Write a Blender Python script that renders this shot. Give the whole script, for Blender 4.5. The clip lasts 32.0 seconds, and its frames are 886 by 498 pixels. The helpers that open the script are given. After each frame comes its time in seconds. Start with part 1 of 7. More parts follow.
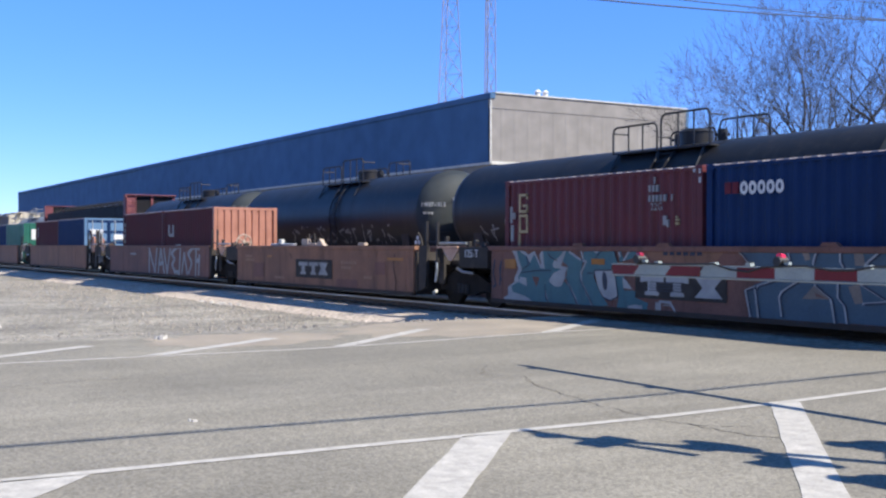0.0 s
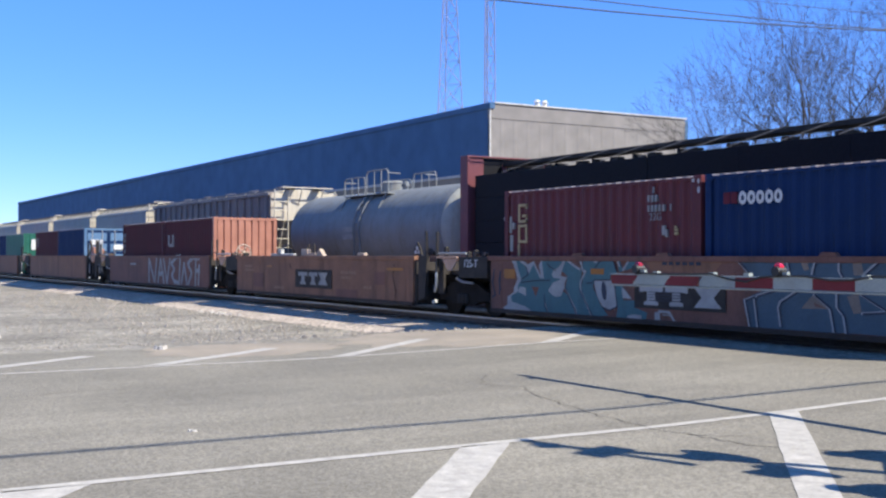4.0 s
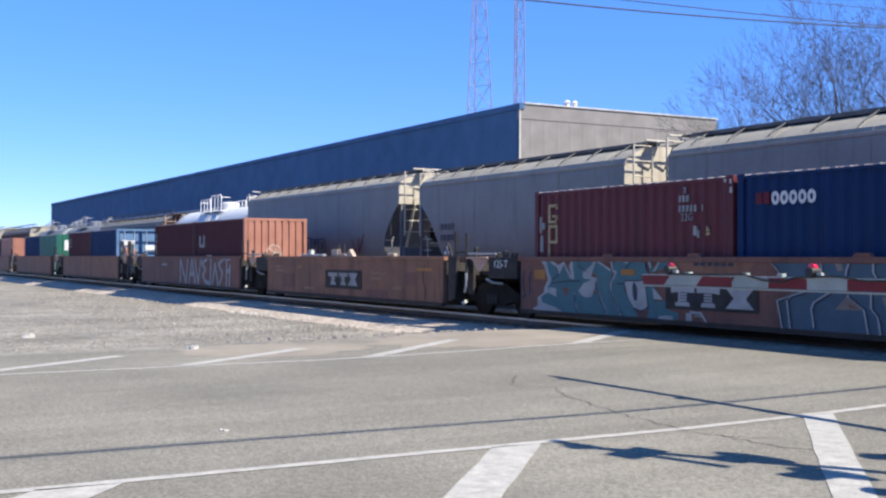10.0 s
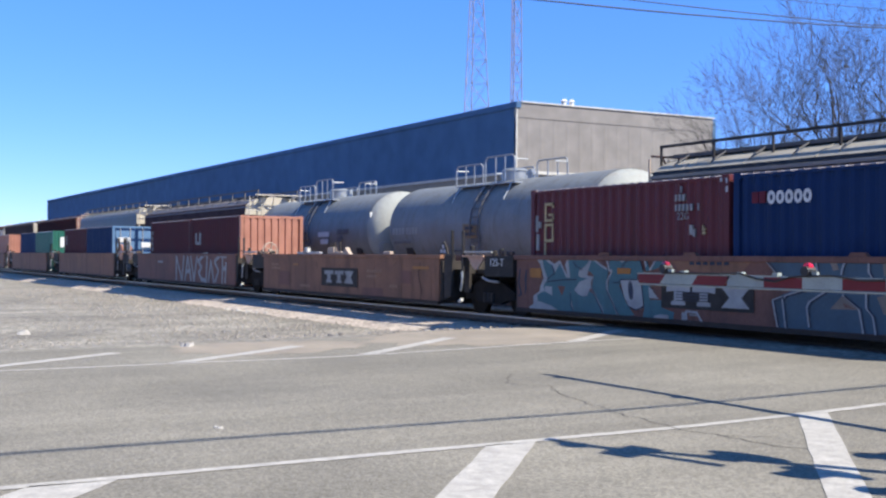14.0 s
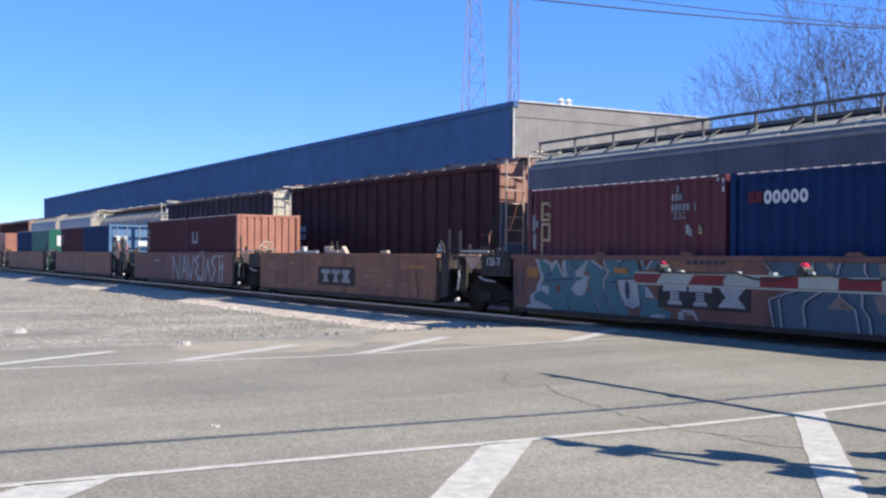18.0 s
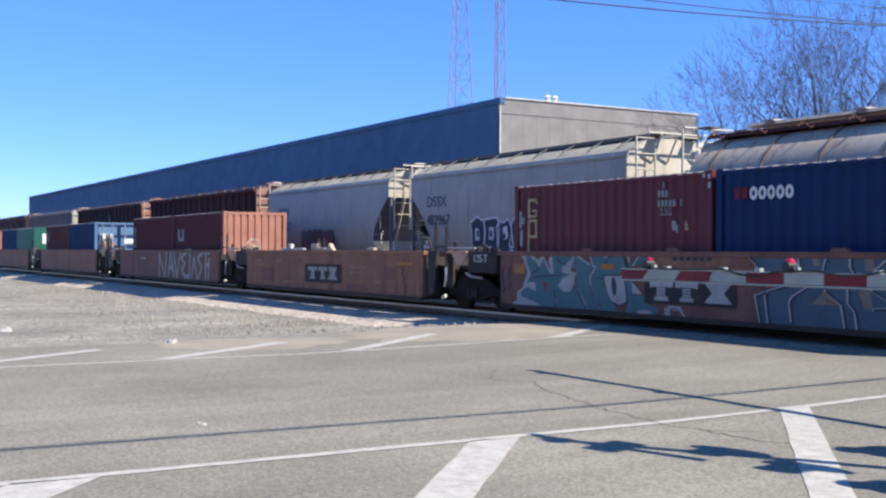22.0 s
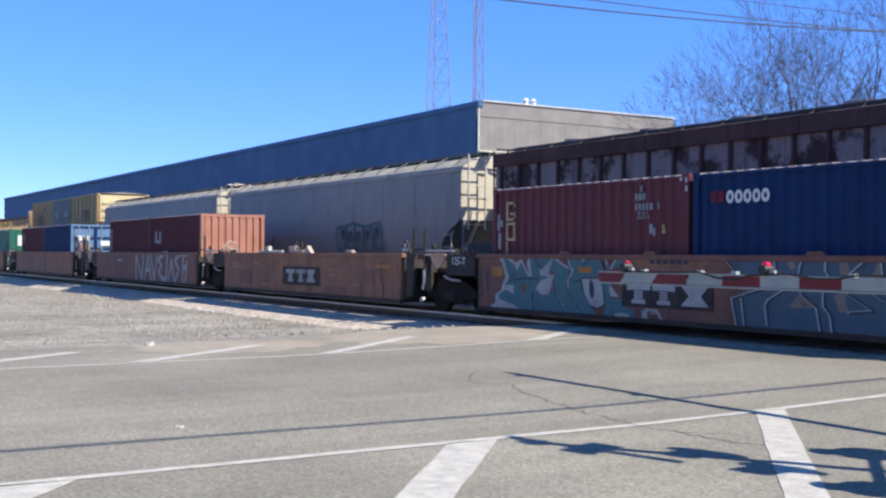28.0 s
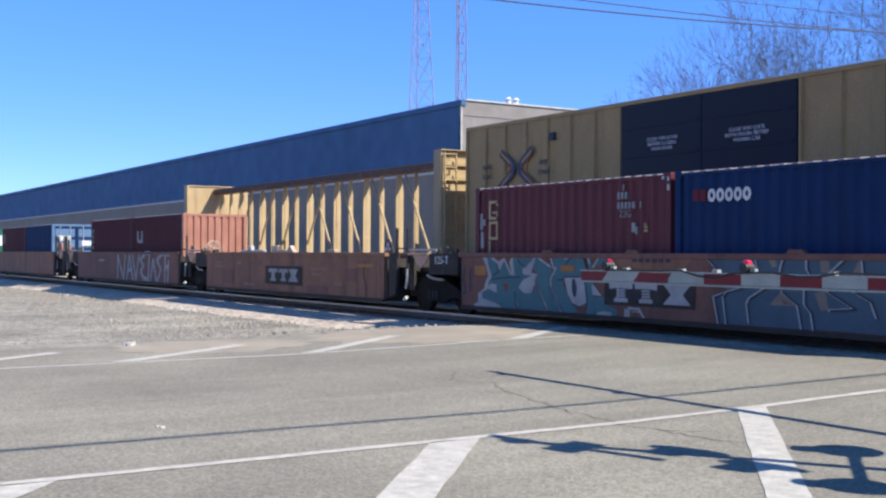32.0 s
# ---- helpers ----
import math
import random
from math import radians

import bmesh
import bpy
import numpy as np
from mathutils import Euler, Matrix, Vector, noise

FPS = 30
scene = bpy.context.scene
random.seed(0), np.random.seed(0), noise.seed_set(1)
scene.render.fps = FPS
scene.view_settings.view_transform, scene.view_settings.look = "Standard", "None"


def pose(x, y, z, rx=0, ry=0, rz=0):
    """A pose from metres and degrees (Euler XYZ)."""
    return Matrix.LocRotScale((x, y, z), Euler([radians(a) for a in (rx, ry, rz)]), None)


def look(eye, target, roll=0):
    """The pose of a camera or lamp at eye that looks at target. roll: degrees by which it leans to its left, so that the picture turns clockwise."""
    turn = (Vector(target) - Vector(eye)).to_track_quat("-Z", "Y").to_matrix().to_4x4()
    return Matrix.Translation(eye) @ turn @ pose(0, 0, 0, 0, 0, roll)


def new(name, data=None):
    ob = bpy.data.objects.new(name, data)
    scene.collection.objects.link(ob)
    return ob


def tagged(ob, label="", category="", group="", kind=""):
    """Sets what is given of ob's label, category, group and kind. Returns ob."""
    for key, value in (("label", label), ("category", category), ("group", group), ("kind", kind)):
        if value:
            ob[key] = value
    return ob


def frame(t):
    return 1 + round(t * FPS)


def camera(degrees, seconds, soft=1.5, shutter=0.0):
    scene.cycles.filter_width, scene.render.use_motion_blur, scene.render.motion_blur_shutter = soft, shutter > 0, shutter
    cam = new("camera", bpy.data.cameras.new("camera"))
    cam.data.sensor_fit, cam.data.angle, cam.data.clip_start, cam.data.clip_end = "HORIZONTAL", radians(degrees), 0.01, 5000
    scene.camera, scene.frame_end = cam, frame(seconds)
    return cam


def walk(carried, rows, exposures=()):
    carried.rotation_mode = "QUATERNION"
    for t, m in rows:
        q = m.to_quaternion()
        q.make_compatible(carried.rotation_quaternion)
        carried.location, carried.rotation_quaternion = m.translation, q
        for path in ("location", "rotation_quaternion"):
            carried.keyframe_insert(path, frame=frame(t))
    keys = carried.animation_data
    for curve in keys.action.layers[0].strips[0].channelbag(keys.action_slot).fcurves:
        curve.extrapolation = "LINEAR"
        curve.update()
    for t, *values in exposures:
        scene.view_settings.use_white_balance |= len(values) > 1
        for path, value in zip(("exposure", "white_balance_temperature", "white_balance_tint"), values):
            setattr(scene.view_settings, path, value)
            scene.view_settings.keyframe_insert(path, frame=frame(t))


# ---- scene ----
# ---------------------------------------------------------------- camera
cam = camera(42.82, 32.0, soft=2.4)


def aim(x, y, z, yaw, pitch, roll):
    return pose(x, y, z, 0, 0, yaw) @ pose(0, 0, 0, 90 + pitch) @ pose(0, 0, 0, 0, 0, roll)


# seconds, place in metres, turn from the track's normal, tilt, roll
walk(cam, [(t, aim(x, y, z, a, p, r)) for t, x, y, z, a, p, r in (
    (0, -0.033, 0.013, 1.470, 59.207, -0.092, 0.196),
    (0.5, -0.033, 0.015, 1.472, 59.253, -0.087, 0.260),
    (1, -0.032, 0.014, 1.472, 59.308, -0.124, 0.198),
    (1.5, -0.032, 0.018, 1.472, 59.238, -0.046, 0.123),
    (2, -0.027, 0.015, 1.472, 59.181, 0.003, 0.108),
    (2.5, -0.021, 0.013, 1.472, 59.080, 0.037, 0.116),
    (3, -0.008, 0.004, 1.474, 59.151, 0.155, 0.187),
    (3.5, -0.003, 0.001, 1.474, 59.129, 0.350, 0.177),
    (5.5, 0.000, 0.003, 1.476, 59.356, 0.474, 0.062),
    (6, 0.003, 0.002, 1.477, 59.420, 0.470, 0.103),
    (6.5, 0.003, -0.001, 1.476, 59.759, 0.470, -0.063),
    (7, 0.004, -0.009, 1.476, 60.212, 0.433, 0.039),
    (7.5, -0.003, -0.011, 1.474, 60.523, 0.437, 0.128),
    (8, -0.009, -0.011, 1.472, 60.668, 0.474, 0.114),
    (8.5, -0.018, -0.006, 1.469, 60.603, 0.515, 0.139),
    (9, -0.024, -0.004, 1.468, 60.586, 0.467, 0.166),
    (9.5, -0.029, 0.002, 1.467, 60.647, 0.439, 0.186),
    (10, -0.025, -0.000, 1.468, 60.684, 0.444, 0.183),
    (10.5, -0.019, -0.004, 1.469, 60.656, 0.412, 0.225),
    (11, -0.016, -0.005, 1.470, 60.657, 0.435, 0.212),
    (11.5, -0.021, 0.005, 1.470, 60.620, 0.420, 0.283),
    (12, -0.028, 0.012, 1.468, 60.581, 0.380, 0.284),
    (12.5, -0.024, 0.009, 1.467, 60.544, 0.400, 0.370),
    (13, -0.020, 0.002, 1.465, 60.532, 0.422, 0.363),
    (13.5, -0.018, 0.007, 1.465, 60.515, 0.379, 0.378),
    (14, -0.026, 0.011, 1.464, 60.504, 0.361, 0.394),
    (14.5, -0.030, 0.017, 1.463, 60.437, 0.390, 0.450),
    (16.5, -0.030, 0.020, 1.461, 60.351, 0.366, 0.397),
    (17, -0.024, 0.014, 1.463, 60.349, 0.325, 0.490),
    (17.5, -0.019, 0.009, 1.461, 60.369, 0.283, 0.439),
    (18, -0.021, 0.010, 1.462, 60.347, 0.325, 0.497),
    (18.5, -0.030, 0.015, 1.461, 60.367, 0.351, 0.472),
    (19, -0.028, 0.013, 1.463, 60.286, 0.320, 0.547),
    (19.5, -0.029, 0.015, 1.461, 60.203, 0.300, 0.488),
    (20, -0.023, 0.014, 1.459, 60.012, 0.132, 0.391),
    (20.5, -0.022, 0.018, 1.460, 59.970, 0.075, 0.309),
    (21, -0.021, 0.016, 1.460, 59.956, 0.078, 0.353),
    (21.5, -0.021, 0.015, 1.463, 59.929, 0.129, 0.398),
    (22, -0.022, 0.013, 1.462, 59.684, 0.169, 0.317),
    (22.5, -0.019, 0.010, 1.465, 59.529, 0.213, 0.349),
    (23, -0.014, 0.006, 1.467, 59.256, 0.226, 0.427),
    (23.5, -0.012, 0.006, 1.466, 58.956, 0.249, 0.380),
    (24, -0.001, 0.004, 1.467, 58.565, 0.354, 0.304),
    (24.5, -0.000, 0.004, 1.465, 58.432, 0.325, 0.157),
    (25, 0.005, 0.002, 1.465, 58.470, 0.336, 0.237),
    (25.5, 0.001, 0.004, 1.464, 58.523, 0.308, 0.264),
    (27.5, 0.001, -0.006, 1.463, 58.536, 0.307, 0.403),
    (28, -0.004, -0.001, 1.463, 58.579, 0.312, 0.416),
    (28.5, -0.012, 0.007, 1.462, 58.579, 0.281, 0.456),
    (29, -0.013, 0.007, 1.463, 58.540, 0.292, 0.496),
    (29.5, -0.009, 0.007, 1.463, 58.381, 0.321, 0.458),
    (30, -0.003, 0.007, 1.463, 58.118, 0.299, 0.368),
    (30.5, -0.003, 0.012, 1.462, 58.031, 0.310, 0.373),
    (31, -0.004, 0.015, 1.462, 57.877, 0.249, 0.344),
    (31.5, -0.005, 0.013, 1.462, 57.917, 0.249, 0.226),
    (32, -0.005, 0.013, 1.461, 57.732, 0.273, 0.286),
)], exposures=[(0, 1.22), (32, 1.22)])

# ---------------------------------------------------------------- sky and sun
SUN = Vector((0.587, 0.379, 0.716))
world = bpy.data.worlds.new("sky")
scene.world = world
world.use_nodes = True
wn = world.node_tree
sky = wn.nodes.new("ShaderNodeTexSky")
sky.sky_type, sky.sun_disc = "NISHITA", False
sky.sun_elevation, sky.sun_rotation = math.asin(SUN.z), math.atan2(SUN.x, SUN.y)
sky.air_density, sky.dust_density, sky.ozone_density, sky.altitude = 0.8, 0.0, 6.0, 50
hue = wn.nodes.new("ShaderNodeHueSaturation")
hue.inputs["Saturation"].default_value, hue.inputs["Hue"].default_value = 1.2, 0.511
wn.links.new(sky.outputs[0], hue.inputs["Color"])
# tint: the low sky is dimmed and keeps its blue down to the horizon
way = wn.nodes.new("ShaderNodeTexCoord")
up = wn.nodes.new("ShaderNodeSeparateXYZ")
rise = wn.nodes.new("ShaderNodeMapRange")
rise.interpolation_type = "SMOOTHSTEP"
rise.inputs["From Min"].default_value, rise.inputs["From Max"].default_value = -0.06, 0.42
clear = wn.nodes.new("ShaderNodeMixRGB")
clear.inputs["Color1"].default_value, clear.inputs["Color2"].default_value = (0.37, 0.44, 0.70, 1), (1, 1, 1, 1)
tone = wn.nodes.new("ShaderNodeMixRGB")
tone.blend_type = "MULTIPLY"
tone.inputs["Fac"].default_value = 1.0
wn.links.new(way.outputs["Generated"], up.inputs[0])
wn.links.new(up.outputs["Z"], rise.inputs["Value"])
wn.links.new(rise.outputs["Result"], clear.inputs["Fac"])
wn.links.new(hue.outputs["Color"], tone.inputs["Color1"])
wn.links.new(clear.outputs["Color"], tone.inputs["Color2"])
# the sky above the view is tinted warm and bright, so shade fills less blue
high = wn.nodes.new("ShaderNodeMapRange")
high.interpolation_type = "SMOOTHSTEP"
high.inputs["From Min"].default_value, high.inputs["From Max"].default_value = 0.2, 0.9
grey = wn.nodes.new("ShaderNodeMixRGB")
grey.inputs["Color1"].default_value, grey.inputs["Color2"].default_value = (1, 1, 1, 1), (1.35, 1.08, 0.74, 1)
high_tint = wn.nodes.new("ShaderNodeMixRGB")
high_tint.blend_type = "MULTIPLY"
high_tint.inputs["Fac"].default_value = 1.0
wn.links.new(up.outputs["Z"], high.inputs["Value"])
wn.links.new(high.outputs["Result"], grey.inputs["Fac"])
wn.links.new(tone.outputs["Color"], high_tint.inputs["Color1"])
wn.links.new(grey.outputs["Color"], high_tint.inputs["Color2"])
wn.links.new(high_tint.outputs["Color"], wn.nodes["Background"].inputs[0])
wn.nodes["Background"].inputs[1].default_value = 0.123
lamp = bpy.data.lights.new("sun", "SUN")
lamp.energy, lamp.angle, lamp.color = 3.65, radians(0.5), (1.0, 0.935, 0.80)
sun = new("sun", lamp)
sun.matrix_basis = look(SUN * 100, (0, 0, 0))


# ---------------------------------------------------------------- materials
def mat(name, col, col2=None, rough=0.6, metal=0.0, scale=3.0, fine=60.0, bump=0.15, streak=0.0, streak_col=(0.08, 0.04, 0.025), spec=0.2, dist=0.01):
    """Two-scale mottled surface; streak adds stains that run down the sides."""
    m = bpy.data.materials.new(name)
    m.use_nodes = True
    nt = m.node_tree
    nd, ln = nt.nodes, nt.links
    b = nd["Principled BSDF"]
    col2 = col2 or tuple(c * 0.7 for c in col)
    tc = nd.new("ShaderNodeTexCoord")
    big = nd.new("ShaderNodeTexNoise")
    big.inputs["Scale"].default_value, big.inputs["Detail"].default_value, big.inputs["Roughness"].default_value = scale, 5, 0.6
    sm = nd.new("ShaderNodeTexNoise")
    sm.inputs["Scale"].default_value, sm.inputs["Detail"].default_value = fine, 3
    for n in (big, sm):
        ln.new(tc.outputs["Object"], n.inputs["Vector"])
    rmp = nd.new("ShaderNodeValToRGB")
    rmp.color_ramp.elements[0].position, rmp.color_ramp.elements[1].position = 0.35, 0.68
    rmp.color_ramp.elements[0].color, rmp.color_ramp.elements[1].color = (*col2, 1), (*col, 1)
    ln.new(big.outputs["Fac"], rmp.inputs["Fac"])
    out = rmp.outputs["Color"]
    if streak > 0:
        mp = nd.new("ShaderNodeMapping")
        mp.inputs["Scale"].default_value = (2.2, 2.2, 0.22)
        st = nd.new("ShaderNodeTexNoise")
        st.inputs["Scale"].default_value, st.inputs["Detail"].default_value, st.inputs["Roughness"].default_value = 2.0, 6, 0.65
        sr = nd.new("ShaderNodeMapRange")
        sr.inputs["From Min"].default_value, sr.inputs["From Max"].default_value = 0.52, 0.72
        sr.inputs["To Max"].default_value = streak
        mx = nd.new("ShaderNodeMixRGB")
        mx.inputs["Color2"].default_value = (*streak_col, 1)
        ln.new(tc.outputs["Object"], mp.inputs["Vector"])
        ln.new(mp.outputs["Vector"], st.inputs["Vector"])
        ln.new(st.outputs["Fac"], sr.inputs["Value"])
        ln.new(sr.outputs["Result"], mx.inputs["Fac"])
        ln.new(out, mx.inputs["Color1"])
        out = mx.outputs["Color"]
    gr = nd.new("ShaderNodeMixRGB")
    gr.blend_type = "MULTIPLY"
    gr.inputs["Fac"].default_value = 0.35
    ln.new(out, gr.inputs["Color1"])
    g2 = nd.new("ShaderNodeMapRange")
    g2.inputs["From Min"].default_value, g2.inputs["From Max"].default_value = 0.3, 0.7
    g2.inputs["To Min"].default_value, g2.inputs["To Max"].default_value = 0.55, 1.15
    ln.new(sm.outputs["Fac"], g2.inputs["Value"])
    ln.new(g2.outputs["Result"], gr.inputs["Color2"])
    ln.new(gr.outputs["Color"], b.inputs["Base Color"])
    rr = nd.new("ShaderNodeMapRange")
    rr.inputs["To Min"].default_value, rr.inputs["To Max"].default_value = max(0.05, rough - 0.12), min(1.0, rough + 0.12)
    ln.new(big.outputs["Fac"], rr.inputs["Value"])
    ln.new(rr.outputs["Result"], b.inputs["Roughness"])
    b.inputs["Metallic"].default_value = metal
    b.inputs["Specular IOR Level"].default_value = spec
    if bump > 0:
        bp = nd.new("ShaderNodeBump")
        bp.inputs["Strength"].default_value, bp.inputs["Distance"].default_value = bump, dist
        ln.new(sm.outputs["Fac"], bp.inputs["Height"])
        ln.new(bp.outputs["Normal"], b.inputs["Normal"])
    return m


def plain(name, col, rough=0.6, metal=0.0, emit=0.0):
    m = bpy.data.materials.new(name)
    m.use_nodes = True
    b = m.node_tree.nodes["Principled BSDF"]
    b.inputs["Base Color"].default_value, b.inputs["Roughness"].default_value, b.inputs["Metallic"].default_value = (*col, 1), rough, metal
    if emit:
        b.inputs["Emission Color"].default_value, b.inputs["Emission Strength"].default_value = (*col, 1), emit
    return m


RUST = (0.07, 0.03, 0.018)
M_GRAVEL = mat("gravel", (0.345, 0.318, 0.272), (0.215, 0.198, 0.172), 0.95, scale=0.35, fine=22, bump=0.9, dist=0.03)
M_ASPHALT = mat("asphalt", (0.256, 0.236, 0.198), (0.200, 0.185, 0.157), 0.9, scale=0.35, fine=55, bump=0.5, dist=0.008)


def aggregate(m, scale, low, high, strength, dist):
    """Adds the stones of asphalt or gravel: cells of uneven brightness with relief."""
    nt = m.node_tree
    nd, ln = nt.nodes, nt.links
    b = nd["Principled BSDF"]
    src = b.inputs["Base Color"].links[0].from_socket
    tc = nd.new("ShaderNodeTexCoord")
    vo = nd.new("ShaderNodeTexVoronoi")
    vo.inputs["Scale"].default_value, vo.inputs["Randomness"].default_value = scale, 1.0
    ln.new(tc.outputs["Object"], vo.inputs["Vector"])
    sep = nd.new("ShaderNodeSeparateColor")
    ln.new(vo.outputs["Color"], sep.inputs[0])
    rng = nd.new("ShaderNodeMapRange")
    rng.inputs["To Min"].default_value, rng.inputs["To Max"].default_value = low, high
    ln.new(sep.outputs[0], rng.inputs["Value"])
    mx = nd.new("ShaderNodeMixRGB")
    mx.blend_type = "MULTIPLY"
    mx.inputs["Fac"].default_value = 1.0
    ln.new(src, mx.inputs["Color1"])
    ln.new(rng.outputs["Result"], mx.inputs["Color2"])
    ln.new(mx.outputs["Color"], b.inputs["Base Color"])
    bp = nd.new("ShaderNodeBump")
    bp.inputs["Strength"].default_value, bp.inputs["Distance"].default_value = strength, dist
    ln.new(vo.outputs["Distance"], bp.inputs["Height"])
    bp.invert = True
    if b.inputs["Normal"].links:
        ln.new(b.inputs["Normal"].links[0].from_socket, bp.inputs["Normal"])
    ln.new(bp.outputs["Normal"], b.inputs["Normal"])


M_PAINT = mat("road_paint", (0.50, 0.475, 0.44), (0.36, 0.34, 0.315), 0.8, scale=7, fine=45, bump=0.3)
M_BALLAST = mat("ballast", (0.54, 0.46, 0.39), (0.40, 0.34, 0.29), 0.95, scale=1.2, fine=14, bump=0.4, dist=0.03)
M_TIE = mat("tie_wood", (0.10, 0.075, 0.055), (0.05, 0.04, 0.032), 0.9, scale=4, fine=40, bump=0.6)
M_RAIL = mat("rail_steel", (0.19, 0.155, 0.13), (0.13, 0.105, 0.09), 0.85, 0.0, scale=5, spec=0.15)
M_RAILTOP = mat("rail_head", (0.50, 0.48, 0.46), (0.36, 0.34, 0.33), 0.35, 0.6, bump=0.05, spec=0.4)
M_CONC = mat("crossing_concrete", (0.30, 0.29, 0.27), (0.22, 0.21, 0.2), 0.9, scale=1.5, fine=40, bump=0.4)
M_CLAD = mat("dark_cladding", (0.078, 0.156, 0.280), (0.068, 0.137, 0.246), 0.85, 0.0, scale=0.08, fine=0.6, bump=0, spec=0.1)
M_CLAD2 = mat("grey_cladding", (0.25, 0.235, 0.225), (0.228, 0.212, 0.203), 0.75, 0.0, scale=0.15, fine=1.0, bump=0, spec=0.2)
M_BASEWALL = mat("block_wall", (0.29, 0.25, 0.21), (0.24, 0.21, 0.175), 0.85, scale=0.4, fine=8)
M_TRIM = mat("pale_trim", (0.62, 0.60, 0.56), rough=0.6)
M_ROOF = mat("roof_membrane", (0.30, 0.30, 0.30), rough=0.9)
M_GALV = mat("galvanised_steel", (0.38, 0.40, 0.43), (0.30, 0.32, 0.34), 0.5, 0.6, scale=4)
M_TOWER = mat("tower_paint", (0.27, 0.25, 0.33), (0.24, 0.25, 0.34), 0.7, 0.0, scale=0.3)
M_BARK = mat("bark", (0.085, 0.077, 0.08), (0.06, 0.054, 0.057), 0.95, scale=6, fine=40, bump=0.5)
M_WIRE = plain("wire", (0.02, 0.02, 0.022), 0.6)
M_WELL = mat("oxide_orange", (0.285, 0.146, 0.092), (0.21, 0.107, 0.069), 0.7, 0.0, 1.1, 30, 0.2, 0.85, (0.105, 0.06, 0.043))
M_WELLRED = mat("oxide_red", (0.225, 0.110, 0.085), (0.165, 0.082, 0.065), 0.7, 0.0, 1.1, 30, 0.2, 0.85, (0.095, 0.056, 0.045))
M_GRIME = mat("grimy_steel", (0.065, 0.056, 0.051), (0.038, 0.033, 0.03), 0.8, 0.0, 4)
M_TRUCK = mat("truck_cast_steel", (0.032, 0.027, 0.024), (0.02, 0.017, 0.015), 0.9, 0.0, 4, spec=0.1)
M_WHEEL = mat("wheel_steel", (0.035, 0.029, 0.025), (0.02, 0.017, 0.014), 0.8, 0.1, 5, spec=0.15)
M_CRED = mat("container_maroon", (0.135, 0.033, 0.042), (0.110, 0.028, 0.035), 0.55, 0, 1.5, 40, 0.1, 0.55, (0.062, 0.028, 0.024))
M_CMAR = mat("container_dull_maroon", (0.095, 0.026, 0.034), (0.075, 0.022, 0.028), 0.6, 0, 1.5, 40, 0.1, 0.4, RUST, spec=0.1)
M_CBLUE = mat("container_blue", (0.0115, 0.036, 0.112), (0.009, 0.03, 0.094), 0.6, 0, 1.5, 40, 0.1, 0.4, (0.016, 0.023, 0.046), spec=0.1)
M_CORANGE = mat("container_rust_orange", (0.44, 0.205, 0.148), (0.365, 0.165, 0.118), 0.5, 0, 1.5, 40, 0.1, 0.4, RUST)
M_CLBLUE = mat("container_sunlit_blue", (0.125, 0.225, 0.37), (0.10, 0.185, 0.31), 0.5, 0, 1.5, 40, 0.1, 0.3, (0.06, 0.06, 0.07))
M_CGREEN = mat("container_green", (0.03, 0.15, 0.11), (0.025, 0.12, 0.09), 0.45, 0, 1.5, 40, 0.1, 0.3, (0.03, 0.05, 0.04))
M_EDGE = mat("sun_glint_edge", (0.48, 0.43, 0.42), (0.25, 0.2, 0.2), 0.5, 0.0, 6)
M_LOCK = mat("galvanised_bar", (0.55, 0.55, 0.55), rough=0.4, metal=0.5)
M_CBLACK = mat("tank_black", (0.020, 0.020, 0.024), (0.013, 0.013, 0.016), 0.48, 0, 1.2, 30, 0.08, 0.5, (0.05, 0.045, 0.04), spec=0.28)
M_THEADK = mat("tank_head_sunlit_black", (0.046, 0.054, 0.060), (0.036, 0.042, 0.047), 0.6, 0, 1.2, 30, 0.08, 0.5, (0.06, 0.055, 0.05), spec=0.15)
M_TWHITE = mat("tank_white", (0.82, 0.81, 0.79), (0.74, 0.73, 0.70), 0.4, 0, 1.2, 30, 0.08, 0.35, (0.30, 0.22, 0.16))
M_TGREY = mat("tank_grey", (0.25, 0.265, 0.27), (0.20, 0.21, 0.215), 0.55, 0, 1.2, 30, 0.08, 0.6, (0.15, 0.115, 0.095), spec=0.15)
M_HROOF = mat("hopper_roof_beige", (0.37, 0.345, 0.30), (0.29, 0.27, 0.235), 0.75, 0, 0.8, 30, 0.1, 0.45, (0.2, 0.16, 0.12))
M_HGREY = mat("hopper_grey", (0.295, 0.29, 0.268), (0.25, 0.245, 0.228), 0.55, 0, 0.8, 30, 0.08, 0.6, (0.2, 0.155, 0.13))
M_HDARK = mat("hopper_dark_grey", (0.155, 0.155, 0.168), (0.115, 0.115, 0.125), 0.5, 0, 0.8, 30, 0.08, 0.5, (0.10, 0.085, 0.08))
M_HBLACK = mat("hopper_black", (0.035, 0.033, 0.035), (0.022, 0.02, 0.022), 0.5, 0, 0.8, 30, 0.08, 0.6, (0.10, 0.09, 0.085))
M_HRED = mat("hopper_oxide", (0.108, 0.053, 0.050), (0.08, 0.04, 0.039), 0.85, 0, 0.8, 30, 0.1, 0.7, (0.06, 0.036, 0.03), spec=0.05)
M_HSOOT = mat("hopper_sooty_brown", (0.125, 0.098, 0.098), (0.09, 0.07, 0.07), 0.8, 0, 0.8, 30, 0.1, 0.8, (0.055, 0.04, 0.036), spec=0.05)
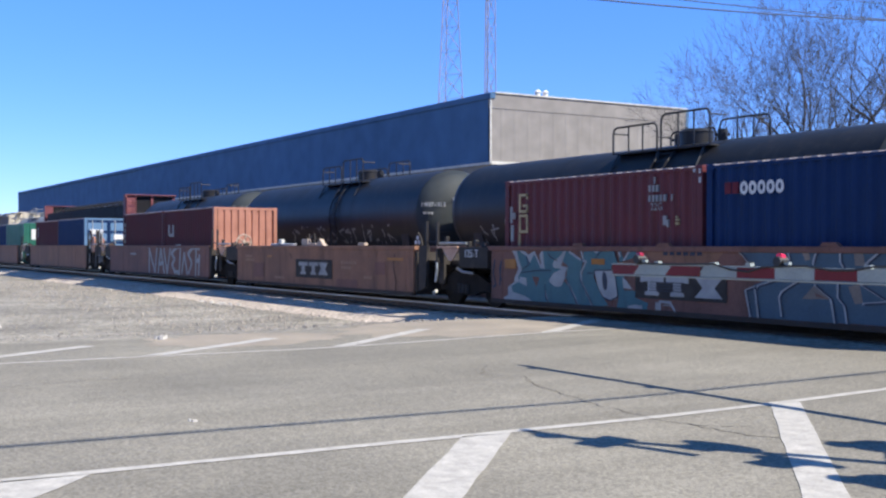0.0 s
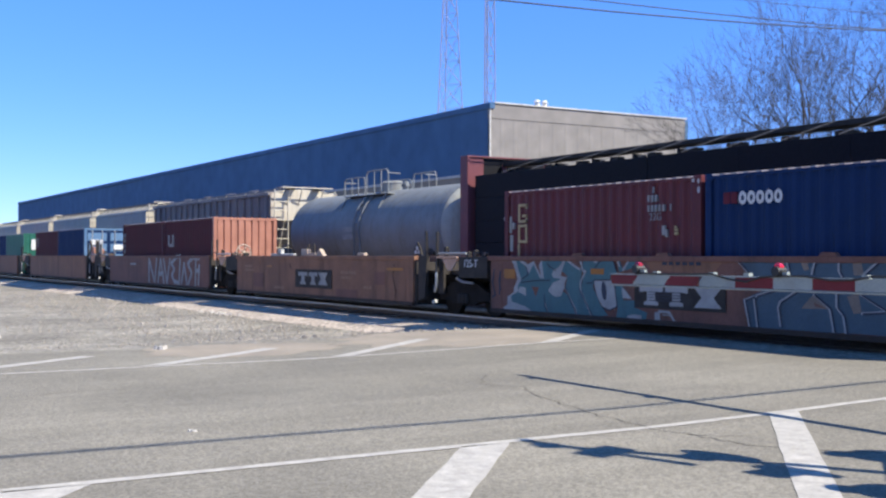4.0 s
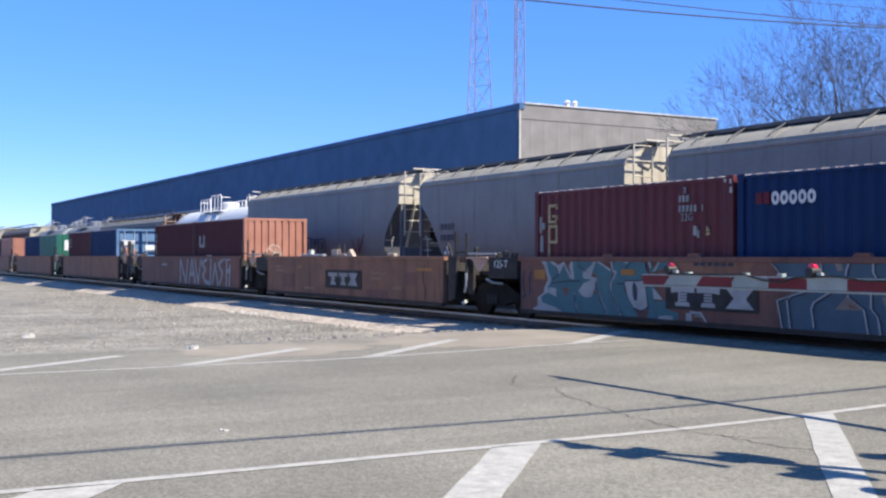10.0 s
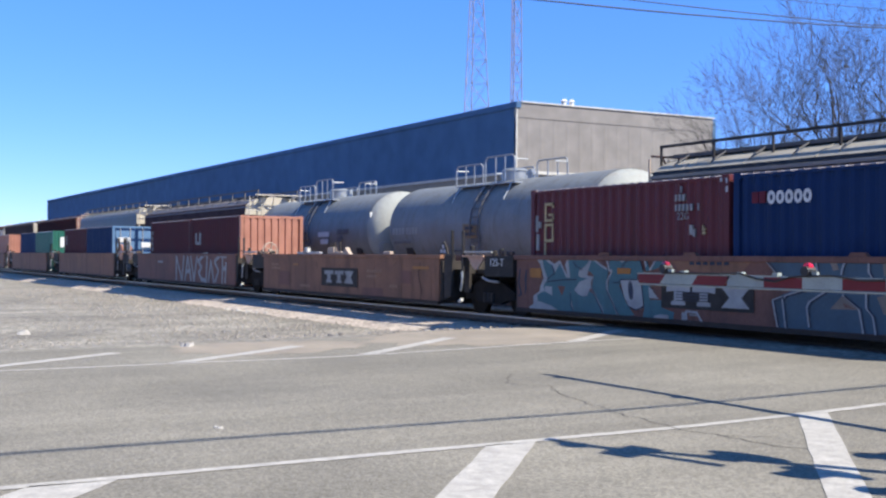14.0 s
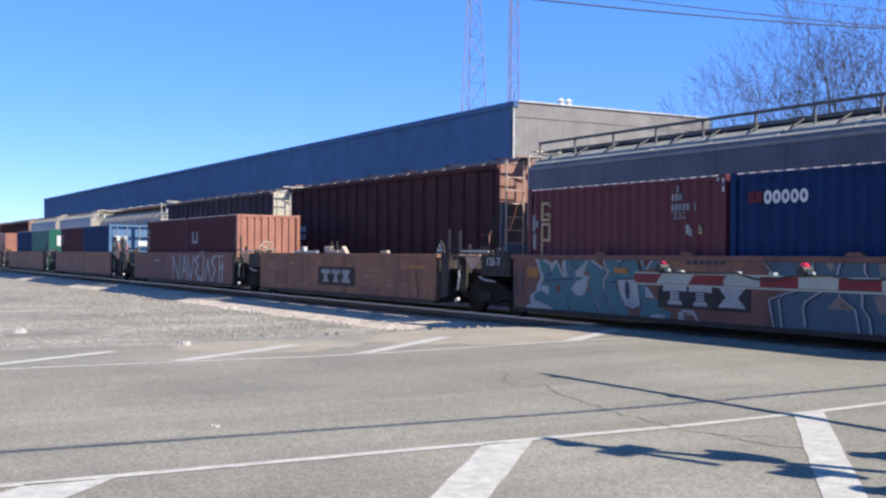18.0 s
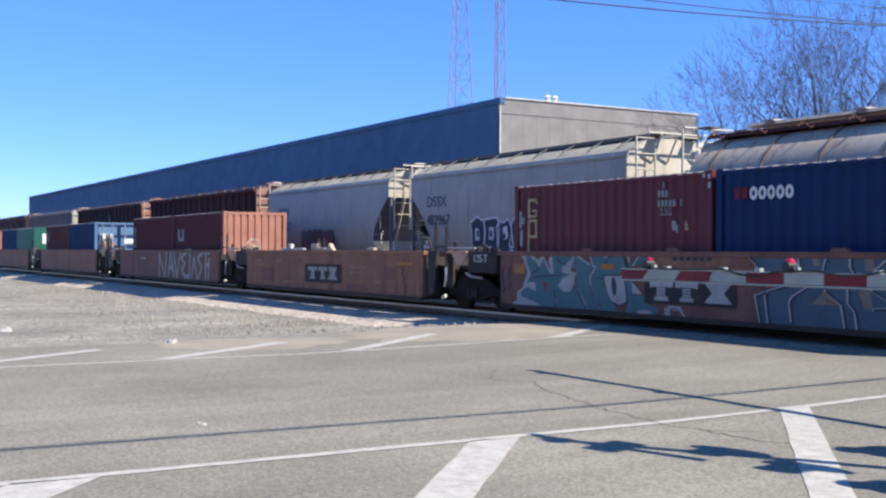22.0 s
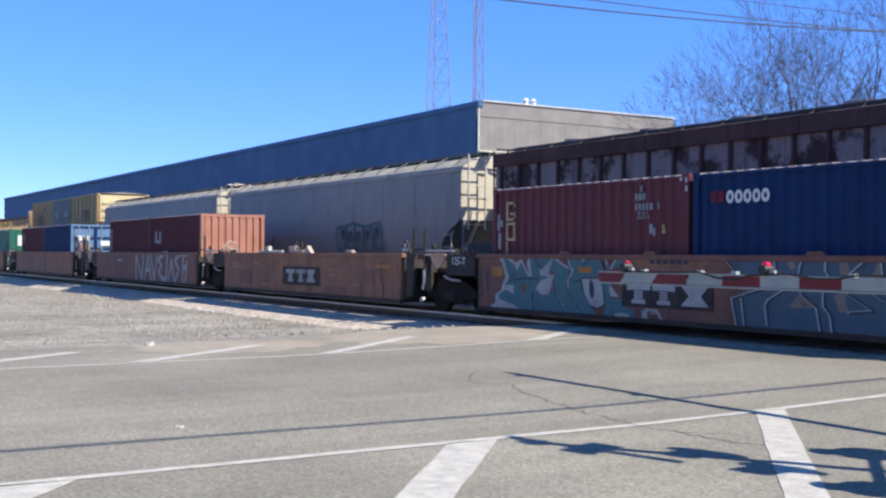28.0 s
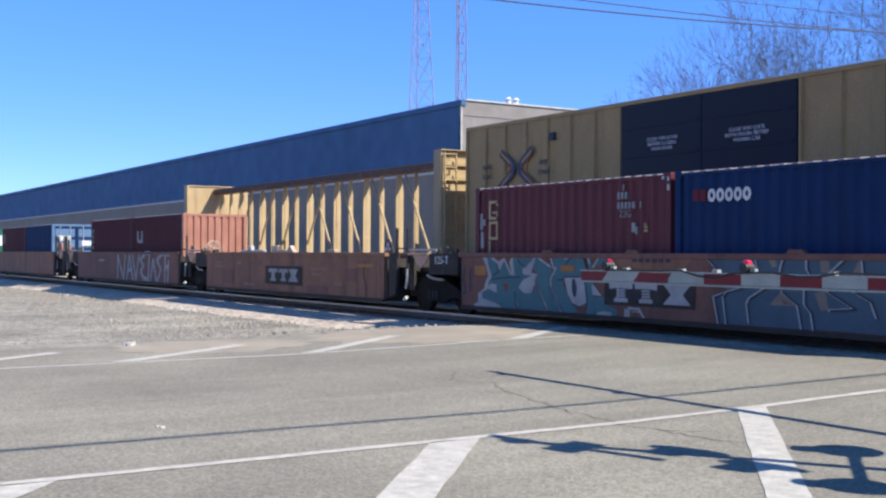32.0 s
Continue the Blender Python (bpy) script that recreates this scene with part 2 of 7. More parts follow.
# oxide lightened for car ends that the sun strikes
M_HPINK = mat("sunlit_oxide_end", (0.34, 0.185, 0.15), (0.25, 0.13, 0.105), 0.6, 0, 0.8, 30, 0.1, 0.6, (0.13, 0.06, 0.05))
M_TAN = mat("tan_steel", (0.54, 0.43, 0.34), (0.40, 0.31, 0.25), 0.8, 0, 5)
# tan lightened so that plates standing in shade look sunlit
M_PLATE = mat("sunlit_tan_plate", (0.62, 0.40, 0.29), (0.48, 0.30, 0.22), 0.8, 0, 5)
M_HBROWN = mat("hopper_brown", (0.11, 0.068, 0.064), (0.075, 0.044, 0.042), 0.85, 0, 0.8, 30, 0.1, 0.7, (0.04, 0.025, 0.022), spec=0.05)
M_HGB = mat("hopper_grey_brown", (0.25, 0.23, 0.228), (0.19, 0.165, 0.162), 0.6, 0, 0.8, 30, 0.1, 0.95, (0.11, 0.045, 0.038))
M_HPATCH = mat("hopper_black_blotched", (0.235, 0.20, 0.205), (0.05, 0.03, 0.032), 0.7, 0, 0.75, 30, 0.1, 0.9, (0.04, 0.024, 0.024))
M_HPATCH.node_tree.nodes["Color Ramp"].color_ramp.elements[0].position, M_HPATCH.node_tree.nodes["Color Ramp"].color_ramp.elements[1].position = 0.41, 0.47
M_MARK = mat("worn_white_mark", (0.42, 0.42, 0.41), (0.32, 0.32, 0.315), 0.6, bump=0)
M_HSILVER = mat("hopper_silver_grey", (0.40, 0.395, 0.365), (0.34, 0.335, 0.31), 0.5, 0, 0.8, 30, 0.08, 0.5, (0.26, 0.21, 0.17))
M_ENDCREAM = mat("cream_end_paint", (0.56, 0.51, 0.42), (0.47, 0.43, 0.355), 0.6, 0, 0.8, 30, 0.08, 0.5, (0.3, 0.22, 0.16))
M_SILL = mat("dark_brown_sill", (0.075, 0.055, 0.046), (0.05, 0.038, 0.033), 0.85, 0, 3)
M_REDF = mat("very_faded_red_lettering", (0.24, 0.105, 0.075), rough=0.7, bump=0)
M_BLUEF = mat("faded_blue_lettering", (0.11, 0.105, 0.15), rough=0.7, bump=0)
M_REDN = mat("dark_red_lettering", (0.15, 0.02, 0.035), rough=0.6, bump=0)
M_THEAD = mat("tank_head_sunlit_grey", (0.41, 0.42, 0.40), (0.35, 0.36, 0.34), 0.6, 0, 1.2, 30, 0.08, 0.5, (0.26, 0.2, 0.155), spec=0.1)
M_WALK = mat("walkway_steel", (0.17, 0.165, 0.165), (0.11, 0.107, 0.105), 0.75, 0.1, 3)
M_HWARM = mat("hopper_warm_grey", (0.50, 0.44, 0.37), (0.40, 0.35, 0.295), 0.75, 0, 0.7, 30, 0.08, 0.8, (0.25, 0.14, 0.10), spec=0.06)
M_HOOP = mat("rust_and_shade_brown", (0.16, 0.115, 0.095), (0.11, 0.075, 0.06), 0.8, 0, 3)
M_DIRT = mat("tan_dirt", (0.335, 0.290, 0.238), (0.262, 0.228, 0.19), 0.95, scale=0.9, fine=40, bump=0.6, dist=0.012)
M_PALEWALL = mat("pale_bounce_wall", (0.55, 0.50, 0.43), (0.48, 0.44, 0.38), 0.9, scale=0.3, fine=6)
M_YELLOW = mat("boxcar_yellow", (0.46, 0.305, 0.135), (0.39, 0.262, 0.118), 0.6, 0, 0.9, 30, 0.08, 0.5, (0.27, 0.175, 0.085))
M_CREAM = mat("cream_yellow", (0.64, 0.52, 0.31), (0.55, 0.44, 0.26), 0.55, 0, 0.9, 30, 0.08, 0.4, (0.30, 0.21, 0.12))
M_CBEAM = mat("faded_cream", (0.50, 0.37, 0.205), (0.42, 0.31, 0.17), 0.6, 0, 0.9, 30, 0.08, 0.5, (0.21, 0.13, 0.085))
M_DOOR = mat("door_black", (0.012, 0.016, 0.032), (0.009, 0.011, 0.022), 0.5, 0, 0.9, 30)
M_PURPLE = mat("bulkhead_maroon", (0.22, 0.075, 0.085), (0.16, 0.055, 0.065), 0.55, 0, 1.0, 30, 0.1, 0.4, RUST)
M_WRAP = mat("black_wrap", (0.010, 0.010, 0.014), (0.007, 0.007, 0.010), 0.75, 0, 1.0, 14, 0.35, dist=0.03)
M_WHITE = mat("white_lettering", (0.75, 0.75, 0.74), (0.6, 0.6, 0.6), 0.6, bump=0)
M_GREYL = mat("grey_lettering", (0.36, 0.36, 0.35), (0.24, 0.24, 0.24), 0.6, bump=0)
M_BLUEL = mat("dark_blue_lettering", (0.04, 0.07, 0.13), rough=0.6, bump=0)
M_REDL = mat("faded_red_lettering", (0.28, 0.05, 0.06), rough=0.6, bump=0)
M_YELLOWL = mat("yellow_lettering", (0.52, 0.41, 0.22), rough=0.6, bump=0)
M_PLAC = mat("faded_amber_placard", (0.27, 0.18, 0.09), (0.2, 0.135, 0.075), 0.6, bump=0)
M_STENCIL = mat("faint_tan_stencil", (0.36, 0.215, 0.15), (0.29, 0.17, 0.115), 0.7, bump=0)
M_DARKL = mat("dark_lettering", (0.15, 0.14, 0.146), rough=0.6, bump=0)
M_TEAL = mat("teal_spray_paint", (0.082, 0.180, 0.200), (0.066, 0.150, 0.170), 0.6, 0, 2, 40, 0.05, 0.3, (0.06, 0.07, 0.07))
M_SPRAYW = mat("white_spray_paint", (0.40, 0.405, 0.395), (0.30, 0.31, 0.312), 0.6, 0, 2, 40, 0.05)
M_SPRAYD = mat("dark_spray_paint", (0.05, 0.06, 0.09), (0.035, 0.04, 0.06), 0.6, 0, 2, 40, 0.05)
M_SPRAYB = mat("pale_blue_spray_paint", (0.082, 0.130, 0.168), (0.066, 0.105, 0.14), 0.6, 0, 2, 40, 0.05, 0.3, (0.06, 0.06, 0.065))
M_SPRAYT = mat("faded_tan_spray_paint", (0.27, 0.215, 0.175), (0.2, 0.165, 0.14), 0.6, 0, 2, 40, 0.05)
M_REFL = mat("reflective_amber", (0.44, 0.175, 0.035), rough=0.4, bump=0)
M_GRED = mat("gate_red", (0.19, 0.024, 0.034), (0.15, 0.02, 0.028), 0.45, bump=0.02)
M_GWHITE = mat("gate_white", (0.36, 0.40, 0.38), (0.29, 0.325, 0.315), 0.45, bump=0.02)
M_LENS = plain("red_lens", (0.28, 0.012, 0.025), 0.15)
M_LENSON = plain("red_lens_lit", (0.5, 0.015, 0.04), 0.2, 0, 0.12)
M_LITTER = mat("pale_litter", (0.52, 0.50, 0.47), (0.38, 0.36, 0.34), 0.8)
M_CRACK = mat("crack_filler", (0.13, 0.12, 0.11), rough=0.95, bump=0)
M_STONE = mat("rubble", (0.34, 0.31, 0.28), (0.22, 0.2, 0.18), 0.9)


def lanes(m, low, high):
    """Wear that runs along the road (y): faint darker and paler bands, with blotches of old oil and dust."""
    nt = m.node_tree
    nd, ln = nt.nodes, nt.links
    b = nd["Principled BSDF"]
    src = b.inputs["Base Color"].links[0].from_socket
    tc = nd.new("ShaderNodeTexCoord")
    for scale, a, c in (((0.9, 0.05, 1.0), low, high), ((0.45, 0.35, 1.0), 0.9, 1.08), ((3.0, 0.3, 1.0), 0.95, 1.05)):
        mp = nd.new("ShaderNodeMapping")
        mp.inputs["Scale"].default_value = scale
        no = nd.new("ShaderNodeTexNoise")
        no.inputs["Scale"].default_value, no.inputs["Detail"].default_value = 1.0, 4
        rg = nd.new("ShaderNodeMapRange")
        rg.inputs["From Min"].default_value, rg.inputs["From Max"].default_value = 0.32, 0.68
        rg.inputs["To Min"].default_value, rg.inputs["To Max"].default_value = a, c
        mx = nd.new("ShaderNodeMixRGB")
        mx.blend_type = "MULTIPLY"
        mx.inputs["Fac"].default_value = 1.0
        ln.new(tc.outputs["Object"], mp.inputs["Vector"])
        ln.new(mp.outputs["Vector"], no.inputs["Vector"])
        ln.new(no.outputs["Fac"], rg.inputs["Value"])
        ln.new(src, mx.inputs["Color1"])
        ln.new(rg.outputs["Result"], mx.inputs["Color2"])
        src = mx.outputs["Color"]
    ln.new(src, b.inputs["Base Color"])


lanes(M_ASPHALT, 0.86, 1.1)
lanes(M_GRAVEL, 0.85, 1.12)
aggregate(M_ASPHALT, 55, 0.72, 1.28, 0.35, 0.006)
aggregate(M_GRAVEL, 14, 0.6, 1.4, 0.9, 0.04)
aggregate(M_BALLAST, 14, 0.65, 1.35, 0.5, 0.03)


# ---------------------------------------------------------------- mesh tools
class Geo:
    """Collects vertices and faces of one mesh."""

    def __init__(self):
        self.v, self.f = [], []

    def add(self, vs, fs):
        o = len(self.v)
        self.v += [tuple(p) for p in vs]
        self.f += [tuple(i + o for i in f) for f in fs]
        return self

    def box(self, x0, x1, y0, y1, z0, z1):
        return self.add([(x, y, z) for z in (z0, z1) for y in (y0, y1) for x in (x0, x1)],
                        [(0, 2, 3, 1), (4, 5, 7, 6), (0, 1, 5, 4), (2, 6, 7, 3), (0, 4, 6, 2), (1, 3, 7, 5)])

    def prism(self, poly, axis, a, b):
        """A polygon drawn out along an axis; poly in the other two axes, in xyz order."""
        def put(p, q):
            return {"x": (q, p[0], p[1]), "y": (p[0], q, p[1]), "z": (p[0], p[1], q)}[axis]
        n = len(poly)
        return self.add([put(p, a) for p in poly] + [put(p, b) for p in poly],
                        [tuple(range(n - 1, -1, -1)), tuple(range(n, 2 * n))] + [(i, (i + 1) % n, n + (i + 1) % n, n + i) for i in range(n)])

    def tube(self, p0, p1, r, n=6, r1=None):
        p0, p1 = Vector(p0), Vector(p1)
        d = p1 - p0
        if d.length < 1e-6:
            return self
        u = d.orthogonal().normalized()
        w = d.normalized().cross(u)
        r1 = r if r1 is None else r1
        vs = [p0 + (u * math.cos(a) + w * math.sin(a)) * r for a in (math.tau * i / n for i in range(n))]
        vs += [p1 + (u * math.cos(a) + w * math.sin(a)) * r1 for a in (math.tau * i / n for i in range(n))]
        return self.add(vs, [(i, (i + 1) % n, n + (i + 1) % n, n + i) for i in range(n)] + [tuple(range(n - 1, -1, -1)), tuple(range(n, 2 * n))])

    def path(self, pts, r, n=6):
        for a, b in zip(pts, pts[1:]):
            self.tube(a, b, r, n)
        return self

    def sweep(self, pts, r, n=5):
        """One unbroken round bar along points that run mainly along y."""
        return self.loft([[(p[0] + r * math.cos(math.tau * i / n), p[1], p[2] + r * math.sin(math.tau * i / n)) for i in range(n)] for p in pts])

    def loft(self, rings, cap=True):
        n = len(rings[0])
        fs = []
        for k in range(len(rings) - 1):
            fs += [(k * n + i, k * n + (i + 1) % n, (k + 1) * n + (i + 1) % n, (k + 1) * n + i) for i in range(n)]
        if cap:
            fs += [tuple(range(n - 1, -1, -1)), tuple((len(rings) - 1) * n + i for i in range(n))]
        return self.add([p for r in rings for p in r], fs)

    def strip(self, pts, w, put, step=None):
        """A flat band of width w along 2D points, placed by put(u, v); each piece lies a hair above the last."""
        for (a, b), (c, d) in zip(pts, pts[1:]):
            n = len(self.f) % 40
            lift = Vector((0, -0.0003, 0)) * n if step is None else Vector(step) * n
            l = math.hypot(c - a, d - b) or 1
            e, g = (c - a) / l * w / 2, (d - b) / l * w / 2
            self.add([Vector(p) + lift for p in (put(a - e * 0.6 + g, b - g * 0.6 - e), put(c + e * 0.6 + g, d + g * 0.6 - e), put(c + e * 0.6 - g, d + g * 0.6 + e), put(a - e * 0.6 - g, b - g * 0.6 + e))], [(0, 1, 2, 3)])
        return self

    def data(self, name, material, smooth=False):
        me = bpy.data.meshes.new(name)
        me.from_pydata(self.v, [], self.f)
        me.materials.append(material)
        if smooth:
            me.polygons.foreach_set("use_smooth", [True] * len(me.polygons))
            me.set_sharp_from_angle(angle=radians(38))
        me.update()
        return me


def part(name, geo, material, parent=None, label="", smooth=False, bevel=0.0, m=None, flip=True):
    me = geo if isinstance(geo, bpy.types.Mesh) else geo.data(name, material, smooth)
    if flip and not isinstance(geo, bpy.types.Mesh):
        bm = bmesh.new()
        bm.from_mesh(me)
        bmesh.ops.recalc_face_normals(bm, faces=bm.faces)
        bm.to_mesh(me)
        bm.free()
    ob = new(name, me)
    if parent:
        ob.parent = parent
    if m is not None:
        ob.matrix_basis = m
    if bevel:
        bv = ob.modifiers.new("bevel", "BEVEL")
        bv.width, bv.segments, bv.limit_method, bv.angle_limit = bevel, 2, "ANGLE", radians(40)
    if label:
        tagged(ob, label)
    return ob


def thing(name, label, category, group="", m=None, kind=""):
    ob = new(name)
    ob.empty_display_size = 0.3
    if m is not None:
        ob.matrix_basis = m
    return tagged(ob, label, category, group, kind)


def words(text, size, material, parent, m, name="lettering", label="", stretch=1.0):
    cu = bpy.data.curves.new(name, "FONT")
    cu.body, cu.size, cu.align_x, cu.align_y, cu.extrude = text, size, "CENTER", "CENTER", 0.003
    cu.resolution_u = 3
    tmp = bpy.data.objects.new(name, cu)
    me = bpy.data.meshes.new_from_object(tmp)
    bpy.data.objects.remove(tmp)
    me.materials.clear()
    me.materials.append(material)
    me.transform(Matrix.Diagonal((stretch, 1, 1, 1)))
    return part(name, me, material, parent, label, m=m)


def on_side(x, y, z):
    """A pose for writing on a face that looks to -y."""
    return pose(x, y, z, 90, 0, 0)


# ---------------------------------------------------------------- ground, road and tracks
RAIL_Z, TRACK1, TRACK2 = 0.10, 15.02, 20.05


def ease(v, a, b):
    u = min(1.0, max(0.0, (v - a) / (b - a)))
    return u * u * (3 - 2 * u)


def height(x, y):
    """The lie of the land: the road rises to the crossing, the lot beside it lies lower, the tracks lie on a bed of ballast."""
    road = 0.095 * ease(y, 6.0, 12.5) * (1 - 0.6 * ease(y, 24, 34))
    low = -0.33
    bed = -0.14 if 13.4 <= y <= 21.7 else (low + (-0.14 - low) * ease(y, 12.6, 13.4) if y < 13.4 else -0.14 + (low + 0.14) * ease(y, 21.7, 22.7))
    side = max(ease(-x, 17.6, 24.0), ease(x, 11.0, 16.0))
    if 12.6 < y < 22.7:
        side = max(ease(-x, 18.3, 19.2), ease(x, 11.0, 13.0))
    return road * (1 - side) + bed * side


XS = sorted({round(v, 3) for v in [-3000, -1500, -800, -500, -350, -260, -200, -150, -120, -100, -85] + [-75 + 1.5 * i for i in range(34)] + [-24 + 0.4 * i for i in range(20)] + [-16 + i for i in range(28)] + [11, 11.5, 12, 13, 14, 16, 20, 30, 50, 90, 150, 300, 600, 1200, 3000]})
YS = sorted({round(v, 3) for v in [-3000, -1200, -500, -200, -100, -60, -40, -25, -15, -10, -5] + [-2 + 0.5 * i for i in range(29)] + [12.6 + 0.2 * i for i in range(6)] + [14, 15, 16, 18, 20, 21.7, 21.9, 22.1, 22.3, 22.5, 22.7, 24, 26, 28, 30, 32, 34, 40, 50, 70, 100, 160, 260, 450, 800, 1500, 3000]})


def sheet(xs, ys, lift, jitter=0.0):
    g = Geo()
    rnd = random.Random(5)
    vs = [(x, y, height(x, y) + lift + (rnd.uniform(-jitter, jitter) if x < -19.5 and -5 < y < 30 else 0)) for y in ys for x in xs]
    n = len(xs)
    g.add(vs, [(j * n + i, j * n + i + 1, (j + 1) * n + i + 1, (j + 1) * n + i) for j in range(len(ys) - 1) for i in range(n - 1)])
    return g


ground = part("ground", sheet(XS, YS, 0.0, 0.012), M_GRAVEL, smooth=True, flip=False)
tagged(ground, "grey-tan gravel lot running level to the horizon", "ground", kind="structure")
road_x = [x for x in XS if -18.0 <= x <= 11.0]
road = part("road", sheet(road_x, [y for y in YS if -60 <= y <= 12.9], 0.006), M_ASPHALT, smooth=True, flip=False)
tagged(road, "worn grey asphalt road leading to the level crossing", "road", kind="structure")
road_b = part("road", sheet(road_x, [y for y in YS if 21.9 <= y <= 160], 0.006), M_ASPHALT, smooth=True, flip=False)
tagged(road_b, "worn grey asphalt road beyond the tracks", "road", kind="structure")


def marking(name, quad, n=12, lift=0.011):
    """A painted mark on the road, laid over its rise; quad: four corners, two along each long side."""
    (a, b, c, d) = [Vector((*p, 0)) for p in quad]
    g = Geo()
    vs = []
    rnd = random.Random(int(abs(a.x * 100 + a.y * 37)))
    for i in range(n + 1):
        p, q = a.lerp(b, i / n), d.lerp(c, i / n)
        e = (q - p).normalized() * 0.008
        p, q = p - e * rnd.uniform(-1, 1), q + e * rnd.uniform(-1, 1)
        vs += [(p.x, p.y, height(p.x, p.y) + lift), (q.x, q.y, height(q.x, q.y) + lift)]
    g.add(vs, [(2 * i, 2 * i + 1, 2 * i + 3, 2 * i + 2) for i in range(n)])
    ob = part(name, g, M_PAINT, flip=False)
    ob.data.flip_normals() if ob.data.polygons[0].normal.z < 0 else None
    return ob


tagged(marking("lane_line", [(-7.49, -20), (-7.53, 11.0), (-7.41, 11.0), (-7.37, -20)], 80), "worn white solid line along the lane", "road marking", kind="structure")
tagged(marking("edge_line", [(-14.72, -20), (-15.0, 12.3), (-14.88, 12.3), (-14.60, -20)], 80), "thin worn white edge line by the gravel lot", "road marking", kind="structure")
for y0, y1, slant in ((7.95, 8.30, 0.975), (4.61, 5.03, 0.87), (1.25, 1.80, 0.87), (-2.1, -1.6, 0.87), (-5.5, -5.0, 0.87)):
    tagged(marking("hatch_stripe", [(-7.44, y0), (-4.35, y0 - 3.09 * slant), (-4.17, y1 - 3.23 * slant), (-7.40, y1)]), "broad white diagonal hatch stripe on the asphalt", "road marking", "hatch stripes by the lane line", "structure")
for i, y0 in enumerate((11.15, 7.40, 4.60, 1.75, -1.1, -4.0)):
    tagged(marking("edge_hatch_stripe", [(-14.98, y0), (-16.75, y0 + 2.35), (-16.95, y0 + 2.2), (-15.02, y0 - 0.35)]), "white diagonal hatch stripe beside the edge line", "road marking", "hatch stripes by the edge line", "structure")


def dirt(name, cx, cy, rx, ry, seed, label):
    """A thin uneven spread of dirt on the road's edge."""
    rnd = random.Random(seed)
    n = 40
    g = Geo()
    ring = []
    for i in range(n):
        a, q = math.tau * i / n, rnd.uniform(0.82, 1.12)
        ring.append((cx + rx * q * math.cos(a), cy + ry * q * math.sin(a)))
    vs = [(u, v, height(u, v) + 0.0085) for u, v in ring] + [(cx + (u - cx) * 0.5, cy + (v - cy) * 0.5, height(cx + (u - cx) * 0.5, cy + (v - cy) * 0.5) + 0.0085) for u, v in ring] + [(cx, cy, height(cx, cy) + 0.0085)]
    g.add(vs, [(i, (i + 1) % n, n + (i + 1) % n, n + i) for i in range(n)] + [(n + i, n + (i + 1) % n, 2 * n) for i in range(n)])
    return tagged(part(name, g, M_DIRT, flip=False), label, "dirt", kind="structure")


dirt("dirt_patch", -17.0, 10.3, 1.9, 2.1, 5, "tan dirt spread over the road's edge by the crossing")
dirt("dirt_patch", -16.9, 6.4, 1.2, 1.6, 6, "tan dirt on the gravel edge of the road")


def crack(pts, w):
    g = Geo()
    rnd = random.Random(3)
    fine = []
    for (a, b), (c, d) in zip(pts, pts[1:]):
        for k in range(8):
            fine.append((a + (c - a) * k / 8 + rnd.uniform(-0.04, 0.04), b + (d - b) * k / 8 + rnd.uniform(-0.04, 0.04)))
    g.strip(fine, w, lambda u, v: (u, v, height(u, v) + 0.009), (0, 0, 0.0001))
    ob = part("crack", g, M_CRACK, road, flip=False)
    return ob


crack([(-11.7, 7.6), (-10.9, 7.0), (-10.5, 7.3), (-9.6, 6.9), (-8.2, 6.6), (-7.1, 6.5), (-6.6, 6.9)], 0.011)
crack([(-13.9, 3.3), (-13.2, 4.2), (-12.9, 5.6), (-12.2, 6.9)], 0.009)
crack([(-7.0, 6.55), (-6.3, 6.6), (-5.5, 7.2)], 0.014)
crack([(-12.4, -1), (-12.2, 1.2), (-12.6, 3.0), (-12.3, 4.1)], 0.012)


def track(name, y, label, x0, x1):
    t = thing(name, label, "railway track", m=pose(0, y, 0), kind="structure")
    for s in (-0.7525, 0.7525):
        g = Geo()
        g.prism([(s - 0.07, -0.083), (s + 0.07, -0.083), (s + 0.07, -0.065), (s + 0.012, -0.05), (s + 0.012, 0.05), (s - 0.012, 0.05), (s - 0.012, -0.05), (s - 0.07, -0.065)], "x", x0, x1)
        rail = part("rail", g, M_RAIL, t, "rust-brown steel rail")
        part("rail_head", Geo().prism([(s - 0.036, 0.05), (s + 0.036, 0.05), (s + 0.036, 0.092), (s + 0.028, 0.1), (s - 0.028, 0.1), (s - 0.036, 0.092)], "x", x0, x1), M_RAILTOP, rail, "polished running surface")
    return t


track_near = track("railway_track", TRACK1, "railway track with rusty rails on wooden ties", -420, 160)
track_far = track("railway_track", TRACK2, "second railway track behind the standing train", -700, 700)
for s, (a, b) in {TRACK1: (13.02, 14.17), 0: (14.36, 15.68), TRACK2: (15.87, 19.2), 1: (19.4, 20.7), 2: (20.9, 21.9)}.items():
    for k in range(9):
        x0 = -17.9 + k * 3.2
        p = part("crossing_panel", Geo().box(x0, x0 + 3.18, a, b, -0.1, 0.094), M_CONC, bevel=0.012)
        tagged(p, "grey concrete crossing panel between the rails", "crossing panel", "level crossing panels", "structure")

# unseen wall added to bounce sunlight onto the shaded train sides
bounce_wall = part("bounce_wall", Geo().box(-90, 70, -36.6, -36.0, -0.35, 9.5), M_PALEWALL)
tagged(bounce_wall, "plain pale wall added behind the camera to bounce light", "wall", kind="structure")

# ---------------------------------------------------------------- warehouse
whs = thing("warehouse", "long flat-roofed warehouse with dark metal upper walls and grey end wall", "warehouse", m=pose(-55.05, 36.0, -0.33))
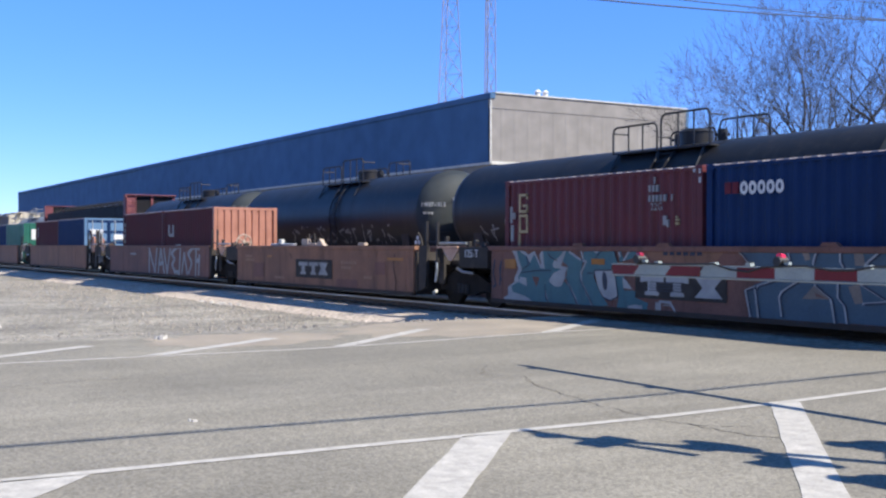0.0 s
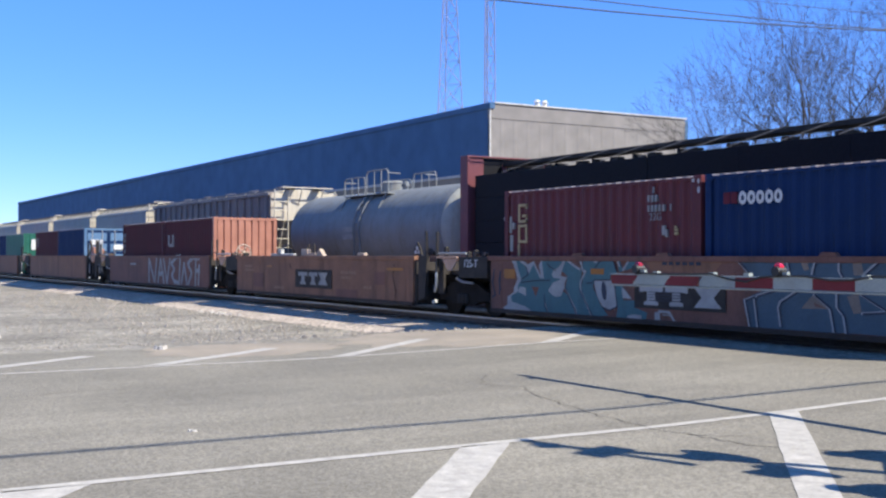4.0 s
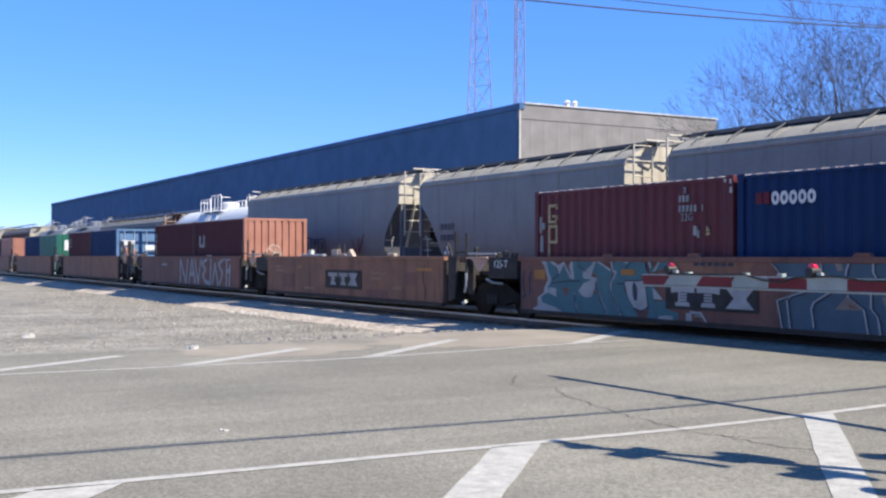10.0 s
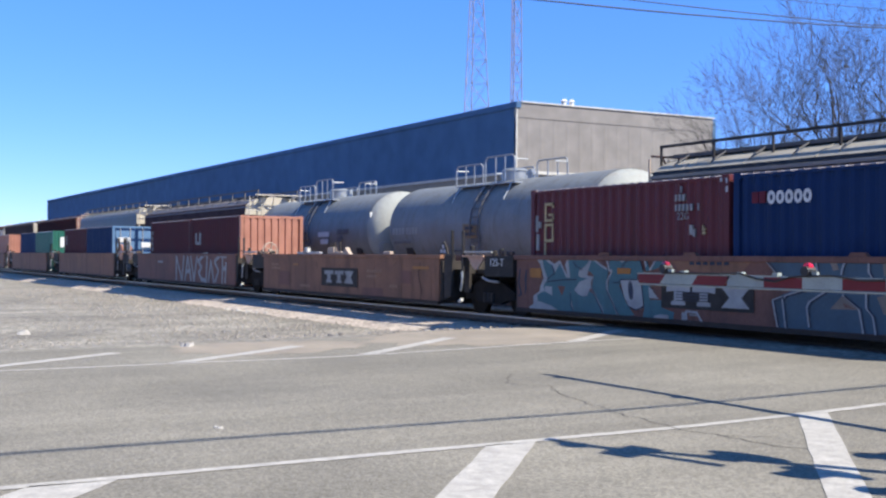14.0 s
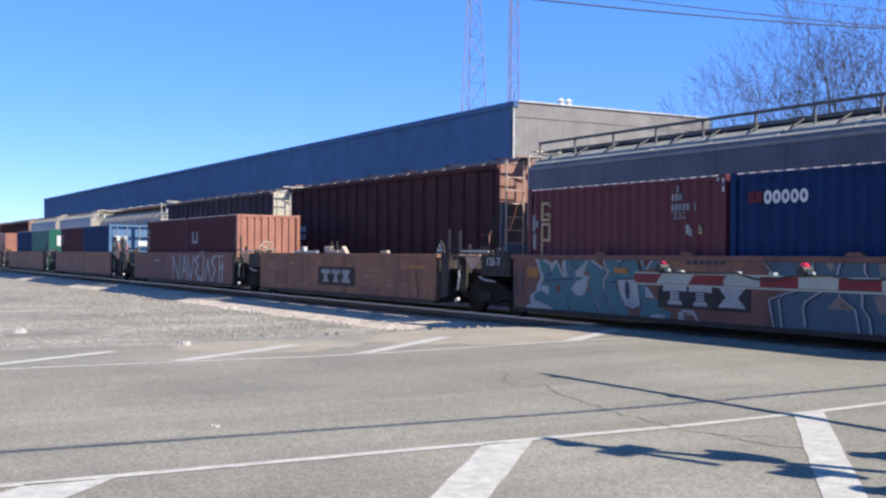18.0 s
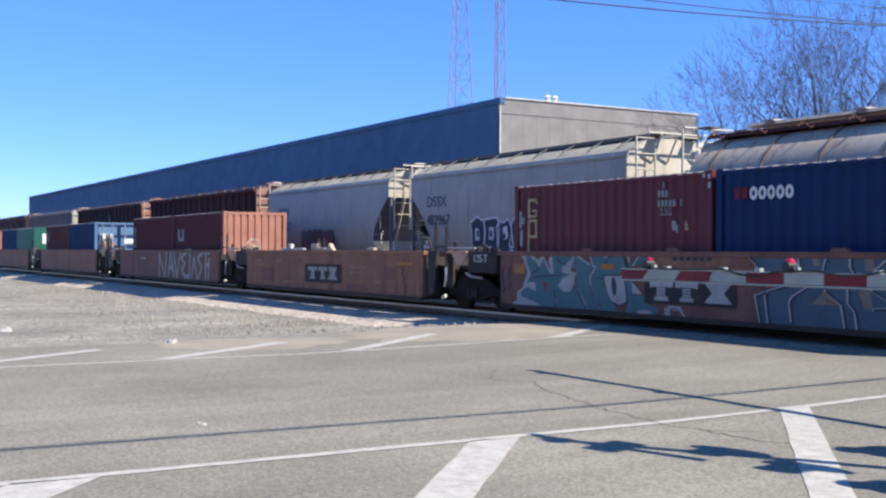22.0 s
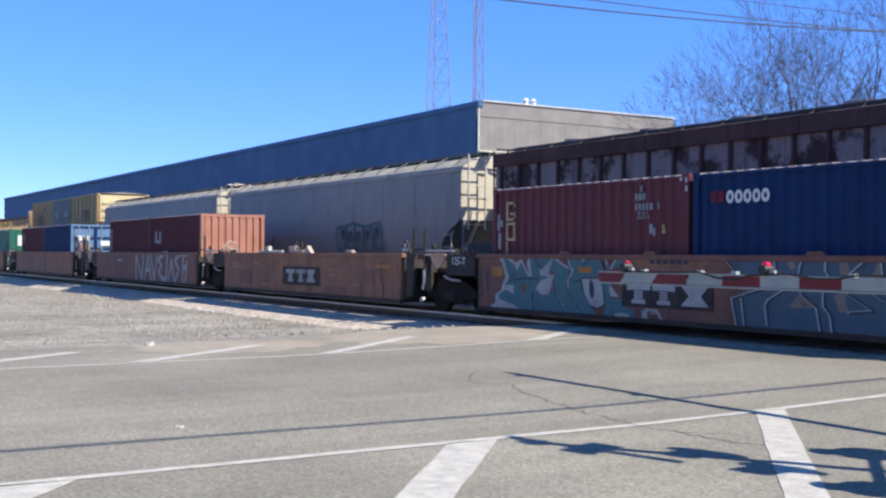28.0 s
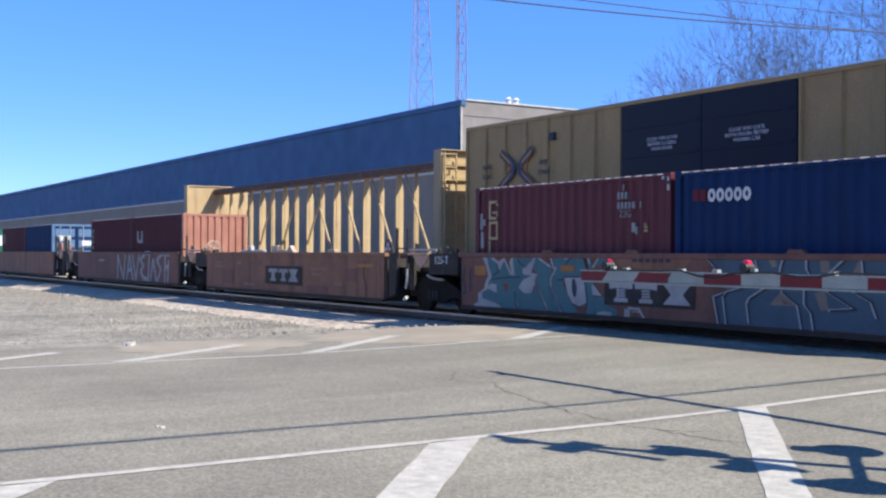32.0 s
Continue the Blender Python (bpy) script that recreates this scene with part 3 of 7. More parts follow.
LONG, DEEP, HIGH, BAND = 145.0, 15.1, 10.8, 6.75

for (a, b, mt, off) in ((0.03, 72.3, M_CLAD, 0.0), (72.35, LONG, M_CLAD, 0.12)):
    n = int((b - a) / 0.9)
    prof = [(-a, off)]
    for i in range(n):
        u = a + i * 0.9
        prof += [(-u - 0.64, off), (-u - 0.70, off - 0.006), (-u - 0.84, off - 0.006), (-u - 0.9, off)]
    prof += [(-b, off), (-b, off + 0.25), (-a, off + 0.25)]
    part("front_wall", Geo().prism(prof, "z", BAND, HIGH - 0.35), mt, whs, "dark blue-grey ribbed metal wall")
prof = [(0.0, 0.0)]
for i in range(16):
    u = i * 0.94
    prof += [(0.0, u + 0.66), (0.012, u + 0.72), (0.012, u + 0.88), (0.0, u + 0.94)]
prof += [(0.0, DEEP), (-0.25, DEEP), (-0.25, 0.0)]
part("end_wall", Geo().prism(prof, "z", BAND, HIGH - 0.9), M_CLAD2, whs, "sunlit grey ribbed metal end wall")
part("fascia", Geo().box(-0.26, 0.035, -0.02, DEEP, HIGH - 0.9, HIGH - 0.03), M_CLAD2, whs, "smooth grey fascia")
part("base_wall", Geo().box(-LONG, -0.02, 0.02, 0.3, 0, BAND - 0.12), M_BASEWALL, whs, "pale block lower wall")
part("base_wall", Geo().box(-0.3, -0.01, 0.32, DEEP, 0, BAND - 0.12), M_BASEWALL, whs, "pale block lower wall")
part("band", Geo().box(-LONG, 0.05, -0.07, 0.0, BAND - 0.12, BAND + 0.03), M_TRIM, whs, "pale flashing")
part("band", Geo().box(-0.02, 0.10, 0.01, DEEP, BAND - 0.12, BAND + 0.06), M_TRIM, whs, "pale flashing")
part("back_wall", Geo().box(-LONG, 0.0, DEEP, DEEP + 0.3, 0, HIGH - 0.1), M_CLAD, whs)
part("far_end_wall", Geo().box(-LONG - 0.3, -LONG, 0, DEEP + 0.3, 0, HIGH - 0.1), M_CLAD, whs)
part("roof", Geo().box(-LONG, -0.27, 0.26, DEEP, HIGH - 0.5, HIGH - 0.3), M_ROOF, whs)
part("coping", Geo().box(-LONG - 0.05, 0.12, -0.1, 0.24, HIGH - 0.34, HIGH), M_CLAD, whs, "dark metal coping")
part("coping", Geo().box(-0.3, 0.12, 0.25, DEEP + 0.1, HIGH - 0.02, HIGH + 0.06), M_TRIM, whs, "pale metal coping")
part("corner_trim", Geo().box(-0.03, 0.05, -0.06, 0.03, BAND, HIGH - 0.35), M_TRIM, whs, "pale corner flashing")
vent = thing("roof_vent", "small white twin roof vent on the warehouse", "roof vent", m=pose(-56.0, 40.3, HIGH - 0.63))
part("curb", Geo().box(-0.35, 0.35, -0.55, 0.55, 0, 0.25), M_TRIM, vent, bevel=0.02)
for v in (-0.28, 0.28):
    part("pipe", Geo().tube((0, v, 0.25), (0, v, 0.72), 0.16, 12), M_TWHITE, vent)
    part("cap", Geo().tube((0, v, 0.72), (0, v, 0.86), 0.23, 12, 0.1), M_TWHITE, vent)


def mast_tower(x, y, w0, z_bend, w1, top, label):
    t = thing("lattice_tower", label, "radio tower", "radio towers behind the warehouse", m=pose(x, y, -0.3, 0, 0, 20))
    n = 18
    lv = [top * i / n for i in range(n + 1)]

    def corner(k, z):
        w = (w0 + (w1 - w0) * min(1, z / z_bend)) / math.sqrt(3)
        a = math.tau * k / 3 + 0.4
        return (w * math.cos(a), w * math.sin(a), z)
    for k in range(3):
        part("leg", Geo().path([corner(k, 0), corner(k, z_bend), corner(k, top)] if top > z_bend else [corner(k, 0), corner(k, top)], 0.055, 5), M_TOWER, t)
    for k in range(3):
        for a, b in zip(lv, lv[1:]):
            br = Geo().tube(corner(k, a), corner((k + 1) % 3, b), 0.024, 4).tube(corner((k + 1) % 3, a), corner(k, b), 0.024, 4)
            br.tube(corner(k, b), corner((k + 1) % 3, b), 0.022, 4)
            part("brace", br, M_TOWER, t)
    return t


mast_tower(-99.6, 60, 4.3, 36, 0.6, 44, "tall tapered steel lattice radio tower, greyish red")
mast_tower(-92.0, 60, 1.4, 40, 0.7, 48, "slim steel lattice radio mast, greyish red")


# ---------------------------------------------------------------- bare trees
def bare_tree(x, y, high, seed, lean=0.0, spread=1.0):
    """A vase of forking limbs that ends in a haze of fine twigs."""
    rnd = random.Random(seed)
    t = thing("bare_tree", "leafless deciduous tree with a fine spreading crown of twigs", "tree", "bare trees behind the tracks", m=pose(x, y, -0.3))
    trunk, limb, crown = Geo(), Geo(), Geo()
    last = 7

    def twig(p, q, r, r1):
        """A three-sided sliver without ends."""
        a = (q - p).orthogonal().normalized()
        b = (q - p).normalized().cross(a) * 0.87
        u, w, v = a, b - a * 0.5, -b - a * 0.5
        crown.add((p + u * r, p + w * r, p + v * r, q + u * r1, q + w * r1, q + v * r1), ((0, 1, 4, 3), (1, 2, 5, 4), (2, 0, 3, 5)))

    def fork(d, tilt, turn):
        side = d.orthogonal().normalized()
        side.rotate(Matrix.Rotation(turn, 3, d))
        return (d * math.cos(tilt) + side * math.sin(tilt)).normalized()

    def grow(p, d, l, r, depth):
        segs = 4 if depth < 3 else 3 if depth < 6 else 2
        turn = rnd.uniform(0, 6.28)
        for i in range(segs):
            bend = 0.08 if depth == 0 else 0.15 if depth < 4 else 0.08
            d = (d + Vector((rnd.gauss(0, bend), rnd.gauss(0, bend), rnd.gauss(0.05 if depth < 6 else 0.02, 0.05)))).normalized()
            q = p + d * l / segs
            r1 = r * (0.93 if depth < 3 else 0.88)
            if depth < 4:
                (trunk if depth == 0 else limb).tube(p, q, r, 8 if depth < 2 else 5, r1)
            else:
                twig(p, q, r, r1)
            p, r = q, r1
            if 1 < depth < last and i < segs - 1 and rnd.random() < (0.55 if depth < 4 else 0.75):
                turn += 2.4
                grow(p, fork(d, rnd.uniform(0.55, 0.95), turn), l * rnd.uniform(0.4, 0.62), max(0.0055, r * 0.5), min(last, depth + 2))
        if depth < last:
            k = 4 if depth == 0 else 2 if rnd.random() < 0.75 else 3
            for j in range(k):
                tilt = rnd.uniform(0.3, 0.62) if depth < 2 else rnd.uniform(0.25, 0.55)
                grow(p, fork(d, tilt, turn + math.tau * j / k + rnd.uniform(-0.5, 0.5)), l * rnd.uniform(0.7, 0.92), max(0.0055, r * (0.7 if depth < 3 else 0.62)), depth + 1)

    grow(Vector((0, 0, 0)), Vector((lean, 0, 1)).normalized(), high * 0.17, high * 0.0145, 0)
    k = high / sorted(v[2] for v in crown.v)[int(len(crown.v) * 0.985)]
    for g in (trunk, limb, crown):
        g.v = [(v[0] * k * spread, v[1] * k * spread, v[2] * k) for v in g.v]
    part("trunk", trunk, M_BARK, t, smooth=True, flip=False)
    part("limb", limb, M_BARK, t, smooth=True, flip=False)
    tagged(part("crown", crown, M_BARK, t, "fine brown twigs", flip=False), kind="stuff")
    return t


for k, (x, y, h, le) in enumerate(((-46.4, 46, 12.4, -0.1), (-43.8, 45.5, 13.2, 0.05), (-40.6, 46.5, 13.8, 0.0), (-37.6, 45.5, 14.8, 0.0), (-34.4, 46, 15.4, 0.05), (-30.4, 46, 15.0, 0.1))):
    bare_tree(x, y, h, 31 + k, le, 0.8)


# ---------------------------------------------------------------- overhead wires
def wire(name, x, z0, y_low, sag, y0, y1, r, label, skew=0.0):
    pts = [(x + skew * (y0 + (y1 - y0) * i / 40), y0 + (y1 - y0) * i / 40, 0) for i in range(41)]
    pts = [(p[0], p[1], z0 + sag * ((p[1] - y_low) / 20) ** 2) for p in pts]
    ob = part(name, Geo().sweep(pts, r, 5), M_WIRE, flip=False)
    return tagged(ob, label, "wire", "overhead wires")


wire("overhead_wire", -26.0, 8.45, 8.0, 0.60, -29.9, 45.9, 0.023, "black sagging overhead cable along the road")
wire("overhead_wire", -27.0, 9.12, 10.0, 0.42, -29.9, 45.9, 0.018, "thin black overhead wire along the road")
wire("overhead_wire", -27.6, 9.85, 10.0, 0.42, -29.9, 45.9, 0.012, "thin black overhead wire along the road")
wire("overhead_wire", -1.5, 9.05, 5.0, 0.05, -31.9, 41.9, 0.036, "thick black overhead cable above the road", 0.03)


def utility_pole(x, y, top, arm):
    t = thing("utility_pole", "weathered wooden utility pole with a crossarm holding wires", "utility pole", "utility poles along the road", m=pose(x, y, height(x, y) - 0.1))
    part("pole", Geo().tube((0, 0, 0), (0, 0, top), 0.17, 12, 0.12), M_TIE, t, smooth=True)
    part("crossarm", Geo().box(-arm, arm, -0.06, 0.06, top - 0.7, top - 0.58), M_TIE, t, bevel=0.01)
    for u in (-arm + 0.1, arm - 0.1):
        part("insulator", Geo().tube((u, 0, top - 0.58), (u, 0, top - 0.42), 0.05, 8, 0.03), M_GALV, t)


for y, k in ((-30.0, 2.2), (46.0, 2.2)):
    utility_pole(-26.7, y, 11.9, 1.1)
for y in (-32.0, 42.0):
    utility_pole(-1.5 + 0.03 * y, y, 9.6, 0.6)


# ---------------------------------------------------------------- crossing gate
gate = thing("crossing_gate", "lowered level-crossing gate with red and white striped arm", "crossing gate", m=pose(-3.8, 8.57, 0.03))
MX, MY = 0.44, -0.89
part("foundation", Geo().box(-0.4, 0.8, -1.2, 0.35, -0.1, 0.18), M_CONC, gate, bevel=0.03)
part("mast", Geo().tube((MX, MY, 0.18), (MX, MY, 4.6), 0.06, 12), M_GALV, gate, "galvanised mast")
part("mechanism", Geo().box(-0.22, 0.2, -0.28, 0.25, 0.18, 1.5), M_GALV, gate, "grey gate mechanism housing", bevel=0.03)
part("counterweight", Geo().box(0.3, 1.2, -0.3, -0.24, 1.0, 1.4), M_GRIME, gate, bevel=0.02)
tip, zc = -6.67, 1.19
edges = [tip + 0.02] + [round(0.988 * e, 3) for e in (-6.30, -5.76, -5.25, -4.72, -4.2, -3.7, -3.2, -2.7, -2.2, -1.7, -1.2, -0.7, -0.2)]
for i, (a, b) in enumerate(zip(edges, edges[1:])):
    sk = 0.05 if i < 3 else 0.0
    part("arm_stripe", Geo().prism([(a - (sk if i else 0.0), zc - 0.053), (b - sk, zc - 0.053), (b + sk, zc + 0.053), (a + (sk if i else 0.0), zc + 0.053)], "y", -0.02, 0.02), M_GRED if i % 2 == 0 else M_GWHITE, gate, "red reflective stripe" if i % 2 == 0 else "white reflective stripe")
part("arm_edge", Geo().box(tip, -0.2, -0.024, 0.024, zc + 0.053, zc + 0.066), M_GWHITE, gate, "pale top edge of the arm")
part("cable", Geo().path([(tip, -0.01, zc - 0.066), (-0.2, -0.01, zc - 0.069)], 0.011, 6), M_GWHITE, gate, "white cable")
slack = [(tip + 0.5, 0.075), (-5.75, 0.072), (-5.3, 0.075), (-5.0, 0.085), (-4.75, 0.03), (-4.5, 0.01), (-4.3, 0.06), (-4.05, 0.075), (-3.75, 0.08), (-3.45, 0.045), (-3.2, 0.05), (-2.95, 0.09), (-2.5, 0.08), (-0.4, 0.075)]
part("conduit", Geo().path([(u, -0.028, zc + v) for u, v in slack], 0.011, 6), M_WIRE, gate, "black lamp cable")
for i, (x, on) in enumerate(((-6.19, 0), (-4.09, 1), (-0.6, 0))):
    lampo = part("arm_lamp", Geo().tube((x, -0.06, zc + 0.12), (x, 0.06, zc + 0.12), 0.05, 14).box(x - 0.035, x + 0.06, -0.03, 0.03, zc + 0.06, zc + 0.13), M_WIRE, gate, "black arm lamp")
    part("bracket", Geo().box(x + 0.06, x + 0.12, -0.02, 0.02, zc + 0.06, zc + 0.115), M_GWHITE, lampo, "white bracket")
    part("lens", Geo().tube((x, -0.03, zc + 0.17), (x, 0.03, zc + 0.16), 0.037, 14), M_LENSON if on else M_LENS, lampo, "red lamp lens")
for x in (-5.88, -5.0, -4.5, -3.05):
    part("clip", Geo().box(x - 0.035, x + 0.035, -0.03, 0.03, zc + 0.06, zc + 0.1), M_GWHITE, gate, "white cable clip")
for s in (1, -1):
    part("crossbuck", Geo().box(-0.6, 0.6, -0.008, 0.008, -0.115, 0.115), M_GWHITE, gate, "white crossbuck board", m=pose(MX, MY - 0.085 - 0.01 * s, 4.08) @ pose(0, 0, 0, 0, 45 * s, 0))
for z, turn, reach in ((2.95, 0, 0.36), (2.05, -49, 0.66)):
    arm = part("crossarm", Geo().tube((-reach, 0, 0), (reach, 0, 0), 0.035, 8), M_GALV, gate, m=pose(MX, MY, z, 0, 0, turn))
    for x in (-reach, reach):
        part("flasher", Geo().tube((x, -0.05, 0), (x, -0.02, 0), 0.25, 18), M_WIRE, arm, "black flasher background disc")
        part("lens", Geo().tube((x, -0.1, 0), (x, -0.05, 0), 0.1, 14), M_LENS, arm)
        part("hood", Geo().tube((x, -0.3, 0.03), (x, -0.06, 0.03), 0.13, 10), M_WIRE, arm)
part("bell", Geo().tube((MX, MY, 4.6), (MX, MY, 4.72), 0.13, 12, 0.05), M_GALV, gate)


# ---------------------------------------------------------------- standing container train
def ladder(parent, x, y, z0, z1, paint, wide=0.42, along="y", name="ladder", label="steel ladder"):
    """Two stiles with rungs 0.4 m apart, standing in the plane across the car (along y) or along it (along x)."""
    def at(u, z):
        return (x, y + u, z) if along == "y" else (x + u, y, z)
    g = Geo()
    for u in (-wide / 2, wide / 2):
        g.tube(at(u, z0), at(u, z1), 0.03, 5)
    z = z0 + 0.15
    while z < z1:
        g.tube(at(-wide / 2, z), at(wide / 2, z), 0.022, 5)
        z += 0.4
    return part(name, g, paint, parent, label)


def wheelset(truck_ob, x):
    for s in (-0.7525, 0.7525):
        w = Geo().tube((x, s - 0.065, 0.42), (x, s + 0.065, 0.42), 0.42, 20)
        part("wheel", w, M_WHEEL, truck_ob)
    part("axle", Geo().tube((x, -0.95, 0.42), (x, 0.95, 0.42), 0.08, 8), M_GRIME, truck_ob)


def truck(parent, x, base=0.85):
    t = part("truck", Geo().box(x - 0.18, x + 0.18, -1.0, 1.0, 0.45, 0.75), M_TRUCK, parent, "grimy cast-steel truck", bevel=0.02)
    for s in (-1.02, 1.02):
        fr = Geo().prism([(x - base - 0.2, 0.36), (x - base + 0.15, 0.36), (x - 0.4, 0.26), (x + 0.4, 0.26), (x + base - 0.15, 0.36), (x + base + 0.2, 0.36), (x + base + 0.2, 0.54), (x + 0.5, 0.78), (x - 0.5, 0.78), (x - base - 0.2, 0.54)], "y", s - 0.07, s + 0.07)
        part("side_frame", fr, M_TRUCK, t)
    for d in (-base, base):
        wheelset(t, x + d)
    return t


def truck_springs(t, x):
    for s in (-1.0, 1.0):
        for d in (-0.16, 0, 0.16):
            part("spring", Geo().tube((x + d, s * 1.1, 0.3), (x + d, s * 1.1, 0.52), 0.06, 8), M_GRIME, t)


WELL_W, WELL_TOP, WELL_LOW = 1.42, 1.40, 0.17


def well_unit(x0, x1, paint, label):
    """One well of the articulated car: deep sides, open lattice floor, end platforms. Origin at its middle, on the rail head."""
    w = thing("well_car", label, "well car", "wells of the standing train", m=pose((x0 + x1) / 2, TRACK1, RAIL_Z))
    h = (x1 - x0) / 2
    for s in (-1, 1):
        y = s * WELL_W
        side = part("side_wall", Geo().box(-h + 0.1, h - 0.1, min(y, y - s * 0.05), max(y, y - s * 0.05), WELL_LOW + 0.05, WELL_TOP - 0.08), paint, w, "painted steel well side")
        part("top_chord", Geo().box(-h, h, min(y + s * 0.03, y - s * 0.11), max(y + s * 0.03, y - s * 0.11), WELL_TOP - 0.1, WELL_TOP), paint, side, bevel=0.012)
        part("bottom_sill", Geo().box(-h + 0.1, h - 0.1, min(y + s * 0.03, y - s * 0.08), max(y + s * 0.03, y - s * 0.08), WELL_LOW, WELL_LOW + 0.09), M_SILL, side, "dark brown bottom sill", bevel=0.01)
        for k in range(8):
            x = -h + 0.5 + k * (2 * h - 1.0) / 7
            part("stiffener", Geo().box(x - 0.04, x + 0.04, min(y, y + s * 0.005), max(y, y + s * 0.005), WELL_LOW + 0.1, WELL_TOP - 0.12), paint, side)
        # pressed doubler plates along the side, with sloping ends
        for a, b in ((-0.62, -0.42), (-0.2, 0.1), (0.44, 0.64)):
            part("doubler_plate", Geo().prism([(h * a, WELL_TOP - 0.115), (h * b, WELL_TOP - 0.115), (h * b - 0.4, WELL_TOP - 0.34), (h * a + 0.4, WELL_TOP - 0.34)], "y", y + s * 0.001, y + s * 0.006), paint, side)
    part("floor_plate", Geo().box(-h + 0.2, h - 0.2, -1.24, 1.2, WELL_LOW + 0.02, WELL_LOW + 0.06), M_GRIME, w, "grimy slotted floor")
    for k in range(6):
        x = -h + 0.5 + k * (2 * h - 1.0) / 5
        part("floor_beam", Geo().box(x - 0.34, x + 0.34, -WELL_W + 0.06, WELL_W - 0.06, WELL_LOW + 0.062, WELL_LOW + 0.13), M_GRIME, w)
    for s in (-1, 1):
        g = Geo().box(min(s * h, s * (h - 0.12)), max(s * h, s * (h - 0.12)), -WELL_W + 0.05, WELL_W - 0.05, WELL_LOW + 0.1, WELL_TOP - 0.15)
        part("end_bulkhead", g, M_GRIME, w, bevel=0.01)
        part("gusset", Geo().prism([(-1.3, 1.05), (1.3, 1.05), (0.35, 0.7), (-0.35, 0.7)], "x", *sorted((s * h, s * (h + 0.9)))), M_GRIME, w)
    return w


def platform(x, label, brake=False, number=""):
    """The joint between two wells: truck, deck, cage, grab irons and hoses. Origin on the rail head."""
    p = thing("articulated_truck", label, "rail truck", "trucks of the standing train", m=pose(x, TRACK1, RAIL_Z))
    t = truck(p, 0, 0.88)
    truck_springs(t, 0)
    part("deck", Geo().box(-1.3, 1.3, -0.95, 0.95, 0.95, 1.05), M_GRIME, p, bevel=0.01)
    part("draft_sill", Geo().box(-1.42, 1.42, -0.3, 0.3, 0.78, 0.95), M_GRIME, p)
    # sheet added to keep the gap behind the truck dark
    part("gap_backing", Geo().box(-1.5, 1.5, 0.9, 0.96, 0.1, 1.36), M_GRIME, p)
    part("end_post", Geo().prism([(-1.62, 1.4), (-1.2, 1.4), (-1.3, 0.4), (-1.62, 0.3)], "y", -1.4, -1.32), M_GRIME, p, "black end post plate")
    part("end_post", Geo().prism([(-1.0, 1.36), (-0.75, 1.36), (-0.75, 0.5), (-1.0, 0.5)], "y", -1.2, -1.14), M_GRIME, p)
    box = part("air_brake_box", Geo().box(0.22, 1.42, -1.38, -1.0, 0.9, 1.38), M_GRIME, p, "black steel box", bevel=0.015)
    if number:
        words(number, 0.25, M_WHITE, box, on_side(0.74, -1.384, 1.22), label="grey stencilled number")
    part("plate_lip", Geo().box(-0.74, 0.2, -1.42, -1.3, 1.345, 1.39), M_PLATE, p, "tan flange paled as if sunlit", bevel=0.012)
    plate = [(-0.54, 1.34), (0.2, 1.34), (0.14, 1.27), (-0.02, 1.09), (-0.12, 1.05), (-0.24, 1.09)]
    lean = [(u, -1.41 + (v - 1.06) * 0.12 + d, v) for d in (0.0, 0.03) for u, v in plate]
    part("gusset_plate", Geo().add(lean, [(0, 1, 2, 3, 4, 5), (11, 10, 9, 8, 7, 6)] + [(i, (i + 1) % 6, 6 + (i + 1) % 6, 6 + i) for i in range(6)]), M_PLATE, p, "tan sloping gusset plate paled as if sunlit")
    part("grab_bar", Geo().tube((-0.8, -1.3, 1.46), (0.42, -1.3, 1.46), 0.03, 6), M_GALV, p, "grey horizontal bar")
    for u, z in ((-1.4, 2.0), (-0.88, 1.97)):
        part("grab_post", Geo().box(u - 0.03, u + 0.03, -1.33, -1.27, 1.0, z), M_HBLACK, p, "dark upright post")
    part("grab_rung", Geo().tube((-1.4, -1.3, 1.5), (-0.88, -1.3, 1.5), 0.018, 5), M_HBLACK, p)
    for u, tall in ((-0.7, 0.24), (0.3, 0.12), (0.6, 0.16), (0.95, 0.1)):
        part("valve", Geo().box(u - 0.05, u + 0.05, -1.2, -1.1, 1.36, 1.38 + tall), M_HBLACK, p, bevel=0.015)
    for u in (0.9, 1.3):
        part("knob", Geo().tube((u, -1.36, 1.44), (u, -1.28, 1.44), 0.045, 8), M_HOOP, p)
    hose = [(-0.82, -1.36, 1.0), (-0.78, -1.38, 0.85), (-0.8, -1.38, 0.7), (-0.88, -1.36, 0.55)]
    part("air_hose", Geo().path(hose, 0.03, 6), M_GALV, p, "pale hose")
    part("hose_end", Geo().tube((-0.95, -1.36, 0.28), (-0.82, -1.36, 0.33), 0.045, 8), M_TRIM, p)
    part("strap", Geo().path([(-0.15, -1.2, 0.87), (0.15, -1.22, 0.8), (0.6, -1.22, 0.78)], 0.03, 6), M_GALV, p)
    sg = part("reflector_triangle", Geo().prism([(-2.42, 1.42), (-1.98, 1.42), (-2.05, 1.6), (-2.2, 1.74), (-2.35, 1.6)], "y", -1.1, -1.06), M_GRIME, p, "dark three-dot plate")
    part("stem", Geo().box(-2.24, -2.16, -1.12, -1.05, 1.3, 1.45), M_GRIME, sg)
    for u, z in ((-2.28, 1.49), (-2.12, 1.49), (-2.2, 1.6)):
        part("dot", Geo().tube((u, -1.112, z), (u, -1.1, z), 0.055, 8), M_WHITE, sg)
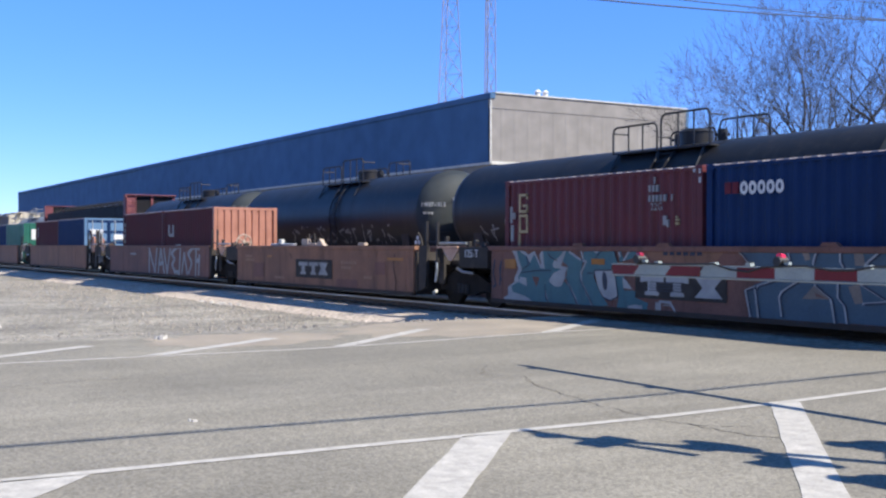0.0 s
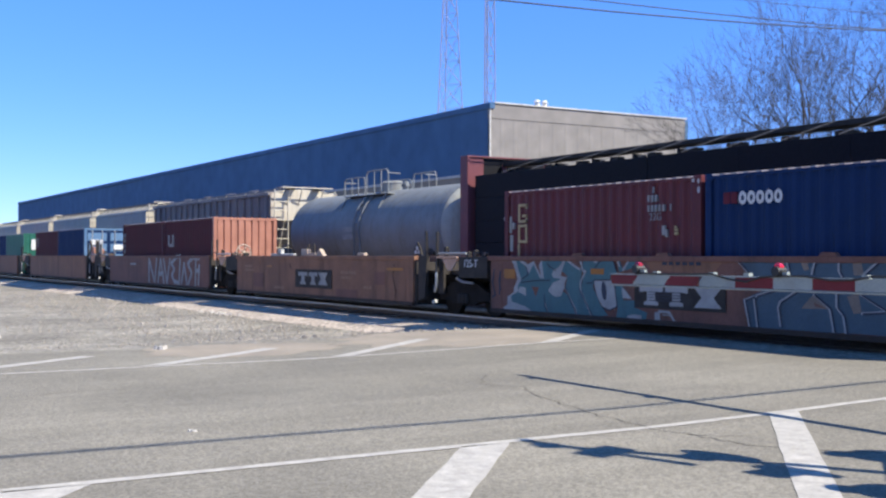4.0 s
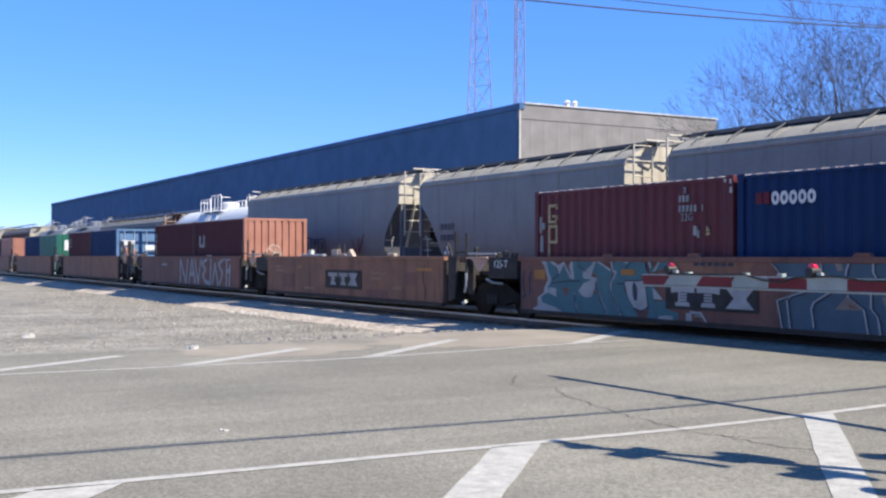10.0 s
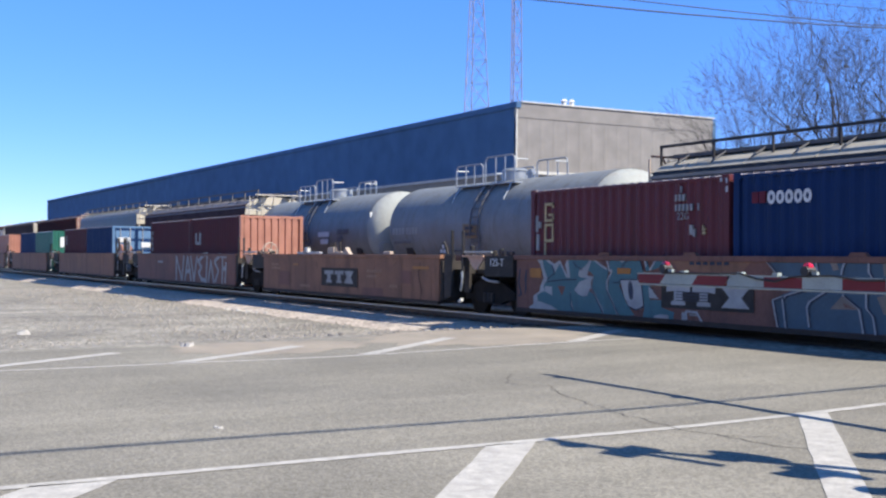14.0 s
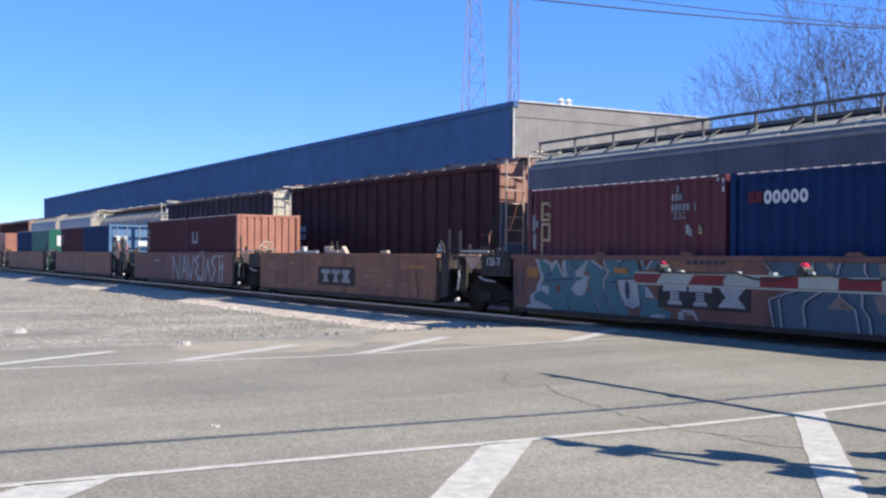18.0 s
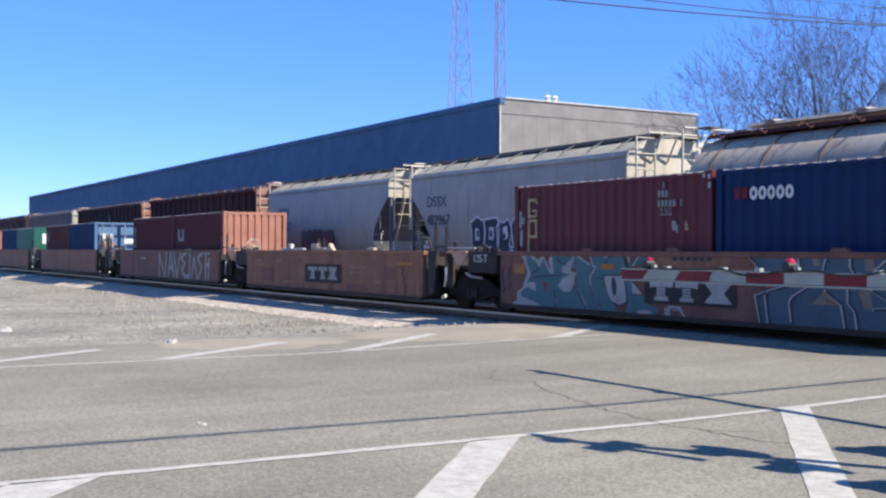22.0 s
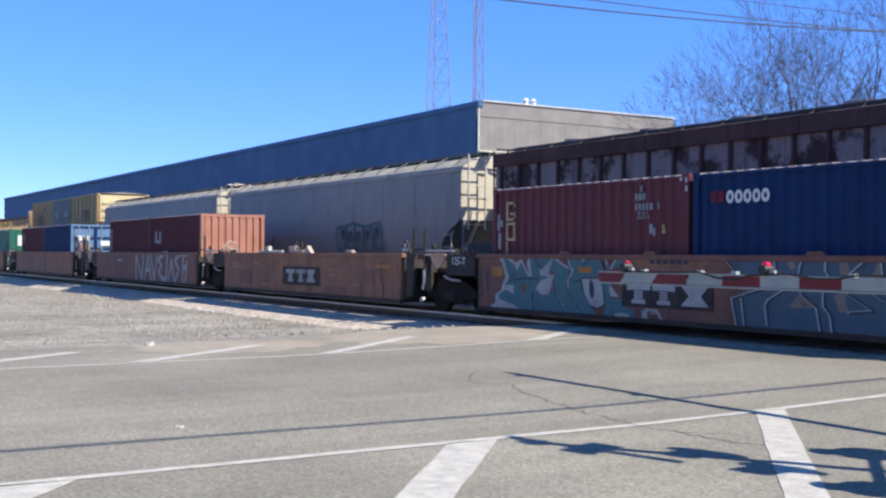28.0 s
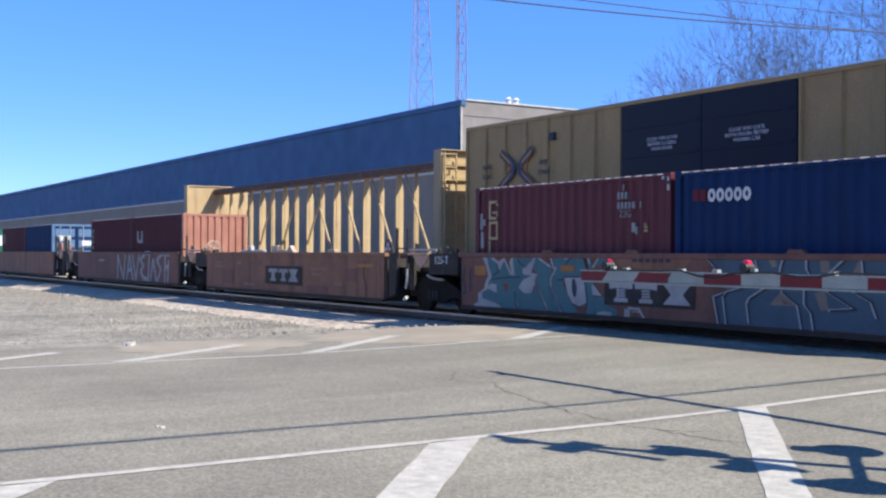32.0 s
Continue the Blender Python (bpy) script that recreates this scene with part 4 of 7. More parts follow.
    if brake:
        part("brake_housing", Geo().box(-0.9, -0.2, -1.2, -0.8, 1.05, 1.75), M_CORANGE, p, "orange brake housing", bevel=0.03)
        part("brake_wheel", Geo().tube((-0.55, -1.28, 1.55), (-0.55, -1.22, 1.55), 0.3, 16), M_CORANGE, p)
        for u in (-1.0, 0.1, 0.55):
            part("stanchion", Geo().box(u - 0.04, u + 0.04, -1.3, -1.22, 0.95, 2.15), M_GRIME, p)
        ladder(p, 0.9, -1.25, 0.6, 2.1, M_GALV, 0.4, "x")
    return p


WELLS = {
    "a": well_unit(-20.85, -6.9, M_WELLRED, "rust-red steel well car side covered in teal and white spray paint"),
    "b": well_unit(-36.5, -24.15, M_WELL, "empty orange-brown steel well car with dark name plate"),
    "c": well_unit(-53.1, -39.2, M_WELLRED, "rust-red steel well car with white spray-painted letters"),
    "d": well_unit(-71.8, -57.6, M_WELL, "faded orange-brown steel well car loaded with two containers"),
    "e": well_unit(-89.6, -75.8, M_WELL, "faded orange-brown steel well car loaded with a green container"),
    "f": well_unit(-107.2, -93.3, M_WELL, "faded orange-brown steel well car at the far end"),
}


# ---------------------------------------------------------------- containers
def container(x0, x1, paint, label, door_right=False, end_paint=None, ribs=10):
    """A 20 ft box: corrugated sides and ends between a frame of posts and rails. Origin under its middle."""
    L, W, H = x1 - x0, 2.438, 2.591
    c = thing("shipping_container", label, "shipping container", "containers on the standing train", m=pose((x0 + x1) / 2, TRACK1, RAIL_Z + 0.215))
    h, w = L / 2, W / 2
    n = int(L / 0.28)
    for s in (-1, 1):
        prof = []
        for i in range(n):
            u = -h + 0.1 + i * (L - 0.2) / n
            q = (L - 0.2) / n
            prof += [(u, -0.045), (u + q * 0.26, -0.045), (u + q * 0.5, -0.01), (u + q * 0.76, -0.01)]
        prof += [(h - 0.1, -0.045)]
        g = Geo()
        k = len(prof)
        vs = [(a, s * (w + b), z) for z in (0.14, H - 0.08) for a, b in prof] + [(a, s * (w - 0.05), z) for z in (0.14, H - 0.08) for a, b in prof]
        g.add(vs, [(i, i + 1, k + i + 1, k + i) for i in range(k - 1)])
        part("side_panel", g, paint, c)
        part("top_rail", Geo().box(-h + 0.1, h - 0.1, *sorted((s * w, s * (w - 0.06))), H - 0.085, H - 0.032), paint, c)
        # pale wavy lip stands in for sun glints along the roof edge
        lip = Geo()
        pts = []
        for i in range(n):
            u, q = -h + 0.12 + i * (L - 0.24) / n, (L - 0.24) / n
            pts += [(u, 0.004), (u + q * 0.2, 0.004), (u + q * 0.26, 0.034), (u + q * 0.74, 0.034), (u + q * 0.8, 0.004)]
        k2 = len(pts)
        lip.add([(a, s * (w + 0.003), H - 0.03) for a, b in pts] + [(a, s * (w + 0.003 - b), H - 0.008) for a, b in pts], [(i, i + 1, k2 + i + 1, k2 + i) for i in range(k2 - 1)])
        part("roof_edge", lip, M_EDGE, c, "roof edge with pale dashes for sun glints", flip=False)
        part("bottom_rail", Geo().box(-h + 0.1, h - 0.1, *sorted((s * w, s * (w - 0.06))), 0.02, 0.15), paint, c)
    for s in (-1, 1):
        # the +x end may take a brighter paint that makes it look sunlit
        ep = end_paint if (end_paint and s == 1) else paint
        if door_right and s == 1:
            for q in (-1, 1):
                d = part("door", Geo().box(h - 0.08, h - 0.03, *sorted((q * 0.01, q * (w - 0.1))), 0.15, H - 0.12), paint, c, bevel=0.01)
                for z in (0.3, 0.85, 1.4, 1.95):
                    part("raised_panel", Geo().box(h - 0.03, h - 0.012, *sorted((q * 0.1, q * (w - 0.16))), z, z + 0.4), ep, d, bevel=0.006)
                for y in (0.32, 0.82):
                    part("lock_rod", Geo().tube((h + 0.005, q * y, 0.12), (h + 0.005, q * y, H - 0.1), 0.022, 8), M_LOCK, d, "galvanised locking rod")
        else:
            m2 = ribs
            g = Geo()
            prof = []
            q = (W - 0.3) / m2
            for i in range(m2):
                u = -w + 0.15 + i * q
                prof += [(u, -0.01), (u + q * 0.68, -0.01), (u + q * 0.76, -0.06), (u + q * 0.93, -0.06)]
            prof += [(w - 0.15, -0.01)]
            k = len(prof)
            g.add([(s * (h + b), a, z) for z in (0.14, H - 0.1) for a, b in prof], [(i, i + 1, k + i + 1, k + i) for i in range(k - 1)])
            part("end_panel", g, ep, c)
        part("end_header", Geo().box(*sorted((s * h, s * (h - 0.1))), -w + 0.08, w - 0.08, H - 0.11, H - 0.01), ep, c, bevel=0.006)
        part("end_sill", Geo().box(*sorted((s * h, s * (h - 0.1))), -w + 0.08, w - 0.08, 0.02, 0.15), ep, c, bevel=0.006)
        for q in (-1, 1):
            part("corner_post", Geo().box(*sorted((s * h, s * (h - 0.14))), *sorted((q * w, q * (w - 0.13))), 0.11, H - 0.11), ep, c, bevel=0.008)
            for z in (0, H - 0.118):
                part("corner_casting", Geo().box(*sorted((s * (h + 0.004), s * (h - 0.175))), *sorted((q * (w + 0.004), q * (w - 0.16))), z, z + 0.118), M_GRIME if z == 0 else ep, c, bevel=0.01)
    rf = Geo()
    k = 24
    for i in range(k):
        u = -h + 0.12 + i * (L - 0.24) / k
        rf.box(u, u + (L - 0.24) / k * 0.55, -w + 0.08, w - 0.08, H - 0.05, H - 0.02)
    rf.box(-h + 0.1, h - 0.1, -w + 0.05, w - 0.05, H - 0.07, H - 0.045)
    part("roof", rf, paint, c)
    part("floor", Geo().box(-h + 0.1, h - 0.1, -w + 0.06, w - 0.06, 0.05, 0.14), M_GRIME, c)
    return c


BOX = {
    "red": container(-20.52, -14.46, M_CRED, "maroon 20-foot shipping container with yellow outlined letters"),
    "blue": container(-14.36, -8.3, M_CBLUE, "dark blue 20-foot shipping container with a white name"),
    "rust": container(-45.4, -39.34, M_CMAR, "rust-red 20-foot shipping container with one end painted orange as sunlit", end_paint=M_CORANGE, ribs=8),
    "rust2": container(-51.55, -45.5, M_CMAR, "maroon 20-foot shipping container, weathered"),
    "sky": container(-64.95, -58.85, M_CBLUE, "blue 20-foot shipping container with doors painted bright as sunlit and locking rods", True, M_CLBLUE),
    "mar": container(-71.2, -65.05, M_CMAR, "dark maroon 20-foot shipping container, weathered"),
    "green": container(-81.0, -74.9, M_CGREEN, "green 20-foot shipping container with a white placard on its end"),
    "navy": container(-87.2, -81.1, M_CBLUE, "dark blue 20-foot shipping container, weathered"),
    "end": container(-98.6, -92.5, M_CORANGE, "orange-red 20-foot shipping container, faded"),
    "end2": container(-104.8, -98.7, M_CMAR, "maroon 20-foot shipping container, weathered"),
}
platform(-22.4, "grimy articulated truck between two well cars", number="125-T")
platform(-37.85, "grimy articulated truck between two well cars")
platform(-54.35, "grimy end truck of a well car")
platform(-56.3, "grimy end truck with an orange hand brake", True)
platform(-73.8, "grimy articulated truck between two well cars")
platform(-91.45, "grimy articulated truck between two well cars")
platform(-5.4, "grimy articulated truck at the end of a well car")
platform(-108.7, "grimy articulated truck at the end of a well car")


# ---------------------------------------------------------------- cars of the passing train
# each car's origin is at its middle on the rail head; its forward end is +x
def underframe(c, L, sill=True):
    h = L / 2
    for s in (-1, 1):
        t = truck(c, s * (h - 1.35), 0.87)
        part("coupler", Geo().box(*sorted((s * (h - 0.3), s * (h + 0.75))), -0.12, 0.12, 0.75, 1.0), M_GRIME, c, "grimy coupler", bevel=0.02)
    if sill:
        part("centre_sill", Geo().box(-h + 0.1, h - 0.1, -0.35, 0.35, 0.85, 1.15), M_GRIME, c)


def side_profile(kind, top):
    """Half cross-section from the bottom up: (half width, height)."""
    if kind == "round":
        return [(0.55, 0.75), (1.2, 1.15), (1.48, 1.6), (1.57, 2.2), (1.59, 3.0), (1.56, top - 0.62), (1.47, top - 0.47), (1.25, top - 0.33), (0.86, top - 0.15), (0.0, top - 0.09)]
    if kind == "tube":
        r, zc = 1.6, top - 0.25 - 1.6
        return [(0.5, 0.75)] + [(r * math.cos(radians(a)), zc + r * math.sin(radians(a))) for a in range(-40, 81, 12)] + [(0.0, zc + r)]
    return [(0.55, 0.75), (1.2, 1.1), (1.5, 1.5), (1.52, 2.4), (1.52, top - 0.32), (1.5, top - 0.25), (0.9, top - 0.12), (0.0, top - 0.06)]


def hopper(L, top, paint, label, kind="round", ribs=0, end_paint=None, hatch="trough", rail_paint=None, slope_from=2.95, slope=0.9, roof_paint=None, railing=False, rib_paint=None, ladder_paint=None, lit_sill=False, under=None):
    c = thing("covered_hopper_car", label, "hopper car", "cars of the passing train")
    end_paint, rail_paint = end_paint or paint, rail_paint or paint
    roof_paint = roof_paint or paint
    h = L / 2 - 0.12
    slope_from += 0.35 if kind == "round" else 0.0
    coarse = side_profile(kind, top)
    tail = [i for i, p in enumerate(coarse) if p[1] > top - 0.6 and p[0] < 1.56][0] if kind == "round" else len(coarse) - 3
    prof = []
    for (wa, za), (wb, zb) in zip(coarse, coarse[1:tail + 1]):
        m = max(1, round((zb - za) / 0.2))
        prof += [(wa + (wb - wa) * i / m, za + (zb - za) * i / m) for i in range(m)]
    split = len(prof)
    prof += coarse[tail:]
    # slope sheets and posts take a dark paint for the shade there
    under = under or (M_HDARK if end_paint is not M_HBROWN else M_GRIME)

    def xe(z):
        """Half length at a height: the round cars draw in like a bell towards the deck, the flat-sided ones along a straight slope."""
        if kind == "round":
            u = min(1.0, max(0.0, slope_from - z) / (slope_from - 1.5))
            return h - 1.3 * math.sin(u * math.pi / 2)
        return h - max(0.0, slope_from - z) * slope
    body = Geo()
    n = len(prof)
    for s in (-1, 1):
        col = prof[:split + 1]
        vs = [(x * xe(z) / 1.0, s * w, z) for x in (-1, 1) for w, z in col]
        k = len(col)
        body.add(vs, [(i, i + 1, k + i + 1, k + i) for i in range(k - 1)])
    part("body", body, paint, c, "car side", smooth=True, flip=False)
    rf = Geo()
    col = [(-w, z) for w, z in prof[split:]] + [(w, z) for w, z in reversed(prof[split:-1])]
    k = len(col)
    rf.add([(x * h, w, z) for x in (-1, 1) for w, z in col], [(i, i + 1, k + i + 1, k + i) for i in range(k - 1)])
    part("roof", rf, roof_paint, c, "sloping roof", smooth=True, flip=False)
    for s in (-1, 1):
        wk = [w for w, z in prof if z <= slope_from][-1]
        low = [p for p in prof if p[1] <= slope_from - 0.05] + [(wk, slope_from)]
        high = [(wk, slope_from)] + [p for p in prof if p[1] > slope_from + 0.05]
        for nm, lv, mt, lb in (("slope_sheet", low, under, "end slope sheet darkened for the shade under the car end"), ("end_sheet", high, end_paint, "upright end sheet")):
            e = Geo()
            vs = []
            for w, z in lv:
                vs += [(s * (xe(z) - 0.01), -w, z), (s * (xe(z) - 0.01), w, z)]
            e.add(vs, [(2 * i, 2 * i + 1, 2 * i + 3, 2 * i + 2) for i in range(len(lv) - 1)])
            part(nm, e, mt, c, lb, flip=False)
        x = s * (L / 2 + 0.1)
        part("end_platform", Geo().box(*sorted((s * (h - 0.9), s * (L / 2 + 0.15))), -1.45, 1.45, 1.12, 1.2), end_paint, c, bevel=0.01)
        for q in (-1, 1):
            part("corner_post", Geo().prism([(s * (h - 0.02), slope_from), (s * (h + 0.06), slope_from), (s * (h + 0.06), 1.15), (s * (h - 0.02), 1.15)], "y", *sorted((q * 1.42, q * 1.5))), under, c)
            ladder(c, x, q * 1.12, 2.15 if kind == "round" else 1.2, top - 0.12, ladder_paint or end_paint, 0.62)
            part("diagonal_brace", Geo().tube((s * (h - 0.02), q * 0.9, slope_from), (s * (h - 1.2), q * 0.75, 1.2), 0.05, 5), end_paint, c)
        for q in (-0.6, 0.6):
            part("crossover_step", Geo().box(*sorted((s * (h - 0.05), s * (L / 2 + 0.32))), q - 0.2, q + 0.2, top - 0.045, top - 0.015), M_WALK, c, "roof crossover step")
        part("crossover_bar", Geo().tube((s * (L / 2 + 0.3), -1.2, top - 0.03), (s * (L / 2 + 0.3), 1.2, top - 0.03), 0.03, 6), end_paint, c)
        for q in (-0.8, -0.25, 0.8):
            part("step_support", Geo().tube((s * (L / 2 + 0.34), q, top - 0.05), (s * (h + 0.02), q * 0.9, top - 0.72), 0.028, 5), end_paint, c)
        for qa, qb in ((-1.45, -0.62), (-0.5, 0.5), (0.62, 1.45)):
            # sill plates are painted pale where they should look sunlit, else dark
            part("end_sill", Geo().box(*sorted((s * (L / 2 - 0.05), s * (L / 2 + 0.12))), qa, qb, 1.06, 1.74), end_paint if lit_sill else under, c, "painted end sill plate", bevel=0.01)
        for z in (1.9, 2.5):
            part("end_handhold", Geo().path([(s * (h + 0.12), -0.35, z), (s * (h + 0.16), -0.35, z), (s * (h + 0.16), 0.45, z), (s * (h + 0.12), 0.45, z)], 0.018, 5), end_paint, c)
        part("grab_post", Geo().path([(s * (h - 0.55), -1.53, 1.2), (s * (h - 0.55), -1.56, 2.05), (s * (h - 0.4), -1.56, 2.1)], 0.022, 5), end_paint, c)
    part("brake_wheel", Geo().tube((-L / 2 - 0.18, -0.75, 2.2), (-L / 2 - 0.14, -0.75, 2.2), 0.28, 14), M_GRIME, c)
    if railing:
        for y in (-1.0, 1.0):
            rl = part("roof_railing", Geo().box(-h - 0.3, h + 0.3, y - 0.03, y + 0.03, top + 0.17, top + 0.24), rail_paint, c, "dark roof hand-railing")
            n2 = int(L / 1.7)
            for i in range(n2 + 1):
                x = -h - 0.27 + i * (2 * h + 0.54) / n2
                part("railing_post", Geo().box(x - 0.025, x + 0.025, y - 0.025, y + 0.025, top - 0.28, top + 0.17), rail_paint, rl)
    # running boards and their brackets
    zb = top - (0.24 if kind == "tube" else 0.0)
    walk_paint = rail_paint if rail_paint is not paint else M_WALK
    for y in (-0.6, 0.6):
        part("running_board", Geo().prism([(y - 0.24, zb - 0.1), (y - 0.22, zb - 0.1), (y - 0.22, zb - 0.05), (y + 0.22, zb - 0.05), (y + 0.22, zb - 0.1), (y + 0.24, zb - 0.1), (y + 0.24, zb - 0.005), (y - 0.24, zb - 0.005)], "x", -h, h), walk_paint, c, "roof running board")
    k = int(L / 1.25)
    for i in range(k):
        x = -h + 0.6 + i * (2 * h - 1.2) / (k - 1)
        part("board_bracket", Geo().path([(x, -1.36, top - 0.36), (x, -1.2, top - 0.24), (x, -0.95, zb - 0.12), (x, -0.84, zb - 0.05)], 0.02, 5), walk_paint, c)
    if hatch == "trough":
        part("hatch_cover", Geo().prism([(-0.32, top - 0.08), (0.32, top - 0.08), (0.26, top - 0.005), (-0.26, top - 0.005)], "x", -h + 0.8, h - 0.8), roof_paint, c)
        m = int(L / 2.6)
        for i in range(m):
            x = -h + 1.5 + i * (2 * h - 3) / max(1, m - 1)
            part("hatch_lug", Geo().box(x - 0.16, x + 0.16, -0.4, 0.4, top - 0.005, top + 0.03), M_TRIM, c)
    else:
        m = int(L / 3.3)
        for i in range(m):
            x = -h + 2.0 + i * (2 * h - 4) / max(1, m - 1)
            part("round_hatch", Geo().tube((x, 0, top - 0.1), (x, 0, top + 0.12), 0.5, 16, 0.44), roof_paint, c)
    if ribs:
        if kind == "tube":
            for i in range(ribs):
                x = -h + 0.7 + i * (2 * h - 1.4) / (ribs - 1)
                g = Geo()
                for s in (-1, 1):
                    pts = [(x, s * (w + 0.025), z) for w, z in coarse[3:]]
                    g.path(pts, 0.022, 4)
                part("hoop_rib", g, M_HOOP, c, "rusty hoop")
        else:
            z0, z1 = 1.3, top - 0.36
            me = Geo().prism([(-0.05, 0), (0.05, 0), (0.032, -0.09), (-0.032, -0.09)], "z", z0, z1).data("side_post", rib_paint or paint)
            for i in range(ribs):
                x = -h + 0.35 + i * (2 * h - 0.7) / (ribs - 1)
                zb = max(0.0, abs(x) - (h - (slope_from - z0) * slope))
                if zb > 0:
                    g = Geo().prism([(x - 0.05, -1.52), (x + 0.05, -1.52), (x + 0.032, -1.61), (x - 0.032, -1.61)], "z", z0 + zb / slope, z1)
                    part("side_post", g, rib_paint or paint, c)
                else:
                    part("side_post", me, paint, c, m=pose(x, -1.52, 0))
                part("side_post", me, paint, c, m=pose(x, 1.52, 0, 0, 0, 180)) if zb <= 0 else None
            for q in (-1, 1):
                part("top_chord", Geo().box(-h, h, *sorted((q * 1.5, q * 1.64)), top - (0.62 if rib_paint else 0.38), top - 0.24), rib_paint or paint, c, bevel=0.01)
    else:
        for q in (-1, 1):
            part("eave_strip", Geo().box(-h, h, *sorted((q * 1.5, q * 1.585)), top - 0.66, top - 0.58), roof_paint, c, bevel=0.01)
    for s in (-1, 1):
        for z in (1.62, 2.0):
            part("grab_iron", Geo().path([(s * (h - 0.9), -1.56, z), (s * (h - 0.9), -1.64, z), (s * (h - 0.4), -1.64, z), (s * (h - 0.4), -1.56, z)], 0.014, 5), end_paint, c)
    if kind == "round":
        for i in range(int(L / 2.1)):
            x = -h + 1.0 + i * (2 * h - 2.0) / (int(L / 2.1) - 1)
            part("roof_seam", Geo().path([(x, -w, z + 0.006) for w, z in prof[split:-1]], 0.016, 4), roof_paint, c)
            part("side_seam", Geo().path([(x + 0.4, -w - 0.002, z) for w, z in coarse[3:tail + 1]], 0.009, 4), paint, c)
    part("side_sill", Geo().box(-h, h, -1.55, -1.42, 1.1, 1.28), end_paint, c, bevel=0.01)
    part("side_sill", Geo().box(-h, h, 1.42, 1.55, 1.1, 1.28), end_paint, c, bevel=0.01)
    for i in range(2 if L < 14 else 3):
        x = (i - (0.5 if L < 14 else 1)) * (3.6 if L < 14 else 4.2)
        part("outlet_gate", Geo().prism([(x - 1.2, 0.95), (x + 1.2, 0.95), (x + 0.45, 0.35), (x - 0.45, 0.35)], "y", -0.8, 0.8), M_GRIME, c)
    underframe(c, L)
    return c


def tank_car(L, top, paint, label, r=1.5, rail_paint=None, lit_head_paint=None, ladder_paint=None, mid=0.0):
    c = thing("tank_car", label, "tank car", "cars of the passing train")
    rail_paint = rail_paint or paint
    h, zc = L / 2 - 0.35, top - r
    n = 40
    def hoop(x, q):
        return [(x, r * q * math.cos(math.tau * i / n), zc + r * q * math.sin(math.tau * i / n)) for i in range(n)]
    part("tank_shell", Geo().loft([hoop(-h + 0.85 + (2 * h - 1.7) * i / 4, 1.0) for i in range(5)], cap=False), paint, c, "weathered cylindrical tank shell", smooth=True)
    for s in (-1, 1):
        dome = [hoop(s * (h - d), q) for d, q in ((0.85, 1.0), (0.6, 0.975), (0.36, 0.86), (0.18, 0.66), (0.05, 0.35), (0.0, 0.02))]
        # forward head is painted lighter, for the sun that strikes it
        part("tank_head", Geo().loft(dome), (lit_head_paint or paint) if s > 0 else paint, c, "domed tank head", smooth=True)
    for x in (-h + 0.85, -h * 0.33, h * 0.33, h - 0.85):
        g = Geo().loft([[(x + d, (r + 0.008) * math.cos(math.tau * i / n), zc + (r + 0.008) * math.sin(math.tau * i / n)) for i in range(n)] for d in (-0.04, 0.04)], cap=False)
        part("weld_band", g, paint, c, smooth=True)
    dome = part("manway", Geo().tube((mid, 0, top - 0.05), (mid, 0, top + 0.28), 0.42, 18), rail_paint, c, smooth=True)
    part("manway_lid", Geo().tube((mid, 0, top + 0.28), (mid, 0, top + 0.36), 0.45, 18, 0.35), rail_paint, dome)
    for x in (mid - 0.75, mid + 0.8):
        part("valve", Geo().tube((x, 0.1, top - 0.05), (x, 0.1, top + 0.3), 0.12, 10).box(x - 0.18, x + 0.18, 0.02, 0.18, top + 0.12, top + 0.2), rail_paint, c)
    pa, pb = mid - 2.05, mid + 1.5
    pf = part("top_platform", Geo().box(pa, pb, -1.0, -0.52, top - 0.2, top - 0.16).box(pa, pb, 0.52, 1.0, top - 0.2, top - 0.16), rail_paint, c, "walkway beside the manway")
    for x in (pa + 0.2, mid - 0.3, pb - 0.2):
        for q in (-1, 1):
            part("walk_bracket", Geo().tube((x, q * 0.98, top - 0.2), (x, q * 1.28, zc + r * 0.52), 0.03, 5), rail_paint, pf)
    for y in (-1.0, 1.0):
        for xa, xb, up in ((pa, mid - 0.35, 0.5), (mid - 0.2, pb, 0.68)):
            z0, z1 = top - 0.2, top + up
            frame_line = [(xa, y, z0), (xa, y, z1 - 0.14), (xa + 0.05, y, z1 - 0.04), (xa + 0.14, y, z1), (xb - 0.14, y, z1), (xb - 0.05, y, z1 - 0.04), (xb, y, z1 - 0.14), (xb, y, z0)]
            part("hand_rail", Geo().path(frame_line, 0.027, 6), rail_paint, pf, "bent pipe hand rail")
            for x in (xa + (xb - xa) * 0.36, xa + (xb - xa) * 0.68):
                part("rail_post", Geo().tube((x, y, z0), (x, y, z1), 0.022, 6), rail_paint, pf)
    for x, up in ((pa, 0.36), (pb, 0.54)):
        for y in (-1.0, 0.52):
            part("cross_rail", Geo().tube((x, y, top + up), (x, y + 0.48, top + up), 0.022, 6), rail_paint, pf)
    pts = [(0.0, -r * 1.04 * math.cos(a), zc + r * 1.04 * math.sin(a)) for a in (radians(v) for v in range(-20, 70, 10))]
    ld = Geo()
    for x in (mid - 0.24, mid + 0.24):
        ld.path([(x, p[1], p[2]) for p in pts], 0.028, 5)
    for p in pts:
        ld.tube((mid - 0.24, p[1], p[2]), (mid + 0.24, p[1], p[2]), 0.02, 5)
    for x in (mid - 0.24, mid + 0.24):
        ld.tube((x, -r, zc - 0.5), (x, -1.5, 1.1), 0.028, 5)
